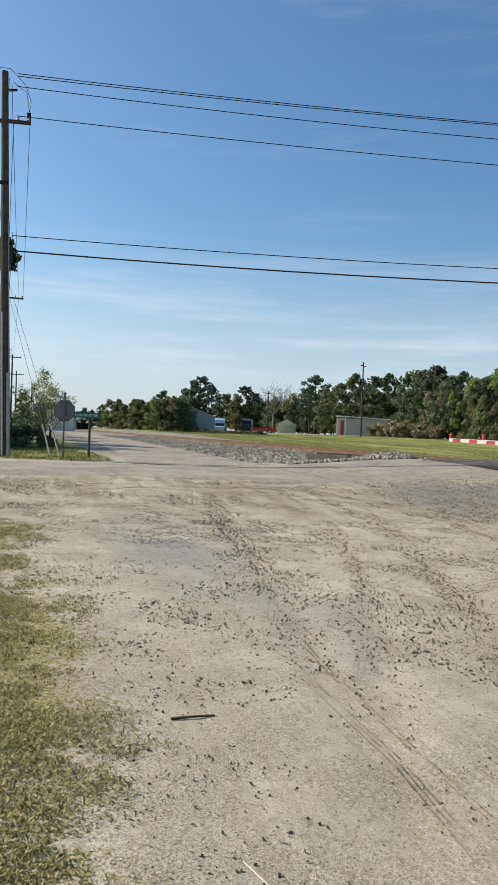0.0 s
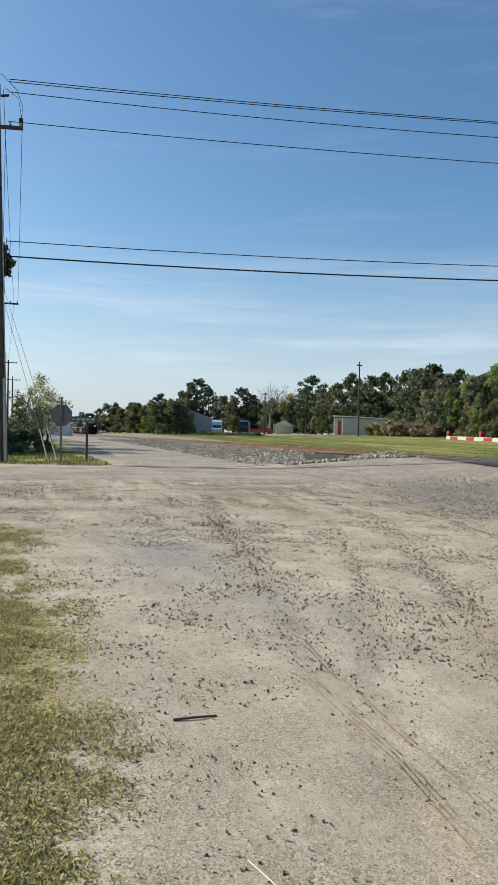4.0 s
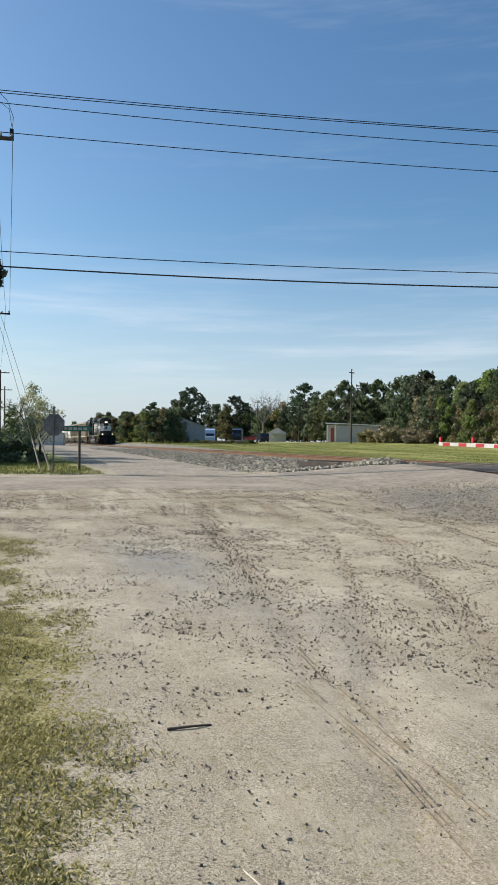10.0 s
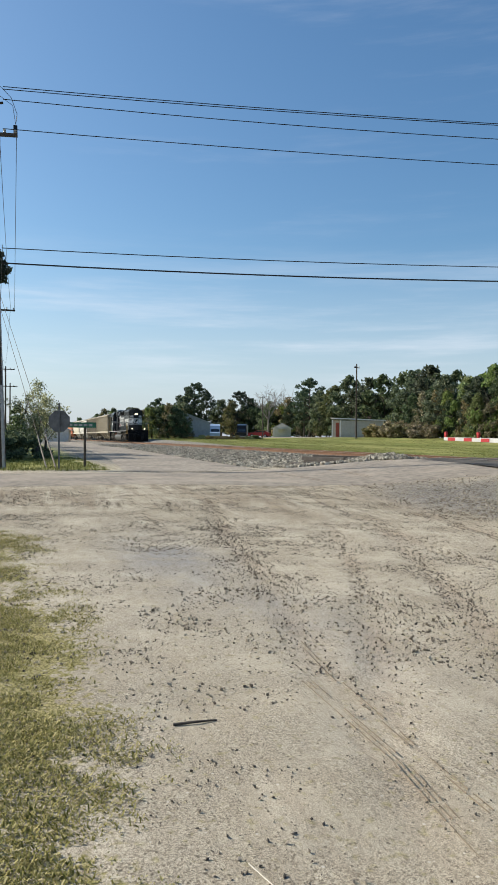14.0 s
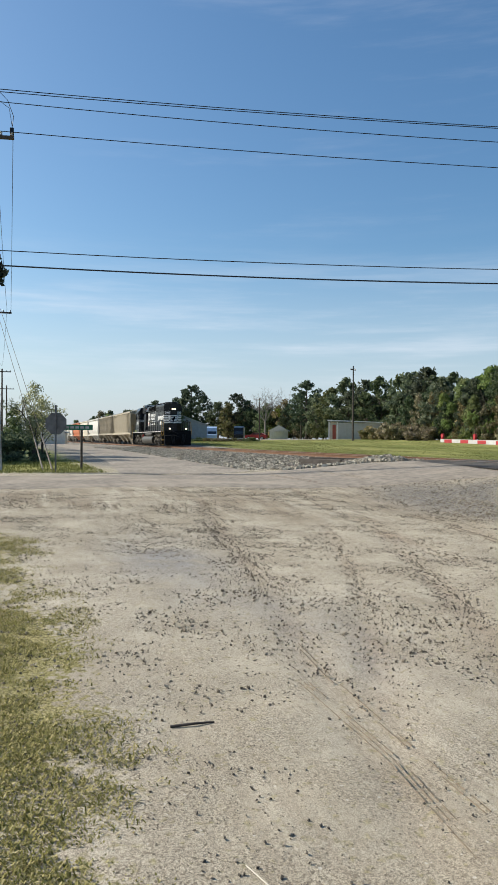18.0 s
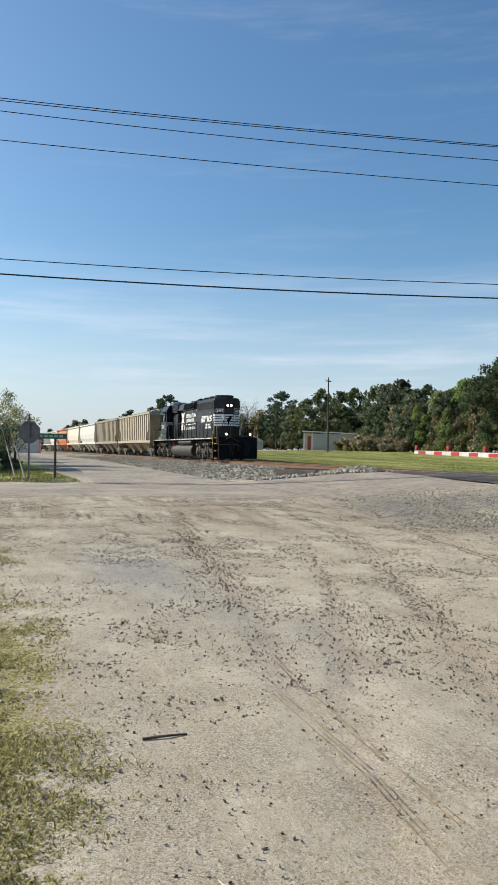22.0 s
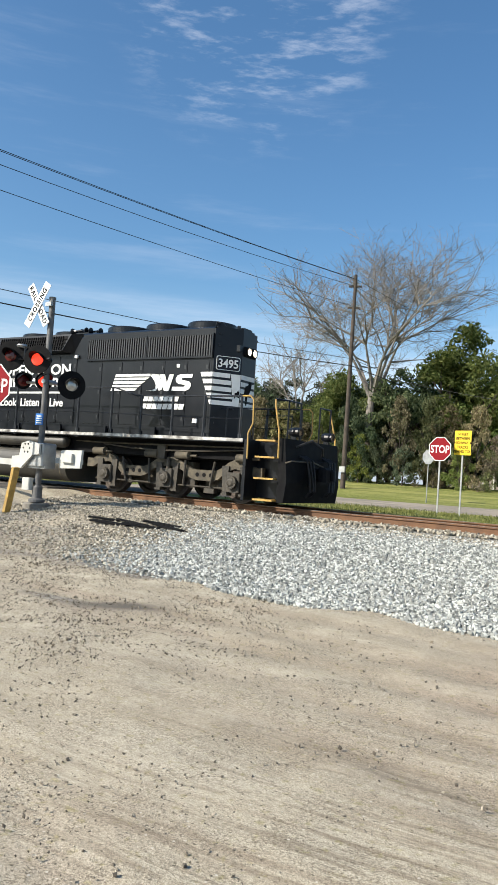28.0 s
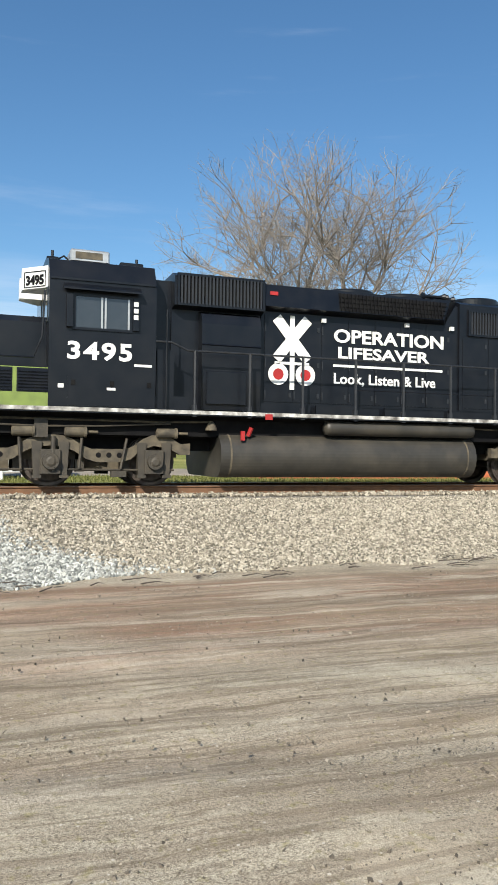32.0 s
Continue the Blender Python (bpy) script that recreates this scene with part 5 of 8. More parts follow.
        for s in (-1, 1):
            y0, y1 = min(s * 1.02, s * 1.16), max(s * 1.02, s * 1.16)
            half = [(0, 1.04), (0.22, 1.03), (0.42, 0.96), (0.62, 0.83), (0.80, 0.765), (1.50, 0.765), (1.68, 0.84), (1.86, 0.98), (2.04, 1.06), (2.30, 1.05), (2.48, 0.98), (2.64, 0.88), (2.84, 0.90), (2.84, 0.66), (2.62, 0.66), (2.40, 0.78), (2.07, 0.84), (1.78, 0.74), (1.60, 0.56), (1.40, 0.50), (0.90, 0.50), (0.70, 0.56), (0.46, 0.72), (0.24, 0.80), (0, 0.82)]
            out = half + [(-x, z) for x, z in reversed(half[1:-1])]
            sf = part("side_frame", M().prism([(c + a, z) for a, z in out], y0, y1, "y"), UNDER, truck)
            for dx in (-1.36, -1.15, -0.94, 0.94, 1.15, 1.36):
                part("frame_hole", M().rod((c + dx, s * 1.155, 0.64), (c + dx, s * 1.165, 0.64), 0.055, n=10), BLACK2, sf)
            for dx in (-2.07, 0, 2.07):
                for e2 in (-1, 1):
                    u = c + dx + e2 * 0.26
                    m = M().prism([(u - 0.06, 0.20), (u + 0.06, 0.20), (u + 0.10, 0.90), (u - 0.10, 0.90)], min(s * 1.0, s * 1.20), max(s * 1.0, s * 1.20), "y")
                    m.box(u - 0.09, u + 0.09, min(s * 1.0, s * 1.22), max(s * 1.0, s * 1.22), 0.18, 0.24)
                    part("pedestal", m, UNDER2, sf)
            for dx in (-2.07, 0, 2.07):
                ab = piece("axle_box", axlebox_mesh, truck, pose(c + dx, s * 1.16, 0.508, 0, 0, 0 if s < 0 else 180))
            for dx in (-2.35, -0.5, 0.5, 2.35):
                m = M().lathe([(0.07, -0.24), (0.10, -0.22), (0.10, 0.14), (0.115, 0.15), (0.115, 0.19), (0.08, 0.20), (0.03, 0.22), (0.03, 0.42)], (c + dx, s * 1.20, 1.10), "x", 16)
                part("brake_cylinder", m, UNDER, truck)
            m = M()
            for dx in (-1.5, -0.6, 0.6, 1.5):
                m.rod((c + dx, s * 1.22, 0.98), (c + dx * 0.92, s * 1.2, 0.36), 0.03, n=6)
                m.box(c + dx - 0.09, c + dx + 0.09, s * 0.85 - 0.05, s * 0.85 + 0.05, 0.30, 0.66)
            m.rod((c - 2.5, s * 1.14, 0.36), (c + 2.5, s * 1.14, 0.34), 0.022, n=6).rod((c + 0.05, s * 1.22, 0.3), (c + 0.05, s * 1.22, 1.0), 0.05, n=8)
            m.pipe([(c - 2.2, s * 1.24, 1.30), (c - 1.2, s * 1.24, 1.22), (c - 0.2, s * 1.24, 1.20), (c + 0.9, s * 1.24, 1.22), (c + 2.4, s * 1.24, 1.30)], 0.02)
            m.box(c - 0.32, c - 0.06, min(s * 1.16, s * 1.26), max(s * 1.16, s * 1.26), 0.98, 1.34).box(c + 1.2, c + 1.5, min(s * 1.05, s * 1.2), max(s * 1.05, s * 1.2), 0.20, 0.32)
            part("brake_rigging", m, UNDER2, truck)
        for dx in (-2.07, 0, 2.07):
            WHEELS.append((piece("wheelset", wheel_mesh, loco, pose(c + dx, 0, 0.516)), (c + dx, 0, 0.516), 0.508))


WHEELS = []
build_loco()


# ---- hopper cars ----
HOP_TAN = mat("tan_hopper_paint", (0.40, 0.345, 0.25), 0.7, 0.0, (0.33, 0.285, 0.205), 1.5, dirt=(0.24, 0.20, 0.15), dirt_scale=0.9, dirt_amount=0.45)
HOP_BROWN = mat("weathered_tan_hopper_paint", (0.33, 0.285, 0.205), 0.75, 0.0, (0.245, 0.21, 0.15), 1.2, dirt=(0.13, 0.11, 0.09), dirt_scale=1.6, dirt_amount=0.7)
HOP_GREY = mat("pale_grey_hopper_paint", (0.60, 0.58, 0.52), 0.6, 0.0, (0.52, 0.50, 0.44), 1.2, dirt=(0.3, 0.27, 0.22), dirt_scale=1.0, dirt_amount=0.4)
HOP_CREAM = mat("cream_hopper_paint", (0.62, 0.57, 0.45), 0.6, 0.0, (0.55, 0.50, 0.40), 1.2, dirt=(0.3, 0.26, 0.2), dirt_scale=1.0, dirt_amount=0.4)
HOP_ORANGE = mat("orange_hopper_paint", (0.50, 0.15, 0.05), 0.65, 0.0, (0.42, 0.12, 0.045), 1.2, dirt=(0.2, 0.1, 0.06), dirt_scale=1.0, dirt_amount=0.5)
HOP_DARK = mat("dark_hopper_paint", (0.10, 0.095, 0.09), 0.7, 0.0, (0.07, 0.068, 0.066), 1.2)
CARS, SUV, SUV_ROWS = [], None, []


def hopper(paint, ribbed, label):
    """A covered hopper: straight ribbed sides or bulging smooth ones, end platforms, chutes, roof hatches."""
    car = thing("hopper_car", label, "hopper car", pose(-250, TRACK_Y, RAIL_Z), group="hopper cars of the train")
    L, ez = 8.35, 5.6
    if ribbed:
        out = [(-1.50, 1.50), (1.50, 1.50), (1.50, 4.12), (1.36, 4.30), (0.5, 4.42), (-0.5, 4.42), (-1.36, 4.30), (-1.50, 4.12)]
    else:
        out = [(-1.30, 1.50), (1.30, 1.50), (1.53, 2.1), (1.58, 2.8), (1.52, 3.6), (1.36, 4.22), (0.5, 4.45), (-0.5, 4.45), (-1.36, 4.22), (-1.52, 3.6), (-1.58, 2.8), (-1.53, 2.1)]
    n = len(out)
    slope = lambda z: L - max(0.0, (3.3 - z)) * 0.95
    v = [(-slope(z), y, z) for y, z in out] + [(slope(z), y, z) for y, z in out]
    body = part("body", M().add(v, [tuple(range(n - 1, -1, -1)), tuple(range(n, 2 * n))] + [(i, (i + 1) % n, n + (i + 1) % n, n + i) for i in range(n)]), paint, car)
    for s in (-1, 1):
        if ribbed:
            rib = M().box(-0.05, 0.05, -0.09, 0.0, 1.62, 4.10, 0.012).mesh("side_rib", paint)
            for k in range(17):
                x = -7.9 + k * 0.9875
                piece("side_rib", rib, body, pose(x, s * 1.49, 0, 0, 0, 0 if s < 0 else 180))
            part("side_panel", M().prism([(-L, 3.4), (-L, 4.12), (L, 4.12), (L, 3.4), (6.4, 1.50), (-6.4, 1.50)], min(s * 1.44, s * 1.505), max(s * 1.44, s * 1.505), "y"), paint, body)
        part("top_chord", M().box(-L - 0.02, L + 0.02, min(s * 1.34, s * 1.58), max(s * 1.34, s * 1.58), 4.10, 4.26), paint, body)
        part("side_sill", M().box(-L - 0.35, L + 0.35, min(s * 1.30, s * 1.56), max(s * 1.30, s * 1.56), 1.34, 1.56), paint, car)
        lad = M()
        for e in (-1, 1):
            for dx in (0, 0.42):
                lad.rod((e * (L - 0.02 - dx), s * 1.54, 0.75), (e * (L - 0.02 - dx), s * 1.54, 4.2), 0.02, n=5)
            for k in range(10):
                lad.rod((e * (L - 0.02), s * 1.54, 0.85 + k * 0.37), (e * (L - 0.44), s * 1.54, 0.85 + k * 0.37), 0.014, n=5)
            lad.box(min(e * (L - 0.1), e * L), max(e * (L - 0.1), e * L), s * 1.45 - 0.04, s * 1.45 + 0.04, 1.34, 4.15)
        part("ladder", lad, paint, car)
    for e in (-1, 1):
        part("end_beam", M().box(e * L - 0.05, e * L + 0.05, -1.45, 1.45, 3.95, 4.15), paint, car)
        part("end_platform", M().box(min(e * (L + 0.45), e * (L - 1.6)), max(e * (L + 0.45), e * (L - 1.6)), -1.5, 1.5, 1.30, 1.42), paint, car)
    part("roof_walk", M().box(-L, L, -0.62, -0.32, 4.52, 4.56).box(-L, L, 0.32, 0.62, 4.52, 4.56), GALV, car)
    h = M()
    for k in range(10):
        h.lathe([(0.28, 0), (0.30, 0.09), (0.1, 0.14)], (-7.2 + k * 1.6, 0, 4.43), "z", 10)
    part("roof_hatch", h, paint, car)
    for c in (-4.0, 0.0, 4.0):
        part("chute", M().add([(c - 1.85, -1.40, 1.52), (c + 1.85, -1.40, 1.52), (c + 1.85, 1.40, 1.52), (c - 1.85, 1.40, 1.52), (c - 0.42, -0.55, 0.42), (c + 0.42, -0.55, 0.42), (c + 0.42, 0.55, 0.42), (c - 0.42, 0.55, 0.42)], [(0, 1, 2, 3), (7, 6, 5, 4), (0, 4, 5, 1), (1, 5, 6, 2), (2, 6, 7, 3), (3, 7, 4, 0)]), paint, car)
        part("discharge_gate", M().box(c - 0.55, c + 0.55, -0.6, 0.6, 0.32, 0.44), UNDER, car)
    part("centre_sill", M().box(-L - 0.4, L + 0.4, -0.28, 0.28, 0.98, 1.30), UNDER, car)
    part("brake_gear", M().rod((L + 0.3, -0.5, 1.4), (L + 0.3, -0.5, 2.5), 0.03).lathe([(0.28, 0), (0.28, 0.03)], (L + 0.34, -0.5, 2.5), "x", 12).lathe([(0.2, -0.6), (0.2, 0.6)], (-L + 0.9, 0.6, 1.65), "x", 10), UNDER, car)
    wheel_me = M().lathe([(0.09, -0.82), (0.36, -0.80), (0.40, -0.82), (0.457, -0.82), (0.46, -0.72), (0.485, -0.69), (0.40, -0.69), (0.09, -0.7), (0.08, 0), (0.09, 0.7), (0.40, 0.69), (0.485, 0.69), (0.46, 0.72), (0.457, 0.82), (0.40, 0.82), (0.36, 0.80), (0.09, 0.82)], (0, 0, 0), "y", 20).mesh("wheelset", WHEELM)
    for c in (-6.9, 6.9):
        tr = part("truck", M().box(c - 0.35, c + 0.35, -1.1, 1.1, 0.42, 0.75), UNDER, car)
        for s in (-1, 1):
            part("side_frame", M().prism([(c - 1.2, 0.36), (c - 0.75, 0.36), (c - 0.45, 0.26), (c + 0.45, 0.26), (c + 0.75, 0.36), (c + 1.2, 0.36), (c + 1.2, 0.62), (c + 0.6, 0.80), (c - 0.6, 0.80), (c - 1.2, 0.62)], min(s * 0.92, s * 1.06), max(s * 0.92, s * 1.06), "y"), UNDER, tr)
            for dx in (-0.88, 0.88):
                part("bearing_cap", M().lathe([(0.12, -0.06), (0.14, 0.0), (0.12, 0.06)], (c + dx, s * 1.08, 0.465), "y", 12), UNDER, tr)
        for dx in (-0.88, 0.88):
            piece("wheelset", wheel_me, car, pose(c + dx, 0, 0.465))
    for e in (-1, 1):
        part("coupler", M().box(min(e * 8.6, e * 9.05), max(e * 8.6, e * 9.05), -0.15, 0.15, 0.72, 0.98, 0.03), UNDER, car)
    return car


for k, (paint, ribbed, label) in enumerate((
        (HOP_TAN, True, "clean tan covered hopper car with tall side ribs"),
        (HOP_BROWN, True, "streaked brownish tan hopper car with side ribs"),
        (HOP_GREY, False, "pale grey covered hopper car with bulging sides"),
        (HOP_CREAM, False, "cream covered hopper car with smooth bulging sides"),
        (HOP_ORANGE, False, "orange covered hopper car with smooth sides"),
        (HOP_GREY, False, "pale grey covered hopper car far down the train"),
        (HOP_GREY, True, "pale grey ribbed hopper car far down the train"),
        (HOP_DARK, True, "dark grey ribbed hopper car at the train's tail"))):
    CARS.append((hopper(paint, ribbed, label), -19.75 - 17.95 * k))


# ---- level crossing ----
def gz(x, y):
    return float(land(x, y))


def octagon(r):
    return [(r * math.cos(math.pi / 8 + k * math.pi / 4), r * math.sin(math.pi / 8 + k * math.pi / 4)) for k in range(8)]


def stop_sign(x, y, yaw, size, height, label, post=0.03):
    """Sign faces -y before it is turned."""
    z0 = gz(x, y)
    ob = thing("stop_sign", label, "stop sign", pose(x, y, z0, 0, 0, yaw))
    part("post", M().box(-post, post, -post * 0.5, post * 0.5, -0.3, height + size * 0.4, 0.004), GALV, ob)
    p = part("panel", M().prism([(a, height + b) for a, b in octagon(size / 2 / math.cos(math.pi / 8))], -0.045, -0.035, "y"), SIGNWHITE, ob, "white-edged octagonal panel")
    part("red_face", M().prism([(a * 0.94, height + b * 0.94) for a, b in octagon(size / 2 / math.cos(math.pi / 8))], -0.049, -0.045, "y"), RED_SIGN, p)
    piece("word", lettering("STOP", size * 0.45, SIGNWHITE, squeeze=0.80, bold=0.006, align="CENTER", depth=0.003), p, pose(0, -0.051, height - size * 0.155))
    return ob


stop_sign(-14.75, 11.98, 12, 1.02, 3.02, "red stop sign on a thin steel post beside the crossing")

FLASH_POLE = (-14.3, 13.18)
CONC_D = mat("stained_concrete", (0.22, 0.205, 0.175), 0.95, 0.0, (0.14, 0.13, 0.11), 7, bump=0.3, bump_scale=40)
MASTM = mat("dull_dark_galvanised_mast", (0.16, 0.16, 0.16), 0.6, 0.4, (0.10, 0.10, 0.10), 5)


def flasher(parent, x, y, z, yaw, lit, lens=None, r=0.31):
    m = pose(x, y, z, 0, 0, yaw)
    disc = M().lathe([(0.10, 0.16), (0.17, 0.10), (0.17, 0.0), (r, 0.0), (r, -0.02), (r * 0.5, -0.02)], (0, 0, 0), "y", 24).mesh("signal_lamp", BLACK2)
    la = piece("signal_lamp", disc, parent, m)
    hood, cells = M(), 14
    ring = []
    for k in range(cells + 1):
        a = math.pi * (0.02 + 0.96 * k / cells)
        d = -0.30 * math.sin(a) ** 0.6 - 0.02
        ring += [(0.172 * math.cos(a), -0.02, 0.172 * math.sin(a)), (0.172 * math.cos(a), d, 0.172 * math.sin(a)), (0.16 * math.cos(a), d, 0.16 * math.sin(a)), (0.16 * math.cos(a), -0.02, 0.16 * math.sin(a))]
    hood.add(ring, [(4 * k + e, 4 * k + 4 + e, 4 * k + 4 + (e + 1) % 4, 4 * k + (e + 1) % 4) for k in range(cells) for e in range(4)] + [(0, 1, 2, 3), (4 * cells + 3, 4 * cells + 2, 4 * cells + 1, 4 * cells)])
    piece("visor", hood.mesh("visor", BLACK2), la, pose(0, 0, 0))
    piece("lens", M().lathe([(0.15, -0.03), (0.11, -0.05), (0.03, -0.058)], (0, 0, 0), "y", 18).mesh("lens", lens or (LAMP_RED if lit else LENSD)), la, pose(0, 0, 0))["label"] = "lit red lens" if lit else ("silver lens" if lens else "dark red lens")
    return la


def crossing_signal(px, py, label, near=True, yaw=0):
    z0 = gz(px, py)
    sig = thing("crossing_signal", label, "crossing signal", pose(px, py, z0, 0, 0, yaw))
    part("foundation", M().lathe([(0.33, -0.4), (0.33, 0.08), (0.29, 0.12), (0.1, 0.12)], (0, 0, 0), "z", 20), CONC_D, sig)
    part("mast", M().rod((0, 0, 0.1), (0, 0, 5.15), 0.075, n=16).rod((0, 0, 5.15), (0, 0, 5.20), 0.085, n=16), MASTM, sig)
    part("base_flange", M().lathe([(0.2, 0.14), (0.2, 0.2), (0.12, 0.24), (0.12, 0.5), (0.08, 0.55)], (0, 0, 0), "z", 16), MASTM, sig)
    part("junction_box", M().box(-0.34, -0.08, -0.22, -0.06, 0.42, 0.72, 0.02), GATEW, sig)
    xb = part("crossbuck", M().box(-0.1, 0.1, -0.13, -0.07, 4.96, 5.06), GALV, sig, "white crossbuck with black lettering")
    for a, txt, dy in ((57, "CROSSING", -0.17), (123, "RAIL   ROAD", -0.14)):
        m = pose(-0.33, dy, 5.0, 0, -a, 0) if a < 90 else pose(-0.33, dy, 5.0, 0, 180 - a, 0)
        bl = piece("blade", M().box(-0.61, 0.61, -0.008, 0.008, -0.115, 0.115).mesh("blade", SIGNWHITE), xb, m)
        piece("word", lettering(txt, 0.19, BLACK2, squeeze=0.92, bold=0.004, align="CENTER", depth=0.002, spacing=1.15), xb, m @ pose(0, -0.011, -0.065))
    arm1 = part("lamp_arm", M().rod((-1.25, -0.2, 3.66), (0.3, -0.2, 3.62), 0.035).rod((0, -0.3, 3.63), (0, 0.1, 3.63), 0.06).rod((-0.6, -0.2, 3.65), (-0.6, -0.2, 3.9), 0.04), BLACK, sig)
    flasher(arm1, -1.00, -0.30, 3.72, 26, False, r=0.37)
    flasher(arm1, -0.02, -0.30, 3.60, 24, True, r=0.35)
    flasher(arm1, -1.40, -0.12, 3.70, 12, False, CLEARL, 0.33)
    part("bell", M().lathe([(0.02, 0), (0.10, 0.02), (0.13, 0.06), (0.11, 0.09)], (-0.75, -0.2, 3.92), "z", 12), ALU, sig)
    arm2 = part("lamp_arm", M().rod((-1.1, 0.1, 3.12), (0.6, 0.3, 3.05), 0.035).rod((0, -0.1, 3.1), (0, 0.3, 3.1), 0.06), ALU, sig)
    flasher(arm2, -0.90, 0.05, 3.14, 70, False, r=0.22)
    flasher(arm2, -0.20, 0.10, 3.12, 70, True, r=0.22)
    flasher(arm2, 0.62, 0.25, 3.04, 62, False, CLEARL, 0.35)
    flasher(arm2, 0.28, 0.45, 3.06, 190, False, r=0.26)
    part("notice", M().box(-0.16, 0.10, -0.10, -0.085, 2.02, 2.30), SIGNBLUE, sig, "small blue notice")
    b = M()
    for k in range(4):
        b.box(-0.12, 0.06, -0.104, -0.10, 2.06 + k * 0.055, 2.085 + k * 0.055)
    part("notice_text", b, SIGNWHITE, sig, "rows of white bars")
    mech = part("gate_mechanism", M().box(-0.16, 0.36, -0.26, 0.20, 1.02, 1.58, 0.03).box(-0.2, 0.4, -0.2, 0.14, 0.96, 1.03), GALV, sig)
    part("arm_bracket", M().prism([(-0.62, 0.93), (-0.30, 0.93), (-0.10, 1.10), (0.10, 1.28), (0.32, 1.30), (0.32, 1.55), (-0.05, 1.62), (-0.30, 1.55), (-0.36, 1.25), (-0.62, 1.22)], -0.34, -0.28, "y"), GATEW, mech)
    b = M()
    for k in range(6):
        a = k * math.pi / 3
        b.rod((-0.12 + 0.11 * math.cos(a), -0.345, 1.44 + 0.11 * math.sin(a)), (-0.12 + 0.11 * math.cos(a), -0.338, 1.44 + 0.11 * math.sin(a)), 0.025, n=8)
    part("bolt", b, BLACK2, mech)
    part("counterweight", M().box(0.3, 1.25, 0.16, 0.22, 1.12, 1.24).prism([(0.58, 1.0), (1.26, 1.03), (1.30, 1.46), (0.62, 1.44), (0.55, 1.2)], 0.10, 0.17, "y").box(0.7, 1.05, 0.02, 0.10, 1.15, 1.36), GATEW, sig, "white counterweight plates")
    arm = part("gate_arm", M().prism([(-0.55, 1.00), (-0.55, 1.15), (-6.38, 1.22), (-6.38, 1.12)], -0.335, -0.285, "y"), GATEW, sig, "white lowered gate arm with red bands")
    for k in range(6):
        x = -1.45 - k * 0.86
        z = 1.075 + (-x - 0.55) / 5.83 * 0.093
        part("red_band", M().box(x - 0.40, x, -0.341, -0.336, z - 0.05, z + 0.05), REDM, arm)
    for x in (-6.3, -4.6, -2.9):
        z = 1.16 + (-x - 0.55) / 5.83 * 0.06
        part("arm_lamp", M().box(x - 0.04, x + 0.04, -0.34, -0.28, z, z + 0.06).lathe([(0.06, -0.03), (0.06, 0.03)], (x, -0.31, z + 0.11), "y", 12), REDM, arm)
    return sig


near_sig = crossing_signal(*FLASH_POLE, "grey crossing signal with flashing red lamps and lowered gate")
far_sig = thing("far_crossing_signal", "crossing signal mast on the other side of the rails", "crossing signal", pose(-24.6, 22.05, gz(-24.6, 22.05)))
part("mast", M().rod((0, 0, -0.2), (0, 0, 4.6), 0.07, n=12), GALV, far_sig)
part("foundation", M().lathe([(0.4, -0.4), (0.4, 0.14), (0.1, 0.16)], (0, 0, 0), "z", 16), CONC, far_sig)
fa = part("lamp_arm", M().rod((-0.9, -0.1, 2.95), (0.4, -0.1, 2.95), 0.035), BLACK, far_sig)
flasher(fa, -0.75, -0.15, 2.95, 20, False, r=0.27)
flasher(fa, -0.08, -0.2, 2.95, 20, True, r=0.27)
part("gate_mechanism", M().box(-1.1, -0.55, -0.2, 0.2, 1.25, 1.75, 0.03).box(-0.5, 0.25, -0.3, 0.3, 0.85, 1.6, 0.03), GATEW, far_sig)

marker = thing("marker_post", "leaning weathered yellow marker post in gravel", "marker post", look((-14.43, 12.37, 0.2), (-14.20, 12.40, 1.5)) @ pose(0, 0, 0, 180, 0, 0))
part("board", M().box(-0.10, 0.10, -0.045, 0.045, -0.25, 1.20, 0.01), YELLOW, marker)

# sign beyond the rails and its neighbours
ss = stop_sign(-8.78, 26.75, -8, 0.84, 2.35, "red stop sign on a grey post before the highway")
ys = thing("warning_sign", "yellow rectangular warning sign with black lettering", "warning sign", pose(-8.05, 27.0, gz(-8.05, 27.0), 0, 0, -8))
part("post", M().box(-0.03, 0.03, -0.015, 0.015, -0.3, 2.9, 0.004), GALV, ys)
yp = part("panel", M().box(-0.31, 0.31, -0.035, -0.025, 2.18, 3.05), SIGNYEL, ys)
for k, txt in enumerate(("50 FEET", "BETWEEN", "HIGHWAY &", "TRACKS", "BEHIND YOU")):
    piece("word", lettering(txt, 0.135, BLACK2, squeeze=0.85, bold=0.003, align="CENTER", depth=0.002), yp, pose(0, -0.037, 2.88 - k * 0.155))
gs = thing("sign_back", "grey back of a stop sign across the highway", "traffic sign", pose(-14.3, 41.5, gz(-14.3, 41.5), 0, 0, 160))
part("post", M().rod((0, 0, -0.2), (0, 0, 3.0), 0.03), GALV, gs)
part("panel", M().prism([(a, 2.55 + b) for a, b in octagon(0.42)], 0.03, 0.04, "y"), GALV, gs)
bs = thing("sign_back", "grey back of an octagonal sign beside the lane", "traffic sign", pose(-30.0, 1.8, gz(-30, 1.8), 0, 0, 70))
part("post", M().box(-0.03, 0.03, -0.02, 0.02, -0.2, 2.55), MASTM, bs)
part("panel", M().prism([(a, 1.85 + b) for a, b in octagon(0.44)], 0.03, 0.04, "y"), MASTM, bs)
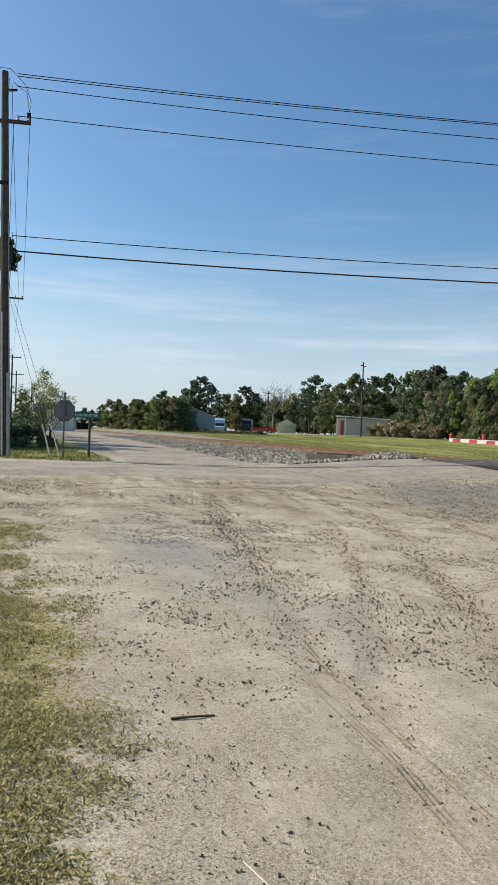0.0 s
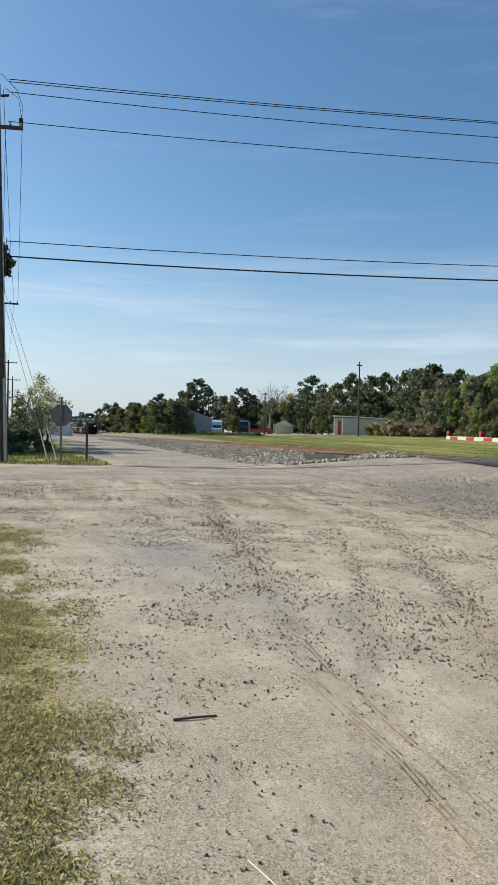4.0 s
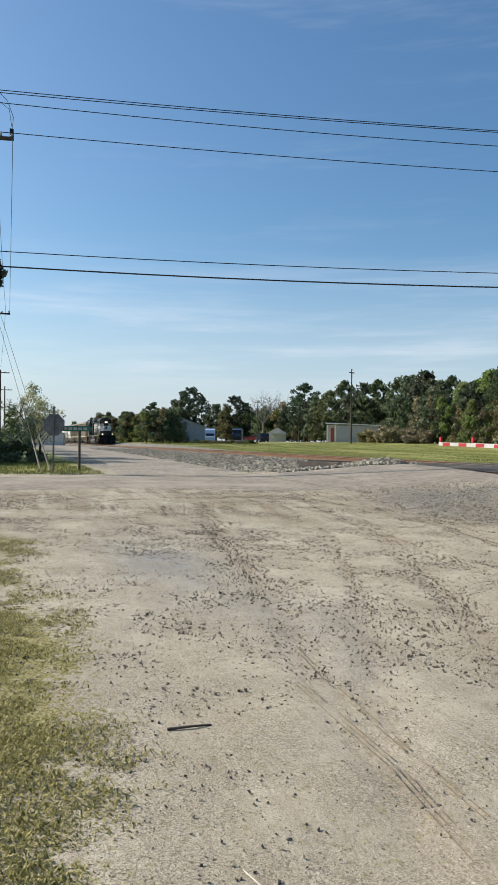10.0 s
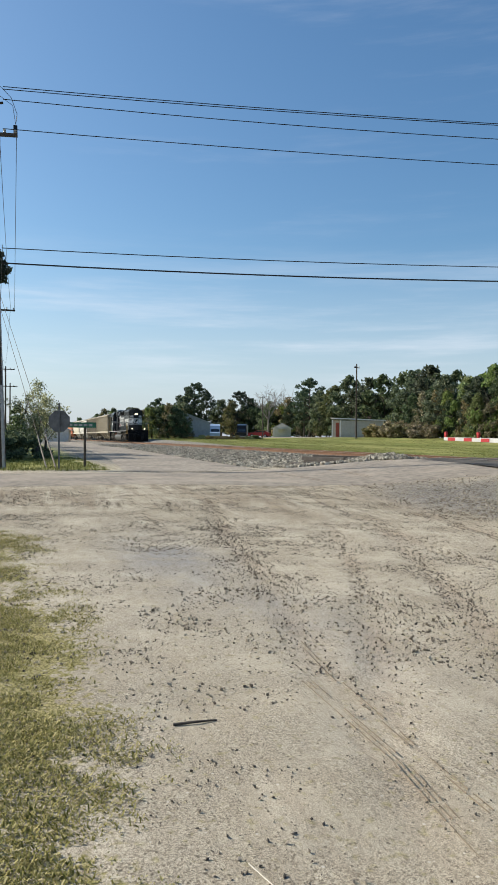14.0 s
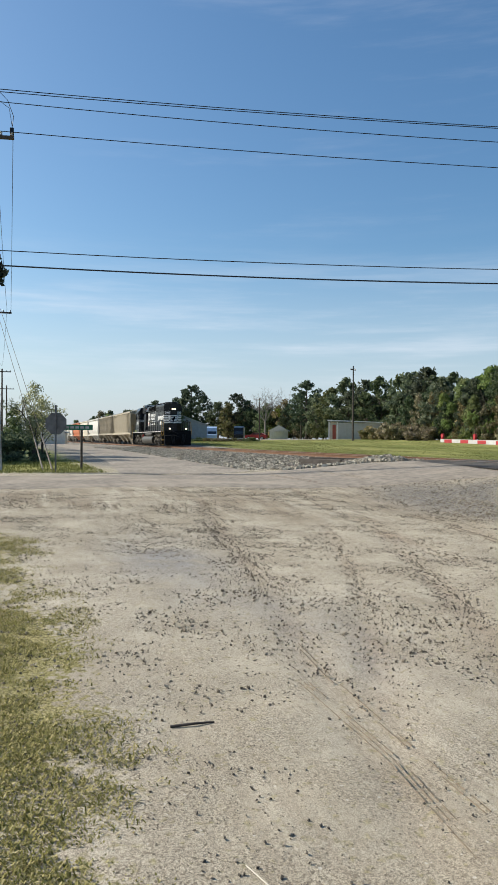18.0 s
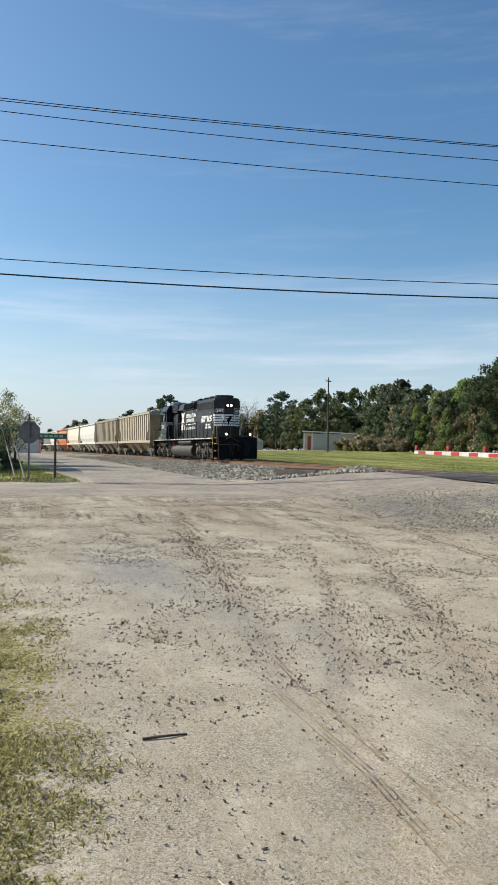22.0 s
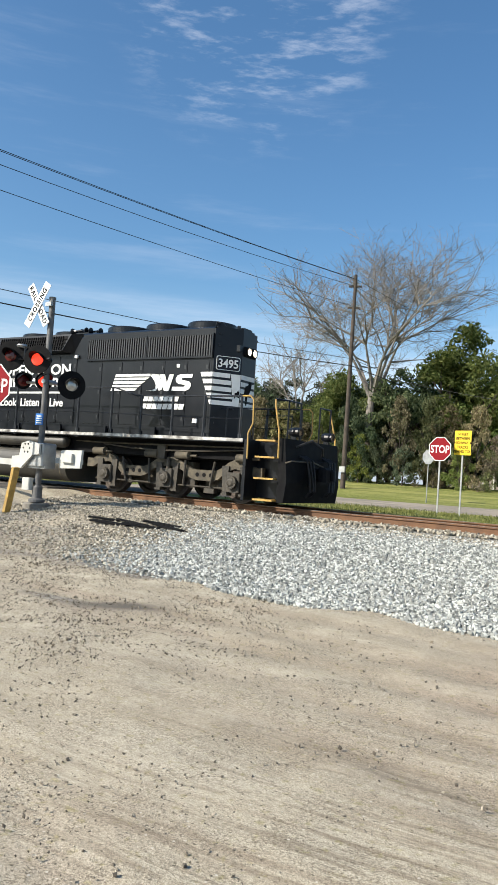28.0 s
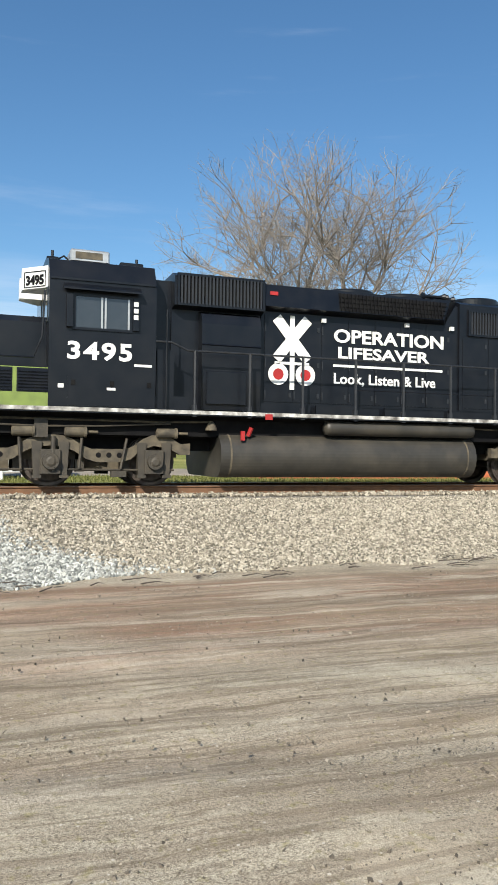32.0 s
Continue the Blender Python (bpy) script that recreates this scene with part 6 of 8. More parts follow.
st = thing("street_sign", "green street name sign on a dark post", "street sign", pose(-31.9, 2.95, gz(-31.9, 2.95), 0, 0, 82))
part("post", M().rod((0, 0, -0.2), (0, 0, 1.62), 0.05, n=10), POLEW, st)
part("blade", M().box(-0.95, 0.45, -0.012, 0.012, 1.62, 1.84), SIGNGREEN, st)
b = M()
for k in range(6):
    b.box(-0.85 + k * 0.2, -0.70 + k * 0.2, -0.017, -0.012, 1.68, 1.78)
part("name_bars", b, GALV, st, "row of white bars")

# ---- poles and wires ----
WOODG = mat("grey_weathered_wood", (0.24, 0.21, 0.18), 0.9, 0.0, (0.16, 0.14, 0.12), 4)
def pole(x, y, h, r, label, arms=(), name="utility_pole"):
    z0 = gz(x, y)
    ob = thing(name, label, "utility pole", pose(x, y, z0))
    part("pole", M().rod((0, 0, -0.5), (0, 0, h), r, r * 0.62, 14), POLEW, ob)
    for z, half, yaw in arms:
        c, s = math.cos(radians(yaw)), math.sin(radians(yaw))
        ca = part("crossarm", M().add([(a * half * c - b * 0.06 * s, a * half * s + b * 0.06 * c, z + k * 0.06) for a in (-1, 1) for b in (-1, 1) for k in (-1, 1)], [(0, 1, 3, 2), (4, 6, 7, 5), (0, 4, 5, 1), (2, 3, 7, 6), (0, 2, 6, 4), (1, 5, 7, 3)]), POLEW, ob)
        for u in (-0.92, -0.5, 0.5, 0.92):
            part("insulator", M().lathe([(0.03, 0.06), (0.06, 0.1), (0.04, 0.14), (0.06, 0.18), (0.03, 0.22)], (u * half * c, u * half * s, z), "z", 8), GALV, ca)
    return ob


big = pole(-30.6, -0.33, 14.6, 0.20, "tall dark wooden utility pole with crossarm and cables", ((12.75, 0.95, 86),))
big.matrix_world = pose(-30.6, -0.33, gz(-30.6, -0.33), 1.7, 0, 0)
part("conduit", M().rod((0.22, 0.1, 0), (0.2, 0.1, 3.2), 0.05).rod((0.18, 0.16, 0), (0.17, 0.14, 9.0), 0.02).rod((0.22, -0.1, 0.0), (0.2, -0.1, 5.5), 0.035), GALV, big)
part("cutout", M().box(-0.06, 0.06, 0.80, 0.95, 12.8, 13.15, 0.01), BLACK, big)
part("spool_insulator", M().rod((0.1, 0.1, 10.4), (0.1, -0.25, 10.4), 0.07), BLACK, big)
part("pole_top_pin", M().rod((0.05, 0.15, 13.9), (0.05, 0.45, 13.95), 0.05), BLACK, big)
part("jumper_wire", M().pipe([(0, -0.5, 14.7), (0, 0.2, 14.75), (0, 0.75, 14.2), (0, 0.95, 13.6), (0, 0.85, 12.9)], 0.012).pipe([(0, 0.3, 14.25), (0, 0.8, 13.9), (0, 0.9, 13.1)], 0.01), WIREM, big)
far_w = pole(-22.3, 47.5, 14.75, 0.18, "tall weathered utility pole beyond the highway", ((13.95, 0.45, 20), (12.45, 0.4, 20)))
part("meter_box", M().box(-0.2, 0.2, -0.3, -0.16, 1.1, 1.5), ALU, far_w)
pole(-62, -0.9, 11.4, 0.16, "dark utility pole with a crossarm beside the lane", ((10.8, 1.25, 90),))
pole(-110, -0.6, 10.6, 0.15, "distant utility pole with a crossarm", ((10.2, 1.2, 90),))
pole(-135, 0.0, 10.0, 0.15, "distant utility pole with a crossarm", ((9.4, 1.2, 90),))
pole(-101, 48.2, 10.9, 0.14, "slim utility pole with a short crossarm on the grass", ((10.35, 0.65, -60),))
pole(-142.2, 47.6, 8.3, 0.13, "distant utility pole beside the highway", ((7.9, 0.7, -60),))
pole(3.3, 41.0, 7.3, 0.12, "thin grey pole with a guy wire beside the highway")
pole(-0.63, 70.2, 6.2, 0.13, "wooden utility pole behind the signal cabinet")
pole(10.6, 79.6, 6.6, 0.13, "wooden utility pole behind the outbuilding")
pole(16, 95, 8.0, 0.14, "distant utility pole behind the house")


def wire(a, b, sag, r, label, n=18):
    ob = thing("overhead_cable", label, "overhead cable", pose(0, 0, 0), group="overhead cables")
    pts = []
    for k in range(n + 1):
        t = k / n
        pts.append((a[0] + (b[0] - a[0]) * t, a[1] + (b[1] - a[1]) * t, a[2] + (b[2] - a[2]) * t - 4 * sag * t * (1 - t)))
    part("cable", M().pipe(pts, r, 5), WIREM, ob)
    return ob


for za, zb, sag, r, dx in ((14.93, 15.54, 0.47, 0.016, 0.0), (14.82, 15.48, 0.47, 0.016, 0.1), (14.46, 15.07, 0.62, 0.016, -0.1), (13.33, 13.61, 0.44, 0.016, 0.0), (8.78, 10.0, 0.53, 0.018, 0.0), (8.20, 9.5, 0.59, 0.030, 0.1)):
    wire((-30.6 + dx * 0.3, -0.3, za), (-22.3 + dx, 47.5, zb), sag, r, "thin black power cable spanning over the road" if r < 0.02 else "thick black telephone cable spanning over the road")
    wire((-22.3 + dx, 47.5, zb), (-14 + dx, 110, zb), 1.0, r, "black cable running on beyond the highway")
for k, (za, zb) in enumerate(((14.7, 11.2), (14.5, 11.2), (13.0, 9.8), (8.9, 7.0))):
    wire((-30.6, -0.6 + 0.1 * k, za), (-62, -0.9 + (0.9 if k == 1 else -0.9 if k == 0 else 0), zb + 0.5), 0.6, 0.012, "black cable along the lane's poles")
    wire((-62, -0.9 + (0.9 if k == 1 else -0.9 if k == 0 else 0), zb + 0.5), (-110, -0.6, zb + 0.4), 0.8, 0.012, "black cable along the lane's poles")
wire((-30.6, 0.20, 13.25), (-62, 0.30, 11.4), 0.35, 0.012, "black cable along the lane's poles")
for (x, y, z), (u, v, w), t in (((-62, -0.9, 11.0), (-31.0, 1.75, 0.4), 0), ((-62, -0.9, 10.4), (-31.2, 1.4, 0.4), 0)):
    gw = thing("guy_wire", "steel guy wire with a guard pipe at its foot", "guy wire", pose(0, 0, 0))
    part("strand", M().rod((x + 14, y, z), (u, v, w), 0.012, n=5), UNDER, gw)
    d = (Vector((x + 14, y, z)) - Vector((u, v, w))).normalized()
    part("guard", M().rod((u, v, w - 0.1), tuple(Vector((u, v, w)) + d * 2.4), 0.035, n=6), WOODG, gw)
wire((-0.63, 70.2, 7.6), (10.6, 79.6, 7.8), 0.2, 0.014, "thin cable beside the highway")
wire((10.6, 79.6, 7.8), (70, 90, 8.0), 0.3, 0.014, "thin cable behind the house")
wire((-22.3, 47.5, 9.3), (3.0, 41.0, 5.2), 0.7, 0.012, "thin cable along the highway")

# ---- buildings ----
METAL_W = mat("white_corrugated_metal", (0.52, 0.50, 0.45), 0.6, 0.0, (0.44, 0.42, 0.38), 2, dirt=(0.35, 0.30, 0.24), dirt_amount=0.4)
METAL_G = mat("grey_metal_siding", (0.38, 0.41, 0.43), 0.6, 0.1, (0.32, 0.35, 0.37), 2, dirt=(0.3, 0.27, 0.23), dirt_amount=0.3)
SIDING = mat("white_clapboard", (0.72, 0.70, 0.65), 0.7, 0.0, (0.64, 0.62, 0.57), 3, dirt=(0.4, 0.36, 0.3), dirt_amount=0.35)
ROOFB = mat("brown_shingles", (0.17, 0.115, 0.08), 0.9, 0.0, (0.12, 0.08, 0.058), 5, bump=0.4)
RUSTY = mat("orange_container_paint", (0.43, 0.13, 0.055), 0.6, 0.0, (0.36, 0.11, 0.05), 2, dirt=(0.22, 0.09, 0.05), dirt_scale=1.5, dirt_amount=0.5)
BRICKR = mat("dull_red_door_paint", (0.38, 0.08, 0.05), 0.7)


def shed():
    a, b = Vector((-123.0, 54.4)), Vector((-119.2, 62.2))
    d = (b - a).normalized()
    ob = thing("metal_shed", "small pale metal shed with a flat roof and red door", "shed", pose(a.x, a.y, gz(a.x, a.y) - 0.05, 0, 0, math.degrees(math.atan2(d.y, d.x))))
    part("wall", M().box(1.2, 8.7, 0, 4.5, -0.2, 3.0), METAL_W, ob)
    part("roof", M().add([(-0.6, -0.35, 3.35), (9.0, -0.35, 2.95), (9.0, 5.0, 2.95), (-0.6, 5.0, 3.35), (-0.6, -0.35, 3.5), (9.0, -0.35, 3.10), (9.0, 5.0, 3.10), (-0.6, 5.0, 3.5)], [(3, 2, 1, 0), (4, 5, 6, 7), (0, 1, 5, 4), (1, 2, 6, 5), (2, 3, 7, 6), (3, 0, 4, 7)]), SIGNWHITE, ob)
    part("door", M().box(0.3, 0.9, 0.1, 0.25, 0, 2.6), BRICKR, ob)
    for x in (-0.4, 1.05):
        part("porch_post", M().box(x, x + 0.18, 0, 0.18, -0.1, 3.1), SIGNWHITE, ob)
    part("back_wall", M().box(-0.4, 1.2, 1.5, 4.5, -0.2, 3.1), METAL_W, ob)
    r = M()
    for k in range(24):
        r.box(1.4 + k * 0.31, 1.46 + k * 0.31, -0.03, 0, 0, 2.95)
    part("siding_rib", r, METAL_W, ob)


def gable(x, y, w, l, h, rise, yaw, wall, roof, name, label):
    ob = thing(name, label, name.replace("_", " "), pose(x, y, gz(x, y), 0, 0, yaw))
    part("wall", M().prism([(-w / 2, -0.3), (w / 2, -0.3), (w / 2, h), (0, h + rise), (-w / 2, h)], 0, l, "x"), wall, ob)
    for s in (-1, 1):
        n = Vector((s * rise, w / 2)).normalized() * 0.12
        part("roof", M().prism([(s * (w / 2 + 0.4), h - rise * 0.8 / w), (0, h + rise), (n.x * 0, h + rise + 0.14), (s * (w / 2 + 0.4), h - rise * 0.8 / w + 0.14)], -0.3, l + 0.3, "x"), roof, ob)
    return ob


shed()
gb = gable(-162, 36.5, 12, 18, 3.2, 2.2, 175, METAL_G, METAL_G, "warehouse", "grey metal warehouse with a shallow gable")
wh = gable(-163, 59.2, 4.2, 5, 2.0, 1.1, 160, SIDING, METAL_G, "house", "small white house under far trees")
part("porch", M().box(-1.6, -0.3, -1.3, 1.3, 1.8, 1.95).box(-1.6, -1.48, -1.25, -1.1, 0, 1.85).box(-1.6, -1.48, 1.1, 1.25, 0, 1.85), SIDING, wh)
lh = gable(-146, 8.0, 5, 6, 2.2, 0.7, 172, SIDING, METAL_G, "storehouse", "white storehouse half hidden behind brush")


def ranch_house():
    ob = thing("ranch_house", "long white clapboard house with a brown roof and porch", "house", pose(11.3, 65.5, gz(12, 65.5), 0, 0, -10))
    part("wall", M().box(0, 22, 0, 8, -0.2, 2.75), SIDING, ob)
    part("roof", M().prism([(-0.6, 2.65), (8.6, 2.65), (4.0, 4.1)], -0.6, 22.6, "x"), ROOFB, ob)
    part("fascia", M().box(-0.6, 22.6, -0.66, -0.60, 2.55, 2.75), SIDING, ob)
    c = M()
    for k in range(11):
        c.box(0, 22, -0.02, 0, 0.15 + k * 0.23, 0.17 + k * 0.23)
    part("clapboard", c, WOODG, ob)
    part("porch_roof", M().box(3.0, 7.2, -2.0, 0, 2.35, 2.5), ROOFB, ob)
    for x in (3.1, 7.0):
        part("porch_post", M().box(x, x + 0.14, -1.95, -1.8, 0, 2.4), WOODG, ob)
    part("door", M().box(4.8, 5.5, -0.03, 0.02, 0.1, 2.1), BLACK2, ob)
    for x in (8.2, 13.0, 17.5):
        w = part("window", M().box(x, x + 1.0, -0.03, 0.02, 1.2, 2.2), GLASS, ob)
        part("window_frame", M().box(x - 0.06, x + 1.06, -0.05, -0.03, 1.14, 1.2).box(x - 0.06, x + 1.06, -0.05, -0.03, 2.2, 2.26).box(x - 0.06, x, -0.05, -0.03, 1.2, 2.2).box(x + 1.0, x + 1.06, -0.05, -0.03, 1.2, 2.2), SIDING, w)
    part("roof_vent", M().rod((5.0, 2.0, 3.2), (5.0, 2.0, 3.75), 0.12).rod((11.0, 2.0, 3.2), (11.0, 2.0, 3.75), 0.12), GALV, ob)
    ju = random.Random(5)
    for k in range(14):
        x, y, w, h = 3.2 + ju.random() * 3.8, -1.7 + ju.random() * 1.3, 0.2 + 0.4 * ju.random(), 0.3 + 0.7 * ju.random()
        jb = thing("yard_clutter", "dark bins and boxes heaped on the porch", "clutter", pose(11.3 + x, 65.2 + y - 0.16 * x, gz(8.5 + x, 65.5 + y)), group="porch clutter")
        part("box", M().box(-w / 2, w / 2, -w / 2, w / 2, 0, h, 0.03), (BLACK2, WOODG, METAL_G)[k % 3], jb)


ranch_house()
ts = thing("white_outbuilding", "low white clapboard outbuilding with a flat roof", "outbuilding", pose(6.8, 57.8, gz(6.8, 57.8), 0, 0, -5) @ Matrix.Diagonal((1.13, 1.1, 1.33, 1)))
part("wall", M().box(0, 5.2, 0, 3.2, -0.3, 1.95), SIDING, ts)
c = M()
for k in range(9):
    c.box(-0.01, 5.2, -0.03, 0, 0.1 + k * 0.21, 0.13 + k * 0.21)
part("clapboard", c, WOODG, ts)
part("roof", M().box(-0.15, 5.35, -0.15, 3.3, 1.95, 2.05), METAL_W, ts)
fr = thing("carport", "white pipe carport frame with no roof", "carport", pose(2.9, 60.0, gz(2.9, 60.0)))
for x in (0, 1.3, 2.6, 3.9):
    part("post", M().rod((x, 0, -0.2), (x, 0, 2.1), 0.05).rod((x, 3, -0.2), (x, 3, 2.1), 0.05), SIGNWHITE, fr)
part("beam", M().rod((0, 0, 2.1), (3.9, 0, 2.1), 0.05).rod((0, 3, 2.1), (3.9, 3, 2.1), 0.05).rod((0, 0, 1.2), (3.9, 0, 1.2), 0.04).rod((0, 0, 2.1), (0, 3, 2.1), 0.05).rod((3.9, 0, 2.1), (3.9, 3, 2.1), 0.05), SIGNWHITE, fr)
mh = thing("mobile_home", "long cream mobile home behind bare trees", "mobile home", pose(-21.5, 87.8, gz(-18, 88), 0, 0, -2))
part("body", M().box(0, 15, 0, 4, 0.2, 3.0), METAL_W, mh)
part("roof", M().box(-0.2, 15.2, -0.2, 4.2, 3.0, 3.12), METAL_G, mh)
for x in (2.4, 6.6, 9.4):
    part("shutter_door", M().box(x, x + 0.9, -0.05, 0.02, 0.5, 2.4), BLACK2, mh)
dh = thing("porch_house", "dim house with white porch posts under trees", "house", pose(-29.0, 92.0, gz(-29, 92), 0, 0, 0))
part("wall", M().box(0, 7.5, 0, 6, -0.2, 2.6), WOODG, dh)
part("roof", M().prism([(-1.6, 2.5), (6.5, 2.5), (2.6, 4.0)], -0.4, 7.9, "x"), ROOFB, dh)
for x in (4.4, 5.6, 7.0):
    part("porch_post", M().box(x, x + 0.16, -1.45, -1.3, -0.2, 2.5), SIDING, dh)

wl2 = thing("long_workshop", "long grey metal workshop with a pale roof", "workshop", pose(-6.3, 80.0, gz(-6, 80), 0, 0, 2))
part("wall", M().box(0, 16, 0, 8, -0.3, 2.7), METAL_G, wl2)
part("roof", M().prism([(-0.4, 2.7), (8.4, 2.7), (8.4, 3.0), (4.0, 3.5), (-0.4, 3.0)], -0.3, 16.3), METAL_W, wl2)
for k in range(8):
    part("wall_post", M().box(0.05 + k * 2.1, 0.17 + k * 2.1, -0.05, 0, -0.2, 2.7), WOODG, wl2)

cont = thing("shipping_container", "rusty orange corrugated shipping container on grass", "shipping container", pose(10.2, 26.4, gz(11, 27) - 0.02, 0, 0, 2))
part("frame", M().box(0, 12.19, 0, 0.10, 0, 0.16).box(0, 12.19, 2.34, 2.44, 0, 0.16).box(0, 12.19, 0, 0.08, 2.50, 2.59).box(0, 12.19, 2.36, 2.44, 2.50, 2.59).box(0, 0.12, 0, 0.12, 0, 2.59).box(0, 0.12, 2.32, 2.44, 0, 2.59).box(12.07, 12.19, 0, 0.12, 0, 2.59).box(12.07, 12.19, 2.32, 2.44, 0, 2.59).box(0, 0.1, 0, 2.44, 2.47, 2.59).box(0, 0.1, 0, 2.44, 0, 0.16), RUSTY, cont)
part("floor_and_roof", M().box(0.05, 12.1, 0.05, 2.4, 0.1, 0.2).box(0.05, 12.1, 0.05, 2.4, 2.5, 2.57), RUSTY, cont)
for nm, y0, sgn in (("side_wall", 0.06, -1), ("side_wall", 2.38, 1)):
    pr = []
    for k in range(43):
        x = 0.12 + k * 0.278
        pr += [(x, y0), (x + 0.07, y0), (x + 0.14, y0 - sgn * 0.036), (x + 0.21, y0 - sgn * 0.036)]
    pr = pr + [(12.07, y0), (12.07, y0 - sgn * 0.05), (0.12, y0 - sgn * 0.05)]
    part(nm, M().prism(pr, 0.16, 2.50, "z"), RUSTY, cont)
part("end_wall", M().box(0.03, 0.07, 0.12, 2.32, 0.16, 2.47), RUSTY, cont)
r = M()
for k in range(8):
    r.box(0.0, 0.03, 0.25 + k * 0.27, 0.38 + k * 0.27, 0.2, 2.45)
part("end_rib", r, RUSTY, cont)
b = M()
for k in range(6):
    b.box(1.05, 1.27, -0.012, 0.02, 2.02 - k * 0.26, 2.22 - k * 0.26)
part("owner_mark", b, WHITE, cont, "column of pale bars")

CABW = mat("white_cabinet_paint", (0.60, 0.63, 0.65), 0.5, 0.0, (0.54, 0.57, 0.59), 2, dirt=(0.35, 0.34, 0.31), dirt_amount=0.3)
bung = thing("signal_cabinet", "white steel trackside signal cabinet", "signal cabinet", pose(-0.02, 26.9, gz(0, 26.9) + 0.1, 0, 0, -4))
part("body", M().box(0, 1.95, 0, 1.8, 0.12, 2.42, 0.02), CABW, bung)
part("door", M().box(0.52, 1.40, -0.025, 0.0, 0.25, 2.25, 0.005), CABW, bung)
for x, z in ((0.72, 0.42), (0.98, 0.42), (0.72, 0.62), (0.98, 0.62)):
    part("vent", M().box(x, x + 0.16, -0.035, -0.025, z, z + 0.12), GALV, bung)
part("wall_lamp", M().box(0.14, 0.30, -0.16, 0, 2.05, 2.17), GALV, bung)
part("roof", M().box(-0.06, 2.01, -0.08, 1.86, 2.42, 2.48), CABW, bung)
part("foot", M().box(0.0, 0.2, 0.05, 1.7, -0.4, 0.12).box(1.75, 1.95, 0.05, 1.7, -0.4, 0.12), CONC, bung)
part("handle", M().box(0.58, 0.62, -0.08, -0.02, 1.2, 1.42), GALV, bung)
vp = new("vent_pipe", M().rod((1.06, 25.2, 0.3), (1.06, 25.2, 1.85), 0.055, n=12).rod((1.06, 25.2, 1.85), (1.06, 25.2, 1.93), 0.07, n=12).mesh("vent_pipe", SIGNWHITE))
tagged(vp, "white plastic marker pipe beside the cabinet", "marker pipe")

# ---- vehicles ----
CARW = mat("white_car_paint", (0.72, 0.72, 0.70), 0.25, 0.0, (0.68, 0.68, 0.66), 2)
CARD = mat("dark_blue_car_paint", (0.02, 0.025, 0.04), 0.25, 0.0, (0.018, 0.022, 0.035), 2)
CARR = mat("red_car_paint", (0.40, 0.03, 0.03), 0.3, 0.0, (0.36, 0.03, 0.03), 2)
TRUCKB = mat("pale_blue_truck_paint", (0.36, 0.46, 0.60), 0.3, 0.0, (0.30, 0.40, 0.55), 2)
TYRE = mat("tyre_rubber", (0.02, 0.02, 0.02), 0.9)


def motor_car(name, label, paint, m, suv=False, cat="car"):
    ob = thing(name, label, cat, m)
    h = 1.72 if suv else 1.42
    prof = [(-2.25, 0.35), (-2.28, 0.75), (-2.15, 0.98), (-1.1, 1.02), (-0.45, h), (1.25 if not suv else 2.05, h), (1.95 if not suv else 2.22, 1.05), (2.28, 1.0), (2.3, 0.4), (2.2, 0.3), (-2.1, 0.3)]
    part("body", M().prism(prof, -0.86, 0.86, "y"), paint, ob)
    for s in (-1, 1):
        part("side_window", M().prism([(-0.95, 1.05), (-0.42, h - 0.08), (1.15 if not suv else 1.95, h - 0.08), (1.7 if not suv else 2.05, 1.07)], min(s * 0.86, s * 0.875), max(s * 0.86, s * 0.875), "y"), GLASS, ob)
    part("windscreen", M().add([(-1.09, -0.75, 1.04), (-1.09, 0.75, 1.04), (-0.48, 0.68, h - 0.02), (-0.48, -0.68, h - 0.02), (-1.11, -0.75, 1.06), (-1.11, 0.75, 1.06), (-0.5, 0.68, h), (-0.5, -0.68, h)], [(0, 1, 2, 3), (7, 6, 5, 4), (0, 4, 5, 1), (1, 5, 6, 2), (2, 6, 7, 3), (3, 7, 4, 0)]), GLASS, ob)
    for x in (-1.45, 1.4):
        for s in (-1, 1):
            w = part("wheel", M().lathe([(0.2, -0.1), (0.33, -0.09), (0.34, 0), (0.33, 0.09), (0.2, 0.1)], (x, s * 0.80, 0.34), "y", 18), TYRE, ob)
            part("rim", M().lathe([(0.2, -0.01), (0.2, 0.01)], (x, s * 0.91, 0.34), "y", 12), ALU, w)
    for y in (-0.62, 0.62):
        part("tail_light", M().box(2.24, 2.32, y - 0.15, y + 0.15, 0.8, 0.95), REDM, ob)
        part("headlight", M().box(-2.31, -2.22, y - 0.18, y + 0.18, 0.68, 0.82), CLEARL, ob)
    return ob


motor_car("parked_sedan", "white sedan parked beside the highway's far verge", CARW, pose(-13.2, 90.0, gz(-13.2, 90), 0, 0, 4))
motor_car("parked_pickup", "dark blue pickup parked on a gravel drive", CARD, pose(-4.8, 62.0, gz(-4.8, 62), 0, 0, 158), True)
motor_car("carport_car", "white car parked under the carport frame", CARW, pose(4.6, 61.4, gz(4.6, 61.4), 0, 0, 5))
motor_car("parked_red_car", "red car parked far off by a truck", CARR, pose(-150, 49.5, gz(-150, 49.5), 0, 0, 60))
SUV = motor_car("dark_suv", "dark suv driving along the highway", CARD, pose(-105, 46.5, gz(-105, 46.5)), True, "suv")
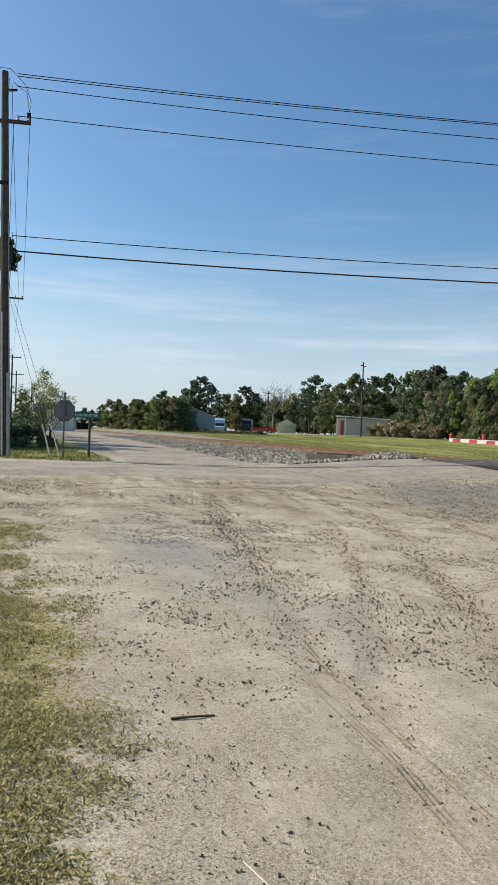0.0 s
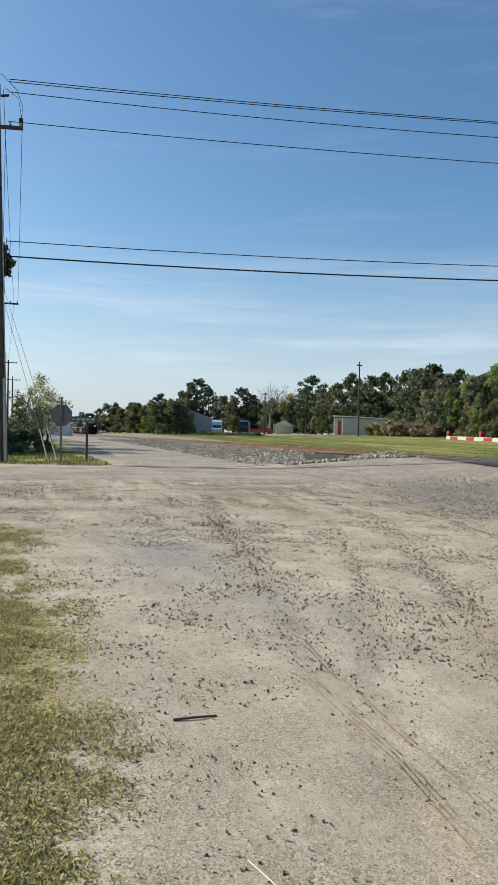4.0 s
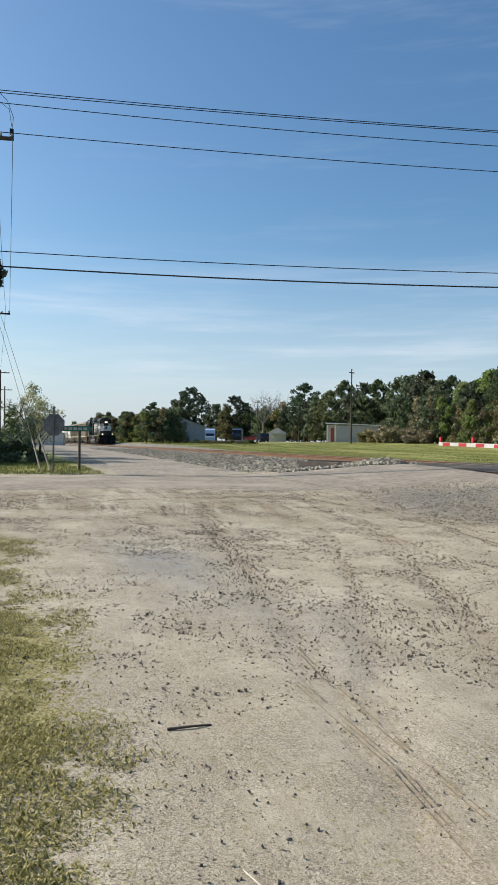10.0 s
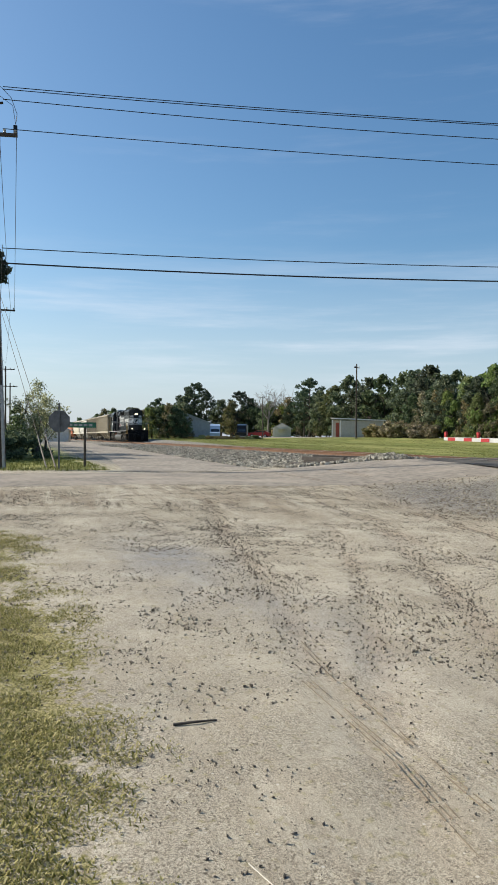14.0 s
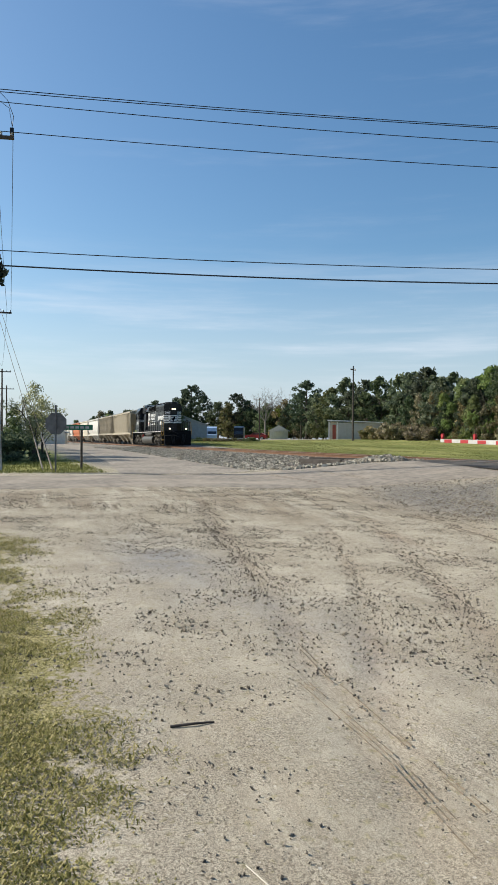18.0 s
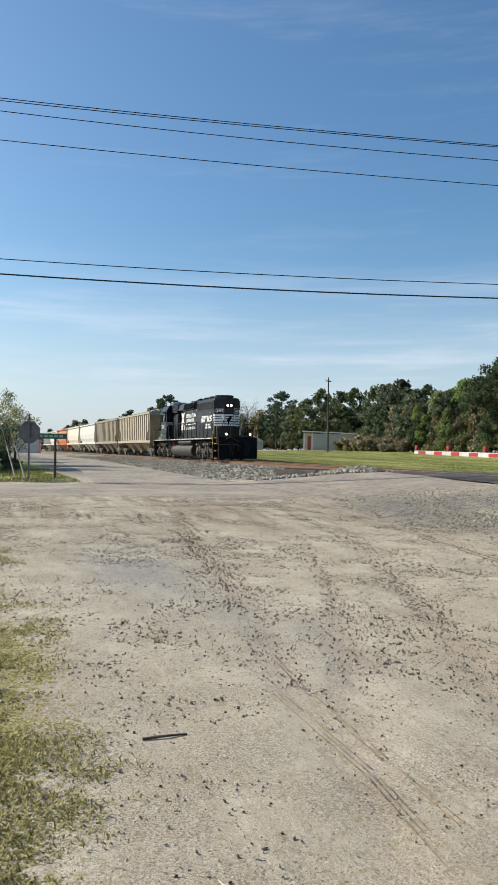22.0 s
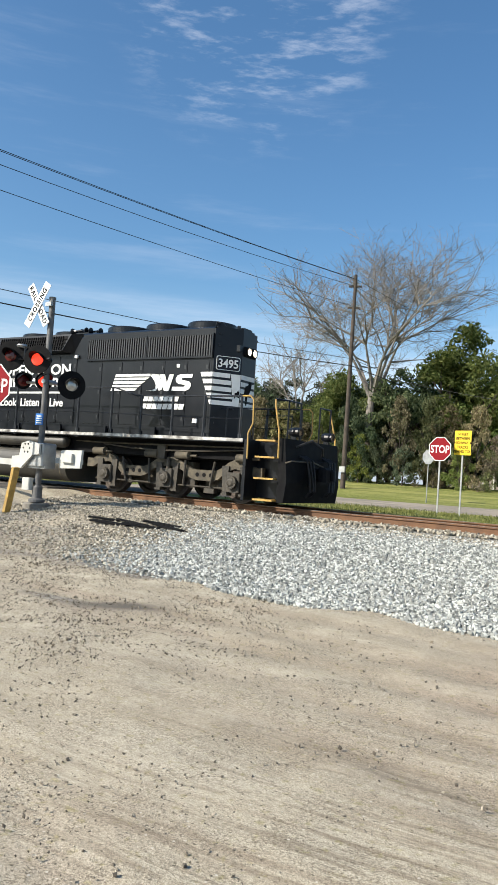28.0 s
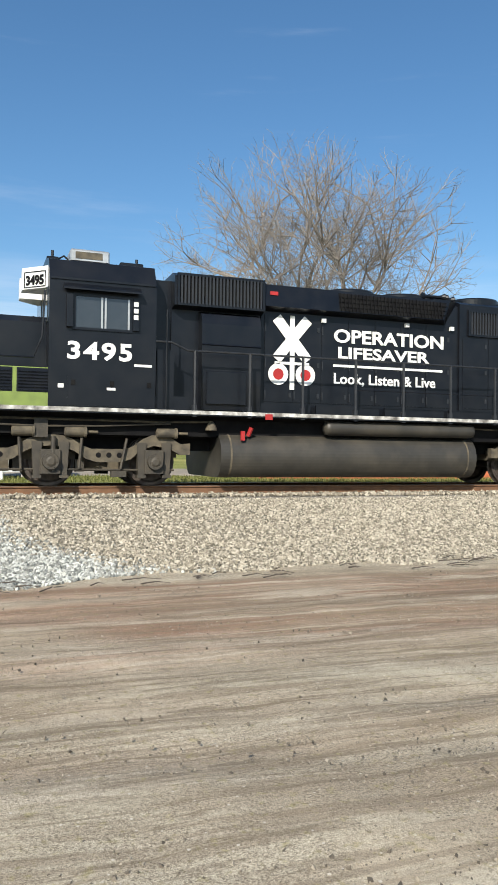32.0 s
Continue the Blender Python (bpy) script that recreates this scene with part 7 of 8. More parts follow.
for t, x, y, a in ((0.0, -110.0, 72.0, 60), (3.6, -110.0, 71.0, 60), (4.6, -110.0, 62.0, 80), (5.5, -112.8, 51.4, 20), (6.5, -118.5, 51.0, -5), (7.5, -124.5, 50.0, -2), (8.5, -131.6, 48.8, -5), (9.5, -139.0, 48.5, -3), (10.5, -148.0, 49.9, -8), (12.0, -163.5, 53.0, -12), (14.0, -195.0, 57.5, -10), (20.0, -300.0, 64.0, -5), (32.0, -520.0, 72.0, -3)):
    SUV_ROWS.append((t, (x, y, gz(x, y) + 0.03, 0, 0, a)))


def semi(name, label, paint, m, box):
    ob = thing(name, label, "truck", m)
    part("cab", M().prism([(0.0, 0.6), (0.0, 1.6), (0.9, 1.75), (1.25, 2.6), (1.7, 3.5), (3.9, 3.9), (4.0, 0.6)], -1.2, 1.2, "y"), paint, ob)
    part("windscreen", M().prism([(0.93, 1.85), (1.22, 2.58), (1.26, 2.56), (0.97, 1.83)], -1.05, 1.05, "y"), GLASS, ob)
    for s in (-1, 1):
        part("side_window", M().box(1.5, 2.2, min(s * 1.2, s * 1.21), max(s * 1.2, s * 1.21), 1.9, 2.6), GLASS, ob)
        part("exhaust", M().rod((4.2, s * 1.0, 0.8), (4.2, s * 1.0, 3.9), 0.08), GALV, ob)
    part("bumper", M().box(-0.15, 0.1, -1.2, 1.2, 0.35, 0.75), GALV, ob)
    part("chassis", M().box(0.3, 7.2, -0.45, 0.45, 0.6, 0.9), BLACK2, ob)
    for x in (0.9, 5.4, 6.6):
        for s in (-1, 1):
            part("wheel", M().lathe([(0.25, -0.14), (0.5, -0.13), (0.5, 0.13), (0.25, 0.14)], (x, s * 1.0, 0.5), "y", 18), TYRE, ob)
    if box:
        part("cargo_box", M().box(4.6, 9.6, -1.25, 1.25, 1.1, 3.7, 0.04), GATEW, ob)
        part("rear_wheels", M().lathe([(0.25, -0.14), (0.5, -0.13), (0.5, 0.13), (0.25, 0.14)], (8.6, -1.0, 0.5), "y", 16).lathe([(0.25, -0.14), (0.5, -0.13), (0.5, 0.13), (0.25, 0.14)], (8.6, 1.0, 0.5), "y", 16), TYRE, ob)
    return ob


semi("semi_truck", "blue and white semi truck tractor parked by the warehouse", TRUCKB, pose(-143.0, 38.1, gz(-145, 39), 0, 0, 165) @ Matrix.Diagonal((0.8, 0.8, 0.74, 1)), False)
semi("box_truck", "dark cab truck with a white cargo box", BLACK, pose(-135.5, 41.2, gz(-138, 42), 0, 0, 160) @ Matrix.Diagonal((0.72, 0.72, 0.72, 1)), True)


# ---- trees and brush ----
# oak tones shifted towards blue: distance haze put into the leaf colour
LEAF_A = island("oak_foliage", (0.038, 0.062, 0.030), (0.20, 0.24, 0.125), (0.10, 0.138, 0.068), 0.75, 0.42, vary=0.38)
LEAF_B = island("spring_foliage", (0.080, 0.125, 0.030), (0.29, 0.34, 0.11), (0.165, 0.215, 0.062), 0.75, 0.5, vary=0.38)
LEAF_P = island("pine_needles", (0.036, 0.060, 0.036), (0.125, 0.165, 0.095), (0.068, 0.102, 0.058), 0.8, 0.3, vary=0.38)
LEAF_Y = island("budding_foliage", (0.20, 0.22, 0.09), (0.52, 0.52, 0.30), (0.34, 0.36, 0.16), 0.8, 0.6, vary=0.15)
LEAF_D = island("dry_brush", (0.13, 0.105, 0.060), (0.40, 0.33, 0.195), (0.19, 0.185, 0.080), 0.9, 0.35, vary=0.38)
BARK = mat("grey_bark", (0.27, 0.245, 0.215), 0.95, 0.0, (0.17, 0.15, 0.13), 6, bump=0.5, bump_scale=18)
BARKD = mat("dark_bark", (0.075, 0.060, 0.048), 0.95, 0.0, (0.045, 0.037, 0.03), 6, bump=0.5, bump_scale=18)


def leaves(centres, radii, count, size, rng, flat=0.7):
    """Small leaf sprays scattered through clumps; every spray is a bent pair of triangles."""
    w = np.asarray(radii) ** 2
    which = rng.choice(len(centres), count, p=w / w.sum())
    d = rng.normal(size=(count, 3))
    d /= np.linalg.norm(d, axis=1)[:, None]
    r = rng.rand(count) ** 0.45
    p = np.asarray(centres)[which] + d * (np.asarray(radii)[which] * r)[:, None] * [1, 1, flat]
    a = rng.normal(size=(count, 3)) + d * 0.4
    a /= np.linalg.norm(a, axis=1)[:, None]
    b = np.cross(a, rng.normal(size=(count, 3)))
    b /= np.linalg.norm(b, axis=1)[:, None]
    s = size * (0.55 + 0.9 * rng.rand(count))[:, None]
    n = np.cross(a, b)
    v = np.stack([p - a * s, p + b * s * 0.45 + n * s * 0.15, p + a * s, p - b * s * 0.45 + n * s * 0.15], 1).reshape(-1, 3)
    i = np.arange(count)[:, None] * 4
    return v, i + np.array([[0, 1, 2, 3]])


def limb(ms, p, d, length, r, depth, rng, spread, tips, bare, kids=3):
    """A bending branch with children; ends are kept as tips."""
    q, segs = p, 3
    for k in range(segs):
        d = (d + Vector((rng.uniform(-1, 1), rng.uniform(-1, 1), rng.uniform(-0.3, 0.6))) * 0.16).normalized()
        e = q + d * (length / segs)
        ms.rod(q, e, r * (1 - 0.22 * k), r * (1 - 0.22 * (k + 1)), 6 if r > 0.06 else (4 if r > 0.02 else 3), False)
        q = e
        if depth > 0 and k >= 1 and rng.random() < 0.8:
            side = Vector((rng.uniform(-1, 1), rng.uniform(-1, 1), rng.uniform(-0.2, 0.8))).normalized()
            limb(ms, q, (d * 0.75 + side * spread).normalized(), length * rng.uniform(0.5, 0.72), r * 0.48, depth - 1, rng, spread, tips, bare, kids)
    if depth == 0:
        tips.append(q)
        return
    for k in range(kids):
        side = Vector((rng.uniform(-1, 1), rng.uniform(-1, 1), rng.uniform(-0.35, 0.7))).normalized()
        limb(ms, q, (d * 0.85 + side * spread).normalized(), length * rng.uniform(0.6, 0.82), r * 0.55, depth - 1, rng, spread, tips, bare, kids)


def broad_tree(seed, h, leafmat, label, count=5200, spray=0.30, wide=0.36, low=False, name="tree"):
    """Forked trunk and clumped crown; a low one is leafy down to the ground."""
    rng, nr = random.Random(seed), np.random.RandomState(seed)
    ob = thing(name, label, name.replace("_", " "), pose(0, 0, -500))
    ms, tips = M(), []
    ms.rod((0, 0, -0.4), (0.1, 0, h * 0.26), h * 0.024, h * 0.017, 8, False)
    for k in range(5):
        a = 2 * math.pi * k / 5 + rng.uniform(-0.4, 0.4)
        limb(ms, Vector((0.1, 0, h * (0.2 + 0.04 * k))), Vector((math.cos(a) * 0.75, math.sin(a) * 0.75, 0.9)).normalized(), h * rng.uniform(0.20, 0.30), h * 0.010, 1, rng, 0.75, tips, False, 2)
    part("trunk", ms, BARKD, ob)
    cs = [] if low else [tuple(t) for t in tips]
    for k in range(46 if low else 30):
        a, u = rng.uniform(0, 2 * math.pi), rng.random()
        z = h * ((0.04 + 0.88 * u) if low else (0.28 + 0.64 * u))
        rr = h * wide * math.sin(math.pi * min(1, (0.36 if low else 0.22) + (0.60 if low else 0.74) * u)) * rng.uniform(0.3, 1.0)
        cs.append((rr * math.cos(a), rr * math.sin(a), z))
    rs = [h * rng.uniform(0.045, 0.115) for c in cs]
    v, f = leaves(cs, rs, count, spray * h / 11, nr, 0.8)
    v[:, 2] = np.maximum(v[:, 2], 0.0)
    part("crown", bulk("crown", v, f, leafmat), None, ob)
    return ob


def pine_tree(seed, h, label, count=2600, spray=0.26, base=0.30, reach=1.0):
    """Bare lower trunk, dense ragged top of needle clumps."""
    rng, nr = random.Random(seed), np.random.RandomState(seed)
    ob = thing("pine_tree", label, "pine tree", pose(0, 0, -500))
    ms, cs, rs = M(), [], []
    ms.rod((0, 0, -0.4), (0, 0, h * 0.97), h * 0.017, h * 0.005, 7, False)
    for k in range(30):
        u = k / 29
        z = h * (base + (0.96 - base) * u)
        a = k * 2.4 + rng.uniform(-0.5, 0.5)
        L = h * reach * (0.27 * math.sin(math.pi * (0.25 + 0.70 * u)) + 0.02) * rng.uniform(0.55, 1.1)
        e = (L * math.cos(a), L * math.sin(a), z + L * 0.22)
        ms.rod((0, 0, z), e, h * 0.0045, h * 0.002, 4, False)
        cs += [e, (e[0] * 0.58, e[1] * 0.58, z + L * 0.12)]
        rs += [h * (0.3 + 0.7 * reach) * 0.062 * rng.uniform(0.7, 1.25), h * (0.3 + 0.7 * reach) * 0.055 * rng.uniform(0.7, 1.2)]
    part("trunk", ms, BARKD, ob)
    v, f = leaves(cs, rs, count, spray * h / 12, nr, 0.65)
    part("crown", bulk("crown", v, f, LEAF_P), None, ob)
    return ob


def bush(seed, leafmat, label, count=2600, name="bush"):
    rng, nr = random.Random(seed), np.random.RandomState(seed)
    ob = thing(name, label, "bush", pose(0, 0, -500))
    ms, cs, rs = M(), [], []
    for k in range(11):
        a, r = rng.uniform(0, 2 * math.pi), rng.random() ** 0.6
        z = rng.uniform(0.15, 0.92) * (1 - 0.35 * r)
        c = (r * math.cos(a), r * math.sin(a), z)
        cs.append(c)
        rs.append(rng.uniform(0.2, 0.42))
        ms.rod((c[0] * 0.25, c[1] * 0.25, -0.1), c, 0.022, 0.008, 4, False)
    part("stems", ms, BARKD, ob)
    v, f = leaves(cs, rs, count, 0.085, nr)
    v[:, 2] = np.maximum(v[:, 2], 0.0)
    part("foliage", bulk("foliage", v, f, leafmat), None, ob)
    return ob


def bare_tree(seed, h, label, m, lean=(0, 0), limbs=7, depth=5, fork=0.22, wide=1.0):
    """A leafless crown: each main limb is a part of its own, down to lacy twigs."""
    rng = random.Random(seed)
    ob = thing("bare_tree", label, "bare tree", m)
    top = Vector((lean[0] * 0.2 * h, lean[1] * 0.2 * h, h * fork))
    part("trunk", M().rod((0, 0, -0.3), top * 0.5, h * 0.022, h * 0.019, 10, False).rod(top * 0.5, top + Vector((0, 0, h * 0.02)), h * 0.019, h * 0.016, 10, False), BARK, ob)

    def grow(ms, p, d, length, r, left):
        q = p
        for k in range(3):
            d = (d + Vector((rng.uniform(-1, 1), rng.uniform(-1, 1), rng.uniform(-0.35, 0.75))) * 0.20).normalized()
            e = q + d * (length / 3)
            ms.rod(q, e, r * (1 - 0.2 * k), r * (0.8 - 0.2 * k), 6 if r > 0.07 else (4 if r > 0.02 else 3), False)
            q = e
            if left > 0 and (k > 0 or left < 3) and rng.random() < 0.85:
                side = Vector((rng.uniform(-1, 1), rng.uniform(-1, 1), rng.uniform(-0.5, 0.6))).normalized()
                grow(ms, q, (d * 0.55 + side * 0.75).normalized(), length * rng.uniform(0.45, 0.68), max(0.005, r * 0.42), left - 1)
        if left == 0:
            for k in range(4):
                side = Vector((rng.uniform(-1, 1), rng.uniform(-1, 1), rng.uniform(-0.4, 0.7))).normalized()
                ms.rod(p + (q - p) * (0.3 + 0.23 * k), p + (q - p) * (0.3 + 0.23 * k) + (d * 0.5 + side * 0.8) * h * 0.024, 0.008, 0.004, 3, False)
        if left > 0:
            for k in range(3 if left > 2 else 2):
                side = Vector((rng.uniform(-1, 1), rng.uniform(-1, 1), rng.uniform(-0.5, 0.6))).normalized()
                grow(ms, q, (d * 0.8 + side * 0.65).normalized(), length * rng.uniform(0.62, 0.80), max(0.005, r * 0.55), left - 1)

    for k in range(limbs):
        a = 2 * math.pi * (k + rng.uniform(-0.3, 0.3)) / limbs
        up = (3.0, 0.8, 1.6, 0.7, 1.2, 2.1, 0.75, 1.1)[k % 8]
        ms = M()
        grow(ms, top, Vector((math.cos(a) * wide + lean[0], math.sin(a) * wide + lean[1], up)).normalized(), h * rng.uniform(0.25, 0.31), h * 0.0105, depth - 1)
        me = bulk("branch", ms.v, [f for f in ms.f if len(f) == 4], BARK)
        part("branch", me, None, ob)
    return ob


def put(ob, x, y, s=1.0, sz=None, yaw=None, rng=random.Random(8)):
    a = rng.uniform(0, 360) if yaw is None else yaw
    c = copy_thing(ob, pose(x, y, gz(x, y) - 0.03, 0, 0, a) @ Matrix.Diagonal((s, s, sz or s, 1)))
    return c


EDGE = "in the wood's edge"
oaks = [broad_tree(21, 11, LEAF_A, "dark green broad tree " + EDGE, 9000, 0.17), broad_tree(22, 11, LEAF_A, "dark green spreading tree " + EDGE, 9000, 0.17, 0.42), broad_tree(23, 11, LEAF_B, "fresh green spring tree " + EDGE, 9000, 0.16), broad_tree(24, 11, LEAF_B, "bright green slender tree " + EDGE, 8000, 0.16, 0.27)]
far_oaks = [broad_tree(25, 11, LEAF_A, "dark green tree of the far wood", 2300, 0.34, 0.42), broad_tree(26, 11, LEAF_A, "dark green tree leafy to the ground", 2300, 0.34, 0.36, True), broad_tree(27, 11, LEAF_B, "fresh green tree leafy to the ground", 2300, 0.34, 0.38, True), broad_tree(28, 11, LEAF_D, "brown budding tree of the far wood", 2000, 0.32, 0.36, True)]
pines = [pine_tree(31, 12, "dark pine standing above the wood"), pine_tree(32, 12, "dark ragged pine above the wood"), pine_tree(33, 12, "tall slim pine with a small high crown", 1300, 0.20, 0.82, 0.20)]
thickets = [broad_tree(51, 6, LEAF_A, "dense dark green thicket by the verge", 5600, 0.20, 0.42, True, "thicket"), broad_tree(52, 6, LEAF_B, "fresh green thicket by the verge", 5200, 0.20, 0.42, True, "thicket"), broad_tree(53, 6, LEAF_D, "brown vine-hung thicket by the verge", 5200, 0.19, 0.42, True, "thicket")]
shrubs = [bush(41, LEAF_A, "dense green bush at the wood's edge", 1800), bush(42, LEAF_B, "fresh green bush at the wood's edge", 1800), bush(43, LEAF_D, "dry brown brush on the grass", 1800), bush(44, LEAF_A, "low dark green bush beside the lane", 2600)]
budding = broad_tree(29, 11, LEAF_Y, "thin pale green budding tree beside the lane", 3000, 0.15, 0.22)
KINDS = far_oaks + pines[:2] + oaks + [budding]


def plant(rows):
    for x, y, h, kind in rows:
        put(KINDS[kind], x, y, h / (12 if kind in (4, 5) else 11))


# far wood to the west, tree by tree along its skyline
plant(((-229, 19.6, 6.2, 0), (-229, 24.5, 7.4, 1), (-196.7, 36.7, 10.4, 4), (-214, 49.2, 14.2, 4), (-209.4, 49.8, 15.4, 5), (-205.7, 52.2, 12.2, 4), (-208.9, 46.9, 12.0, 0), (-197.7, 54.4, 10.4, 0), (-192.2, 55.7, 9.6, 3), (-196.2, 59.5, 12.4, 5), (-195.4, 62.1, 10.8, 0), (-180.2, 62.3, 9.4, 1), (-174.7, 64.9, 10.0, 3), (-164.5, 66.8, 9.8, 1), (-159.1, 63.1, 10.6, 4), (-153.7, 62.2, 13.0, 5), (-148.2, 62.4, 10.2, 1), (-142.8, 63.3, 11.0, 2), (-137.4, 64.4, 12.8, 1)))
plant(((-131.8, 65.5, 11.8, 0), (-126.5, 66.1, 12.2, 1), (-120.9, 67.1, 12.2, 1), (-115.4, 65.9, 12.0, 0), (-111.0, 66.2, 12.4, 0), (-107.5, 65.6, 10.8, 1), (-103.6, 64.6, 9.2, 3), (-100.9, 65.3, 10.8, 1), (-97.2, 64.5, 9.6, 2), (-92.0, 63.4, 9.6, 2), (-89.3, 63.8, 9.0, 2), (-85.9, 62.4, 9.6, 1), (-81, 61, 10.0, 2), (-78, 62, 11.4, 4)))
fill = random.Random(77)
# low leafy mass under that skyline and behind it
for k in range(30):
    u = k / 29
    put(far_oaks[fill.choice((1, 2, 3, 3, 1))], -186 + 26 * u + fill.uniform(-1.5, 1.5), 22.5 + 12.5 * u + fill.uniform(-1.2, 1.2), fill.uniform(5.6, 7.6) / 11)
for k in range(52):
    u = k / 51
    x = -204 + 124 * u + fill.uniform(-1.2, 1.2)
    put(far_oaks[fill.choice((1, 2, 1, 3, 1))], x, 64.5 + 4.5 * math.sin(math.pi * u) - (6 * (1 - u) ** 3) + fill.uniform(-1, 2), fill.uniform(5.8, 8.6) / 11)
for k in range(34):
    u = k / 33
    put(far_oaks[fill.choice((0, 1, 0, 3))], -240 + 150 * u + fill.uniform(-2, 2), 60 + 18 * math.sin(math.pi * u) - 22 * (1 - u) ** 2 + fill.uniform(-3, 3), fill.uniform(7.0, 9.4) / 11)
for k in range(16):
    put(far_oaks[fill.choice((0, 1, 3))], -236 + fill.uniform(-6, 6), -4 + k * 2.6, fill.uniform(4.4, 6.0) / 11)
# the wood's edge along the highway
plant(((-94, 58.5, 9.4, 1), (-89.4, 59, 8.0, 2), (-86, 58.5, 8.6, 1), (-81.5, 58, 10.0, 2), (-77, 58.5, 10.8, 6), (-73, 57.5, 12.6, 6), (-69.5, 58, 11.4, 7), (-64, 58, 10.2, 8), (-58, 58.5, 10.0, 6), (-53, 58, 10.0, 7), (-49.5, 57.5, 10.6, 8), (-46.4, 58, 11.2, 6), (-43.2, 57.5, 10.4, 7), (-40.6, 57.5, 12.8, 8), (-36.5, 58, 9.4, 6), (-33, 58, 9.2, 7), (-28, 58, 9.6, 8), (-23.5, 58.5, 10.2, 7), (-20.3, 58.5, 10.4, 6), (-17.0, 57.6, 13.2, 9), (-14.4, 59.5, 10.4, 8), (-12.6, 61.5, 10.6, 6)))
for k in range(26):
    x = -84 + k * 2.8 + fill.uniform(-1, 1)
    put(far_oaks[fill.choice((0, 1, 1, 3))], x, 66 + fill.uniform(-1, 3), fill.uniform(7.4, 9.6) / 11)
for k in range(44):
    x = -100 + k * 2.02 + fill.uniform(-0.6, 0.6)
    put(thickets[fill.choice((0, 2, 2, 1, 2))] if x > -72 else far_oaks[fill.choice((1, 2, 3))], x, 57.4 - 0.045 * (x + 100) + fill.uniform(-0.8, 0.8), fill.uniform(0.62, 1.0) * (1 if x > -72 else 0.55), fill.uniform(0.75, 1.18) * (1 if x > -72 else 0.55))
for k in range(26):
    x = -66 + k * 2.1 + fill.uniform(-0.6, 0.6)
    put(thickets[fill.choice((0, 2, 1))], x, 53.4 + fill.uniform(-0.5, 0.6), fill.uniform(0.45, 0.62), fill.uniform(0.45, 0.70))
for x, y, s, sz in ((-107.5, 56.0, 2.8, 2.2), (-104, 56.2, 3.4, 3.0), (-110.5, 55.0, 2.0, 1.3), (-100, 55.6, 3.6, 3.4), (-96, 55.2, 3.2, 3.0), (-92.5, 55.0, 3.0, 2.6)):
    put(shrubs[2], x, y, s, sz)
for k in range(18):
    put(shrubs[fill.choice((2, 2, 0))], -160 + k * 2.2 + fill.uniform(-1, 1), 30.5 + k * 0.55 + fill.uniform(-1, 1), fill.uniform(0.8, 1.4), fill.uniform(0.6, 1.0))
# brush and trees by the lane, west of the road
for x, y, s, sz in ((-42, 0.4, 1.5, 1.5), (-44, -1.2, 1.8, 1.9), (-39.5, -1.6, 1.5, 1.4), (-47, 0.6, 1.5, 1.6), (-38, -3.2, 1.7, 1.8), (-50, -2.6, 2.2, 2.3)):
    put(shrubs[3], x, y, s, sz)
plant(((-45.2, 1.5, 4.6, 10), (-46.4, 2.0, 3.8, 10), (-78, -9, 13, 4), (-92, -6, 9, 0), (-120, 1, 6, 1), (-150, 5, 6.4, 1), (-140, -3, 8, 1), (-185, 8, 6.4, 3), (-200, 12, 7.0, 0)))
put(pines[2], -75, -1.55, 18.9 / 12)
# unseen trees, added for the shade they cast across the lane
plant(((-50, -8.5, 11.0, 0), (-57, -7.5, 12.0, 4), (-66, -9, 12.0, 0), (-46, -10, 10.0, 1), (-84, -10, 12, 1)))
# trees behind the house, east of the crossing
plant(((-8.3, 93, 9.6, 3), (-10.5, 96, 8.4, 2), (-5.3, 101, 9.8, 1), (-7, 103, 8.6, 1), (-2.6, 110, 9.6, 4), (0.1, 120, 9.6, 5), (-12.5, 100, 8.4, 3), (-16, 104, 9, 0), (-20, 100, 9.0, 1), (-24, 100, 9, 1), (-28, 98, 9.6, 1), (-33, 96, 10, 0), (11.0, 104.6, 8.0, 1), (13.4, 105, 8.6, 4), (18.2, 103.7, 9.8, 1), (20.0, 106, 8.4, 1), (25.3, 86.7, 11.0, 7), (28.5, 86, 10.0, 6), (33, 84, 10.0, 8), (40, 84, 10, 1), (47, 82, 9, 2), (54, 84, 10, 1)))
plant(((-26.5, 60.5, 9.4, 6), (-31, 61, 9.4, 7), (-37, 61, 9.8, 6), (-10.6, 62.5, 8.2, 8)))
# trees that half hide the warehouse
plant(((-149.4, 28.4, 6.6, 1), (-149.1, 30.0, 7.2, 3), (-148.8, 31.4, 6.8, 1), (-148.4, 32.7, 6.0, 1), (-150.5, 27.0, 6.4, 2)))
for k in range(9):
    put(thickets[k % 2 + 1], 20 + k * 2.3, 45.5 + fill.uniform(-1, 1.5), fill.uniform(0.5, 0.7), fill.uniform(0.55, 0.8))
for ob in oaks + far_oaks + pines + thickets + shrubs + [budding]:
    for o in (*ob.children_recursive, ob):
        bpy.data.objects.remove(o)
bare_tree(61, 18.0, "large leafless tree with spreading grey limbs", pose(-25.0, 56.5, gz(-25, 56.5)), (0.14, 0), 7, 5, 0.36, 0.46)
bare_tree(66, 12.0, "leafless tree hung with dry twigs", pose(-31.2, 57.0, gz(-31.5, 57)), (-0.05, 0), 6, 4, 0.36, 0.6)
bare_tree(62, 19.6, "large leafless grey tree beyond the highway", pose(18.8, 40.5, gz(18.8, 40.5)), (-0.05, 0), 8, 5, 0.2, 0.92)
bare_tree(63, 10.6, "leafless tree beside the mobile home", pose(-11.4, 69.3, gz(-11.4, 69.3)), (0.1, 0), 6, 4)
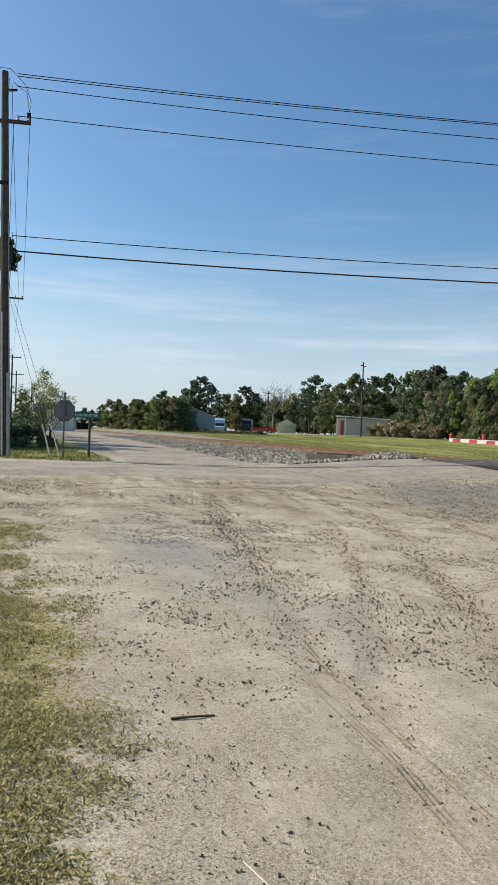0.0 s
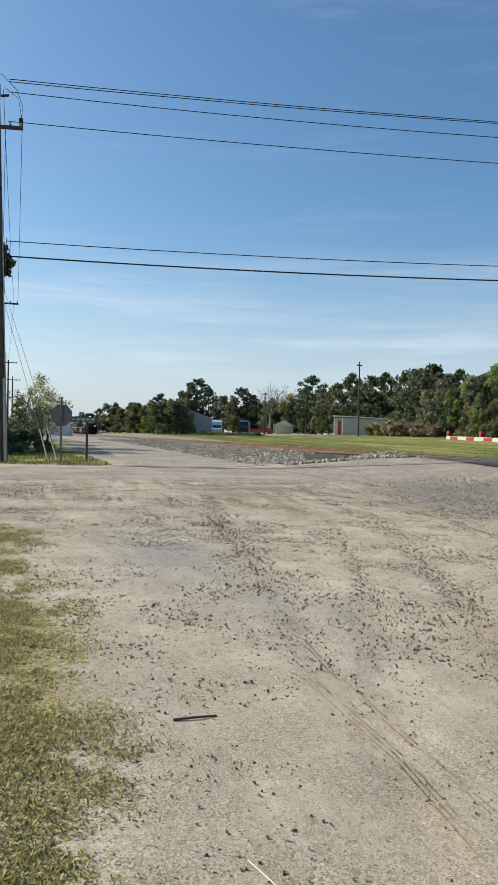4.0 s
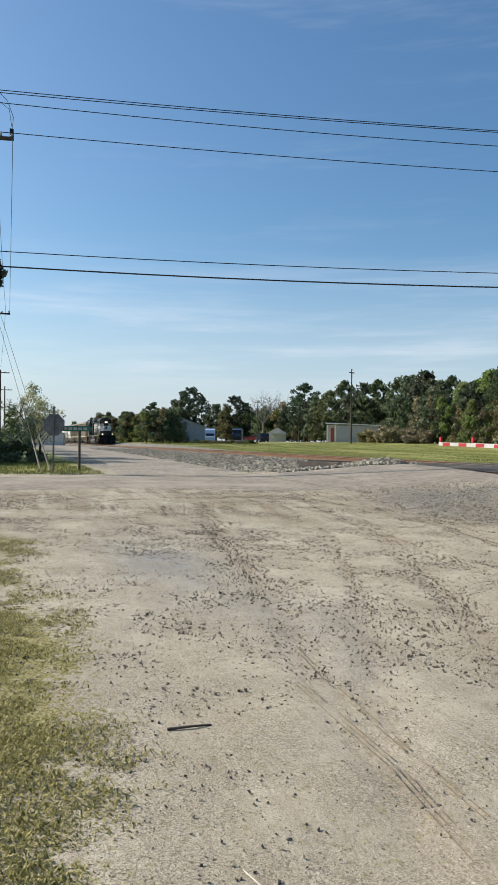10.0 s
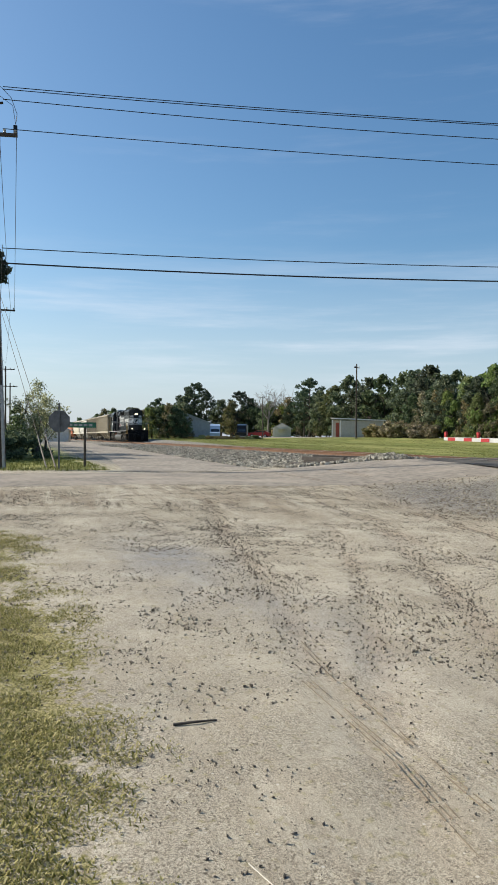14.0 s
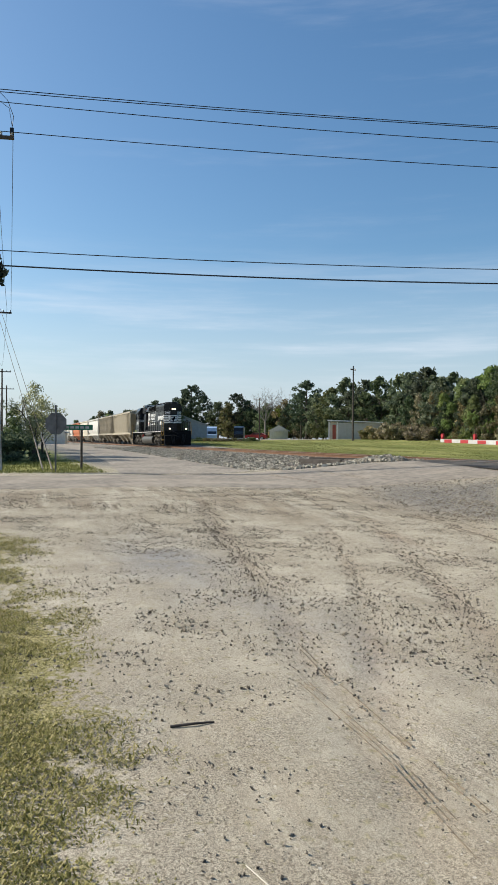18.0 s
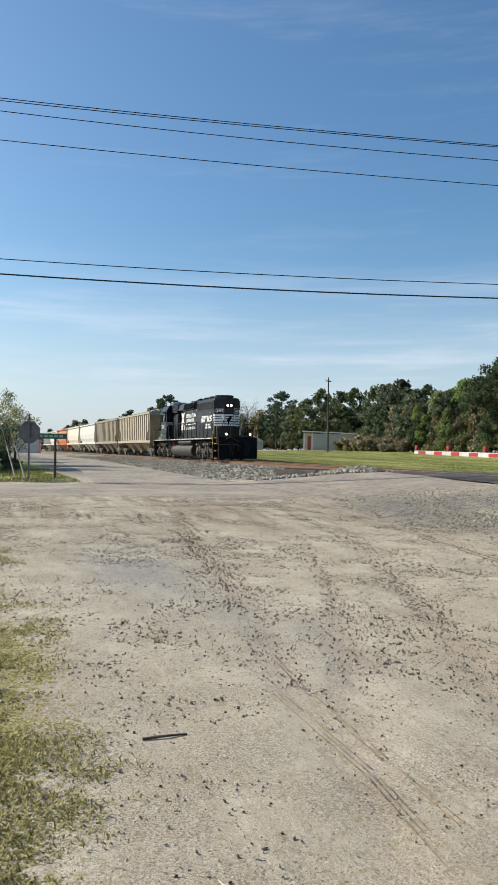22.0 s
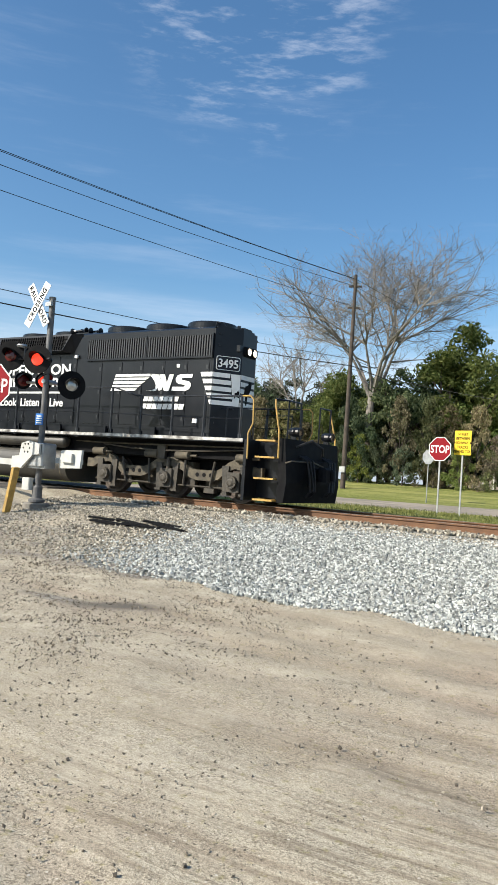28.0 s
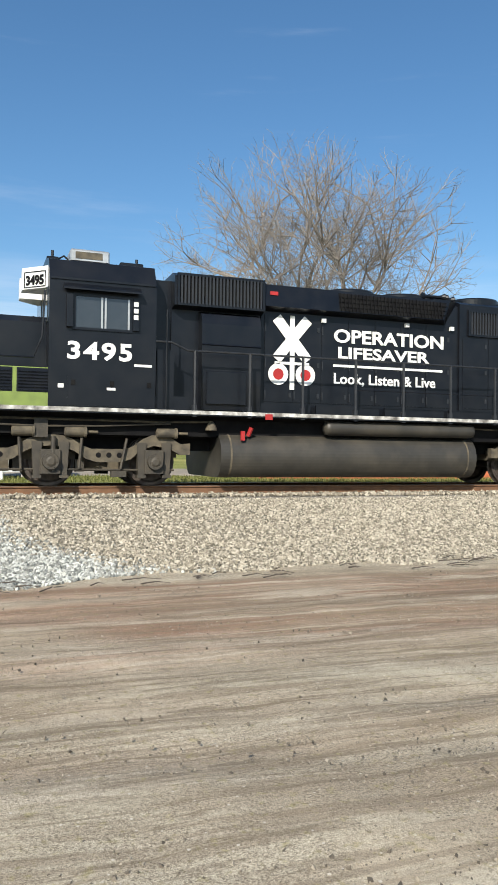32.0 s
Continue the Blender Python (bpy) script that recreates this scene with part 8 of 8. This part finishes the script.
bare_tree(64, 9.8, "leafless tree behind the parked pickup", pose(-9.6, 74.6, gz(-9.6, 74.6)), (0.1, 0), 6, 4)
bare_tree(65, 9.0, "small leafless tree by the highway", pose(27.0, 44.0, gz(27, 44)), (0, 0), 6, 4)
bare_tree(67, 12.0, "slim leafless tree in the far wood", pose(-172, 59, gz(-172, 59)), (0, 0), 5, 4, 0.35, 0.7)

# ---- stones, twigs and grass ----
STONE_W = island("fresh_ballast_stone", (0.13, 0.135, 0.125), (0.60, 0.61, 0.56), (0.34, 0.345, 0.315), 0.9)
STONE_B = island("old_ballast_stone", (0.10, 0.09, 0.07), (0.54, 0.49, 0.395), (0.32, 0.285, 0.22), 0.9)
CLOD = island("sandy_clod", (0.13, 0.105, 0.075), (0.46, 0.40, 0.30), (0.27, 0.225, 0.165), 0.95)
STONE_D = island("lot_pebble", (0.07, 0.06, 0.048), (0.36, 0.31, 0.24), (0.16, 0.135, 0.105), 0.95)
BLADE = island("short_grass_blade", (0.12, 0.12, 0.03), (0.58, 0.50, 0.25), (0.33, 0.295, 0.095), 0.9, 0.3)
VERGE = island("meadow_blade", (0.08, 0.10, 0.026), (0.32, 0.30, 0.11), (0.165, 0.18, 0.05), 0.9, 0.25)
OCTA = np.array([(1, 0, 0), (-1, 0, 0), (0, 1, 0), (0, -1, 0), (0, 0, 1), (0, 0, -1)], float) * 1.05
OCTA_F = np.array([(0, 2, 4), (2, 1, 4), (1, 3, 4), (3, 0, 4), (2, 0, 5), (1, 2, 5), (3, 1, 5), (0, 3, 5)])


def stones(name, x, y, r, material, seed, lift=0.25, zs=None):
    """Broken stones, each a jittered and turned block."""
    nr = np.random.RandomState(seed)
    n = len(x)
    z = (land(x, y) if zs is None else zs) + r * lift
    v = OCTA[None] * (1 + nr.uniform(-0.22, 0.22, (n, 6, 1))) + nr.uniform(-0.30, 0.30, (n, 6, 3))
    q = nr.normal(size=(n, 4))
    q /= np.linalg.norm(q, axis=1)[:, None]
    a, b, c, d = q.T
    R = np.stack([1 - 2 * (c * c + d * d), 2 * (b * c - a * d), 2 * (b * d + a * c), 2 * (b * c + a * d), 1 - 2 * (b * b + d * d), 2 * (c * d - a * b), 2 * (b * d - a * c), 2 * (c * d + a * b), 1 - 2 * (b * b + c * c)], -1).reshape(n, 3, 3)
    v = np.einsum("nij,nkj->nki", R, v * np.array([1.25, 1.0, 0.8])) * r[:, None, None] + np.stack([x, y, z], -1)[:, None]
    f = (np.arange(n) * 6)[:, None, None] + OCTA_F[None]
    return bulk(name, v.reshape(-1, 3), f.reshape(-1, 3), material)


nr = np.random.RandomState(12)
n = 190000
bx, by = nr.uniform(-15.0, 12.5, n), nr.uniform(8.2, 15.75, n)
foot = 8.6 + 1.1 * ease(-1.5, 2.0, bx) + 0.9 * ease(-6.0, -13.0, bx) + 0.35 * noise2(bx, by, 0.9, 51)
keep = (by > foot + 0.1) & (nr.rand(n) < np.clip(ease(0.0, 1.8, by - foot) + ease(-8, -5, bx), 0, 1) * (0.10 + 0.90 * np.maximum(ease(-12.5, -8.5, bx + 0.8 * noise2(bx, by, 1.1, 55)), ease(12.6, 13.6, by) * ease(-15.5, -14, bx))))
bx, by = bx[keep], by[keep]
fresh = ease(3.4, 1.8, bx + 0.9 * noise2(bx, by, 1.3, 52) + 0.55 * (by - 9.5)) * ease(-10.5, -7.5, bx) * (1 - 0.8 * ease(13.6, 14.8, by))
isf = nr.rand(len(bx)) < fresh
ballast = thing("ballast", "bank of broken white and grey track stone", "ballast", kind="stuff")
ballast.empty_display_size = 0.1
part("fresh_stones", stones("fresh_stones", bx[isf], by[isf], nr.uniform(0.016, 0.037, isf.sum()), STONE_W, 1), None, ballast)
part("old_stones", stones("old_stones", bx[~isf], by[~isf], nr.uniform(0.015, 0.033, (~isf).sum()), STONE_B, 2), None, ballast)
n = 26000
bx, by = nr.uniform(-26, 20, n), nr.uniform(15.15, 18.9, n)
ok = ~((bx > -25.9) & (bx < -16.0))
part("track_stones", stones("track_stones", bx[ok], by[ok], nr.uniform(0.026, 0.05, ok.sum()), STONE_B, 3, zs=np.full(ok.sum(), RAIL_Z - 0.185)), None, ballast)
n = 42000
bx = -26 - 64 * nr.rand(n) ** 1.25
by = nr.uniform(9.6, 18.9, n)
zz = np.where(by > 15.4, RAIL_Z - 0.24, land(bx, by))
part("west_stones", stones("west_stones", bx, by, nr.uniform(0.035, 0.085, n), STONE_B, 4, zs=zz), None, ballast)
n = 12000
bx, by = nr.uniform(12.5, 60, n), nr.uniform(9.8, 18.9, n)
zz = np.where(by > 15.4, RAIL_Z - 0.24, land(bx, by))
part("east_stones", stones("east_stones", bx, by, nr.uniform(0.03, 0.07, n), STONE_B, 5, zs=zz), None, ballast)
bed = thing("track_bed", "grey stone bed under the sleepers", "track bed", kind="structure")
BEDM = mat("packed_ballast", (0.24, 0.22, 0.19), 0.95, 0.0, (0.13, 0.12, 0.10), 14, bump=0.8, bump_scale=18)
for a, b in ((-420, -26.0), (-15.9, 160)):
    part("bed", M().prism([(14.6, 0.2), (15.15, RAIL_Z - 0.21), (18.35, RAIL_Z - 0.21), (19.2, 0.3)], a, b), BEDM, bed)
# pile of stone and old sleepers beside the crossing
n = 2600
a, r = nr.uniform(0, 2 * math.pi, n), nr.rand(n) ** 0.6
px, py = -27.6 + 2.3 * r * np.cos(a), 13.9 + 1.1 * r * np.sin(a)
heap = thing("stone_heap", "small heap of pale broken stone", "stone heap", kind="stuff")
part("heap", stones("heap", px, py, nr.uniform(0.04, 0.09, n), STONE_B, 6, zs=land(px, py) + 0.32 * (1 - r) ** 0.8), None, heap)
old_tie = M().box(-1.3, 1.3, -0.115, 0.115, 0, 0.17, 0.015).mesh("old_sleeper", TIEW)
for k, (x, y, a, z) in enumerate(((-31.2, 11.6, 20, 0), (-30.5, 12.2, 28, 0), (-31.8, 12.6, 24, 0), (-32.6, 13.2, 30, 0), (-31.4, 12.3, 22, 0.17), (-33.6, 13.9, 35, 0), (-30.0, 12.9, 18, 0.05))):
    ob = new("old_sleeper", old_tie)
    ob.matrix_world = pose(x + 0.7, y + 0.8, gz(x + 0.7, y + 0.8) + z, 0, 0, a)
    tagged(ob, "weathered old sleeper lying on the gravel", "sleeper", "old sleepers beside the track")
for k, (x, y, a, w, tilt) in enumerate(((-11.1, 12.35, 6, 0.10, 3), (-10.7, 12.62, -9, 0.07, -4), (-10.2, 12.40, 14, 0.09, 2), (-10.0, 12.75, 2, 0.06, 5), (-9.6, 12.5, -14, 0.08, -3), (-11.4, 12.65, 18, 0.06, 2))):
    ob = new("rubber_mat", M().prism([(-0.48, -w), (-0.1, -w * 1.2), (0.45, -w * 0.7), (0.52, w * 0.5), (0.05, w), (-0.5, w * 0.8)], 0, 0.035, "z").mesh("rubber_mat", BLACK2))
    ob.matrix_world = pose(x, y, gz(x, y) + 0.03, tilt, 3, a)
    tagged(ob, "torn black strip of rubber crossing mat on gravel", "rubber mat", "rubber mats")
# pebbles on the lot
n = 80000
px, py = -0.5 - 17 * nr.rand(n) ** 0.8, -0.8 + 10.2 * nr.rand(n)
px[n // 2:] = nr.uniform(-9, 9, n - n // 2)
patch = 0.35 * noise2(px * 0.5, py * 1.5, 1.6, 61) + 0.4 * noise2(px, py, 0.5, 62)
east = ease(-6, -1, px) * ease(3.0, 5.0, py)
ok = (patch > -0.35 + 0.5 * nr.rand(n)) & (nr.rand(n) > 0.65 * east)
pebbles = thing("pebbles", "loose pebbles strewn over the sandy lot", "pebbles", kind="stuff")
part("pebbles", stones("pebbles", px[ok], py[ok], 0.0026 + 0.0065 * nr.rand(ok.sum()) ** 4, STONE_D, 7, 0.2), None, pebbles)
n = 3200
px, py = -12.2 + 1.5 * nr.normal(size=n), 3.2 + 0.75 * nr.normal(size=n)
part("dark_gravel", stones("dark_gravel", px, py, 0.005 + 0.011 * nr.rand(n) ** 2.5, STONE_D, 8, 0.2), None, pebbles)
n = 70000
px, py = -4.0 - 15 * nr.rand(n), -0.3 + 9.2 * nr.rand(n)
px[n // 2:] = nr.uniform(-9, 9, n - n // 2)
py[n // 2:] = 2.5 + 6.6 * nr.rand(n - n // 2)
ok = 0.4 * noise2(px * 0.5, py * 1.5, 1.1, 63) + 0.5 * noise2(px, py * 2.5, 0.35, 64) > -0.5 + 1.1 * nr.rand(n)
ok &= nr.rand(n) > 0.75 * ease(-6, -1, px) * ease(3.0, 5.0, py)
part("grit", stones("grit", px[ok], py[ok], 0.004 + 0.0085 * nr.rand(ok.sum()) ** 3, STONE_D, 10, 0.25), None, pebbles)
n = 42000
px, py = -4.5 - 16.5 * nr.rand(n) ** 0.85, -0.2 + 10.0 * nr.rand(n)
ok = 0.45 * noise2(px * 0.6, py * 1.2, 0.9, 65) + 0.35 * noise2(px, py, 0.3, 66) > -0.35 + 0.9 * nr.rand(n)
part("clods", stones("clods", px[ok], py[ok], 0.005 + 0.013 * nr.rand(ok.sum()) ** 2.4, CLOD, 11, 0.0), None, pebbles)
n = 9000
px, py = -13.6 + 3.2 * nr.normal(size=n), 10.4 + 1.1 * nr.normal(size=n)
part("shoulder_gravel", stones("shoulder_gravel", px, py, 0.008 + 0.018 * nr.rand(n) ** 3, CLOD, 9, 0.2), None, pebbles)


def grass_blades(name, x, y, length, seed, parent, material, stand=0.5, thin=1.0):
    r = np.random.RandomState(seed)
    n = len(x)
    z = land(x, y)
    a = r.uniform(0, 2 * math.pi, n)
    up = np.clip(r.normal(stand, 0.25, n), 0.05, 1.2)
    L = length * (0.5 + r.rand(n))
    dx, dy = np.cos(a) * L * np.cos(up), np.sin(a) * L * np.cos(up)
    w = (0.0022 + 0.002 * r.rand(n)) * thin
    ox, oy = -np.sin(a) * w, np.cos(a) * w
    base = np.stack([x, y, z], -1)
    mid = base + np.stack([dx * 0.5, dy * 0.5, L * np.sin(up) * 0.65], -1)
    tip = base + np.stack([dx, dy, L * np.sin(up) * 0.9], -1)
    o = np.stack([ox, oy, np.zeros(n)], -1)
    v = np.stack([base - o, base + o, mid + o, tip, mid - o], 1).reshape(-1, 3)
    i = (np.arange(n) * 5)[:, None]
    return part(name, bulk(name, v, i + np.array([[0, 1, 2, 4]]), material), None, parent), (v, i)


TRACK_M = M()
turf_ob = thing("grass", "short patchy straw and olive grass beside the lot", "grass", kind="stuff")
n = 330000
px = -1.3 - 11.5 * nr.rand(n) ** 1.5
py = 1.3 - 3.2 * nr.rand(n)
e = 0.42 + 0.03 * (px + 6) + 0.30 * noise2(px, py, 0.6, 71) + 0.12 * noise2(px, py, 0.22, 72)
ok = (py < e + nr.uniform(-0.35, 0.25, n)) & (noise2(px, py, 0.33, 73) + noise2(px, py, 0.12, 74) * 0.7 > -0.55 + 0.5 * nr.rand(n))
grass_blades("blades", px[ok], py[ok], 0.034, 81, turf_ob, BLADE, 0.42)
n = 30000
px, py = -15 + 40 * nr.rand(n), 20.2 + 9 * nr.rand(n)
grass_blades("verge_blades", px, py, 0.14, 82, turf_ob, VERGE, 0.9, 2.2)
n = 80000
px, py = -22 - 100 * nr.rand(n) ** 1.2, 19.8 + 34 * nr.rand(n) ** 1.3
ok = noise2(px * 0.4, py, 2.2, 91) + 0.6 * noise2(px, py, 0.7, 92) > -0.5 + 0.8 * nr.rand(n)
grass_blades("meadow_blades", px[ok], py[ok], 0.085, 83, turf_ob, VERGE, 0.8, 4.5)
n = 14000
px, py = -28.6 - 14 * nr.rand(n), -2.5 + 6.3 * nr.rand(n)
ok = (noise2(px, py, 0.8, 93) > -0.7 + 0.9 * nr.rand(n)) & (py < 3.6)
grass_blades("lane_blades", px[ok], py[ok], 0.13, 84, turf_ob, VERGE, 0.9, 2.5)
# pressed tyre tracks: low ridges, the shade of grooves put into their dark colour
GROOVE_DARK = mat("shaded_groove_sand", (0.15, 0.12, 0.085), 0.95, 0.0, (0.24, 0.19, 0.135), 12, spec=0.05)
tyre = thing("tyre_tracks", "fine tyre tracks pressed into the sand", "tyre tracks", kind="stuff")
tr = random.Random(15)
for pts, ridges, w, h in (([(-5.2, 1.93), (-4.69, 1.90), (-3.45, 1.88), (-2.45, 1.77), (-1.8, 1.66)], 3, 0.0035, 0.0012), ([(-5.6, 2.20), (-4.77, 2.11), (-3.39, 2.03), (-2.79, 2.01), (-1.9, 1.94)], 2, 0.0035, 0.0012), ([(-24.0, 8.5), (-20.5, 8.38), (-17.5, 8.2), (-14.8, 7.93), (-10.65, 7.57), (-8.0, 7.2)], 2, 0.014, 0.003), ([(-24.0, 10.2), (-20.5, 9.9), (-15.5, 9.2), (-11.0, 8.4)], 2, 0.014, 0.003)):
    for k in range(ridges):
        off = (k - ridges / 2) * w * 9
        for (x0, y0), (x1, y1) in zip(pts, pts[1:]):
            n = max(2, int(math.hypot(x1 - x0, y1 - y0) / (w * 45)))
            for i in range(n):
                if tr.random() < 0.22:
                    continue
                a, b = i / n, (i + tr.uniform(0.7, 1.0)) / n
                p, q = (x0 + (x1 - x0) * a, y0 + off + (y1 - y0) * a), (x0 + (x1 - x0) * b, y0 + off + (y1 - y0) * b)
                zp, zq = gz(*p) + (0.035 if p[0] < -19 else 0), gz(*q) + (0.035 if q[0] < -19 else 0)
                TRACK_M.add([(p[0], p[1] - w, zp - 0.002), (p[0], p[1] + w, zp - 0.002), (p[0], p[1], zp + h), (q[0], q[1] - w, zq - 0.004), (q[0], q[1] + w, zq - 0.004), (q[0], q[1], zq + h)], [(0, 1, 4, 3), (0, 3, 5, 2), (1, 2, 5, 4), (0, 2, 1), (3, 4, 5)])
part("track_ridges", TRACK_M, GROOVE_DARK, tyre)
stick = new("stick", M().rod((-4.14, 0.87, 0.012), (-4.13, 1.0, 0.018), 0.008, 0.007, 6).rod((-4.13, 1.0, 0.018), (-4.14, 1.12, 0.012), 0.007, 0.005, 6).mesh("stick", BARKD))
tagged(stick, "dark broken stick lying on the sand", "stick")
straw = new("straw", M().rod((-2.72, 0.86, 0.01), (-2.45, 0.93, 0.012), 0.003, 0.002, 5).mesh("straw", HOP_CREAM))
tagged(straw, "pale straw lying on the grass edge", "straw")
tw = random.Random(9)
for k in range(46):
    x = tw.uniform(-1.5, 8.0)
    y = 9.15 + 0.09 * x + tw.uniform(-0.45, 0.35)
    a, L = tw.gauss(0, 0.35), tw.uniform(0.12, 0.5)
    ob = new("twig", M().rod((-L / 2, 0, 0), (0, tw.uniform(-0.03, 0.03), 0.02), 0.009, 0.007, 5).rod((0, 0, 0.02), (L / 2, tw.uniform(-0.04, 0.04), 0.0), 0.007, 0.003, 4).mesh("twig", BARKD))
    ob.matrix_world = pose(x, y, gz(x, y) + 0.03, 0, 0, math.degrees(a))
    tagged(ob, "dry twig at the foot of the ballast", "twig", "twigs along the ballast")


# ---- what moves ----
SPEED = 6.78


def loco_x(t):
    return -52.74 + (t - 23.0) * SPEED


def motions():
    walk(loco, [(t, pose(loco_x(t), TRACK_Y, RAIL_Z)) for t in (0, 8, 16, 24, 32)])
    for car, off in CARS:
        walk(car, [(t, pose(loco_x(t) + off, TRACK_Y, RAIL_Z)) for t in (0, 8, 16, 24, 32)])
    for wheel, (x, y, z), r in WHEELS:
        walk(wheel, [(k * 0.1, pose(x, y, z, 0, math.degrees(k * 0.1 * SPEED / r), 0)) for k in range(321)])
    if SUV:
        walk(SUV, [(t, pose(*p)) for t, p in SUV_ROWS])


motions()
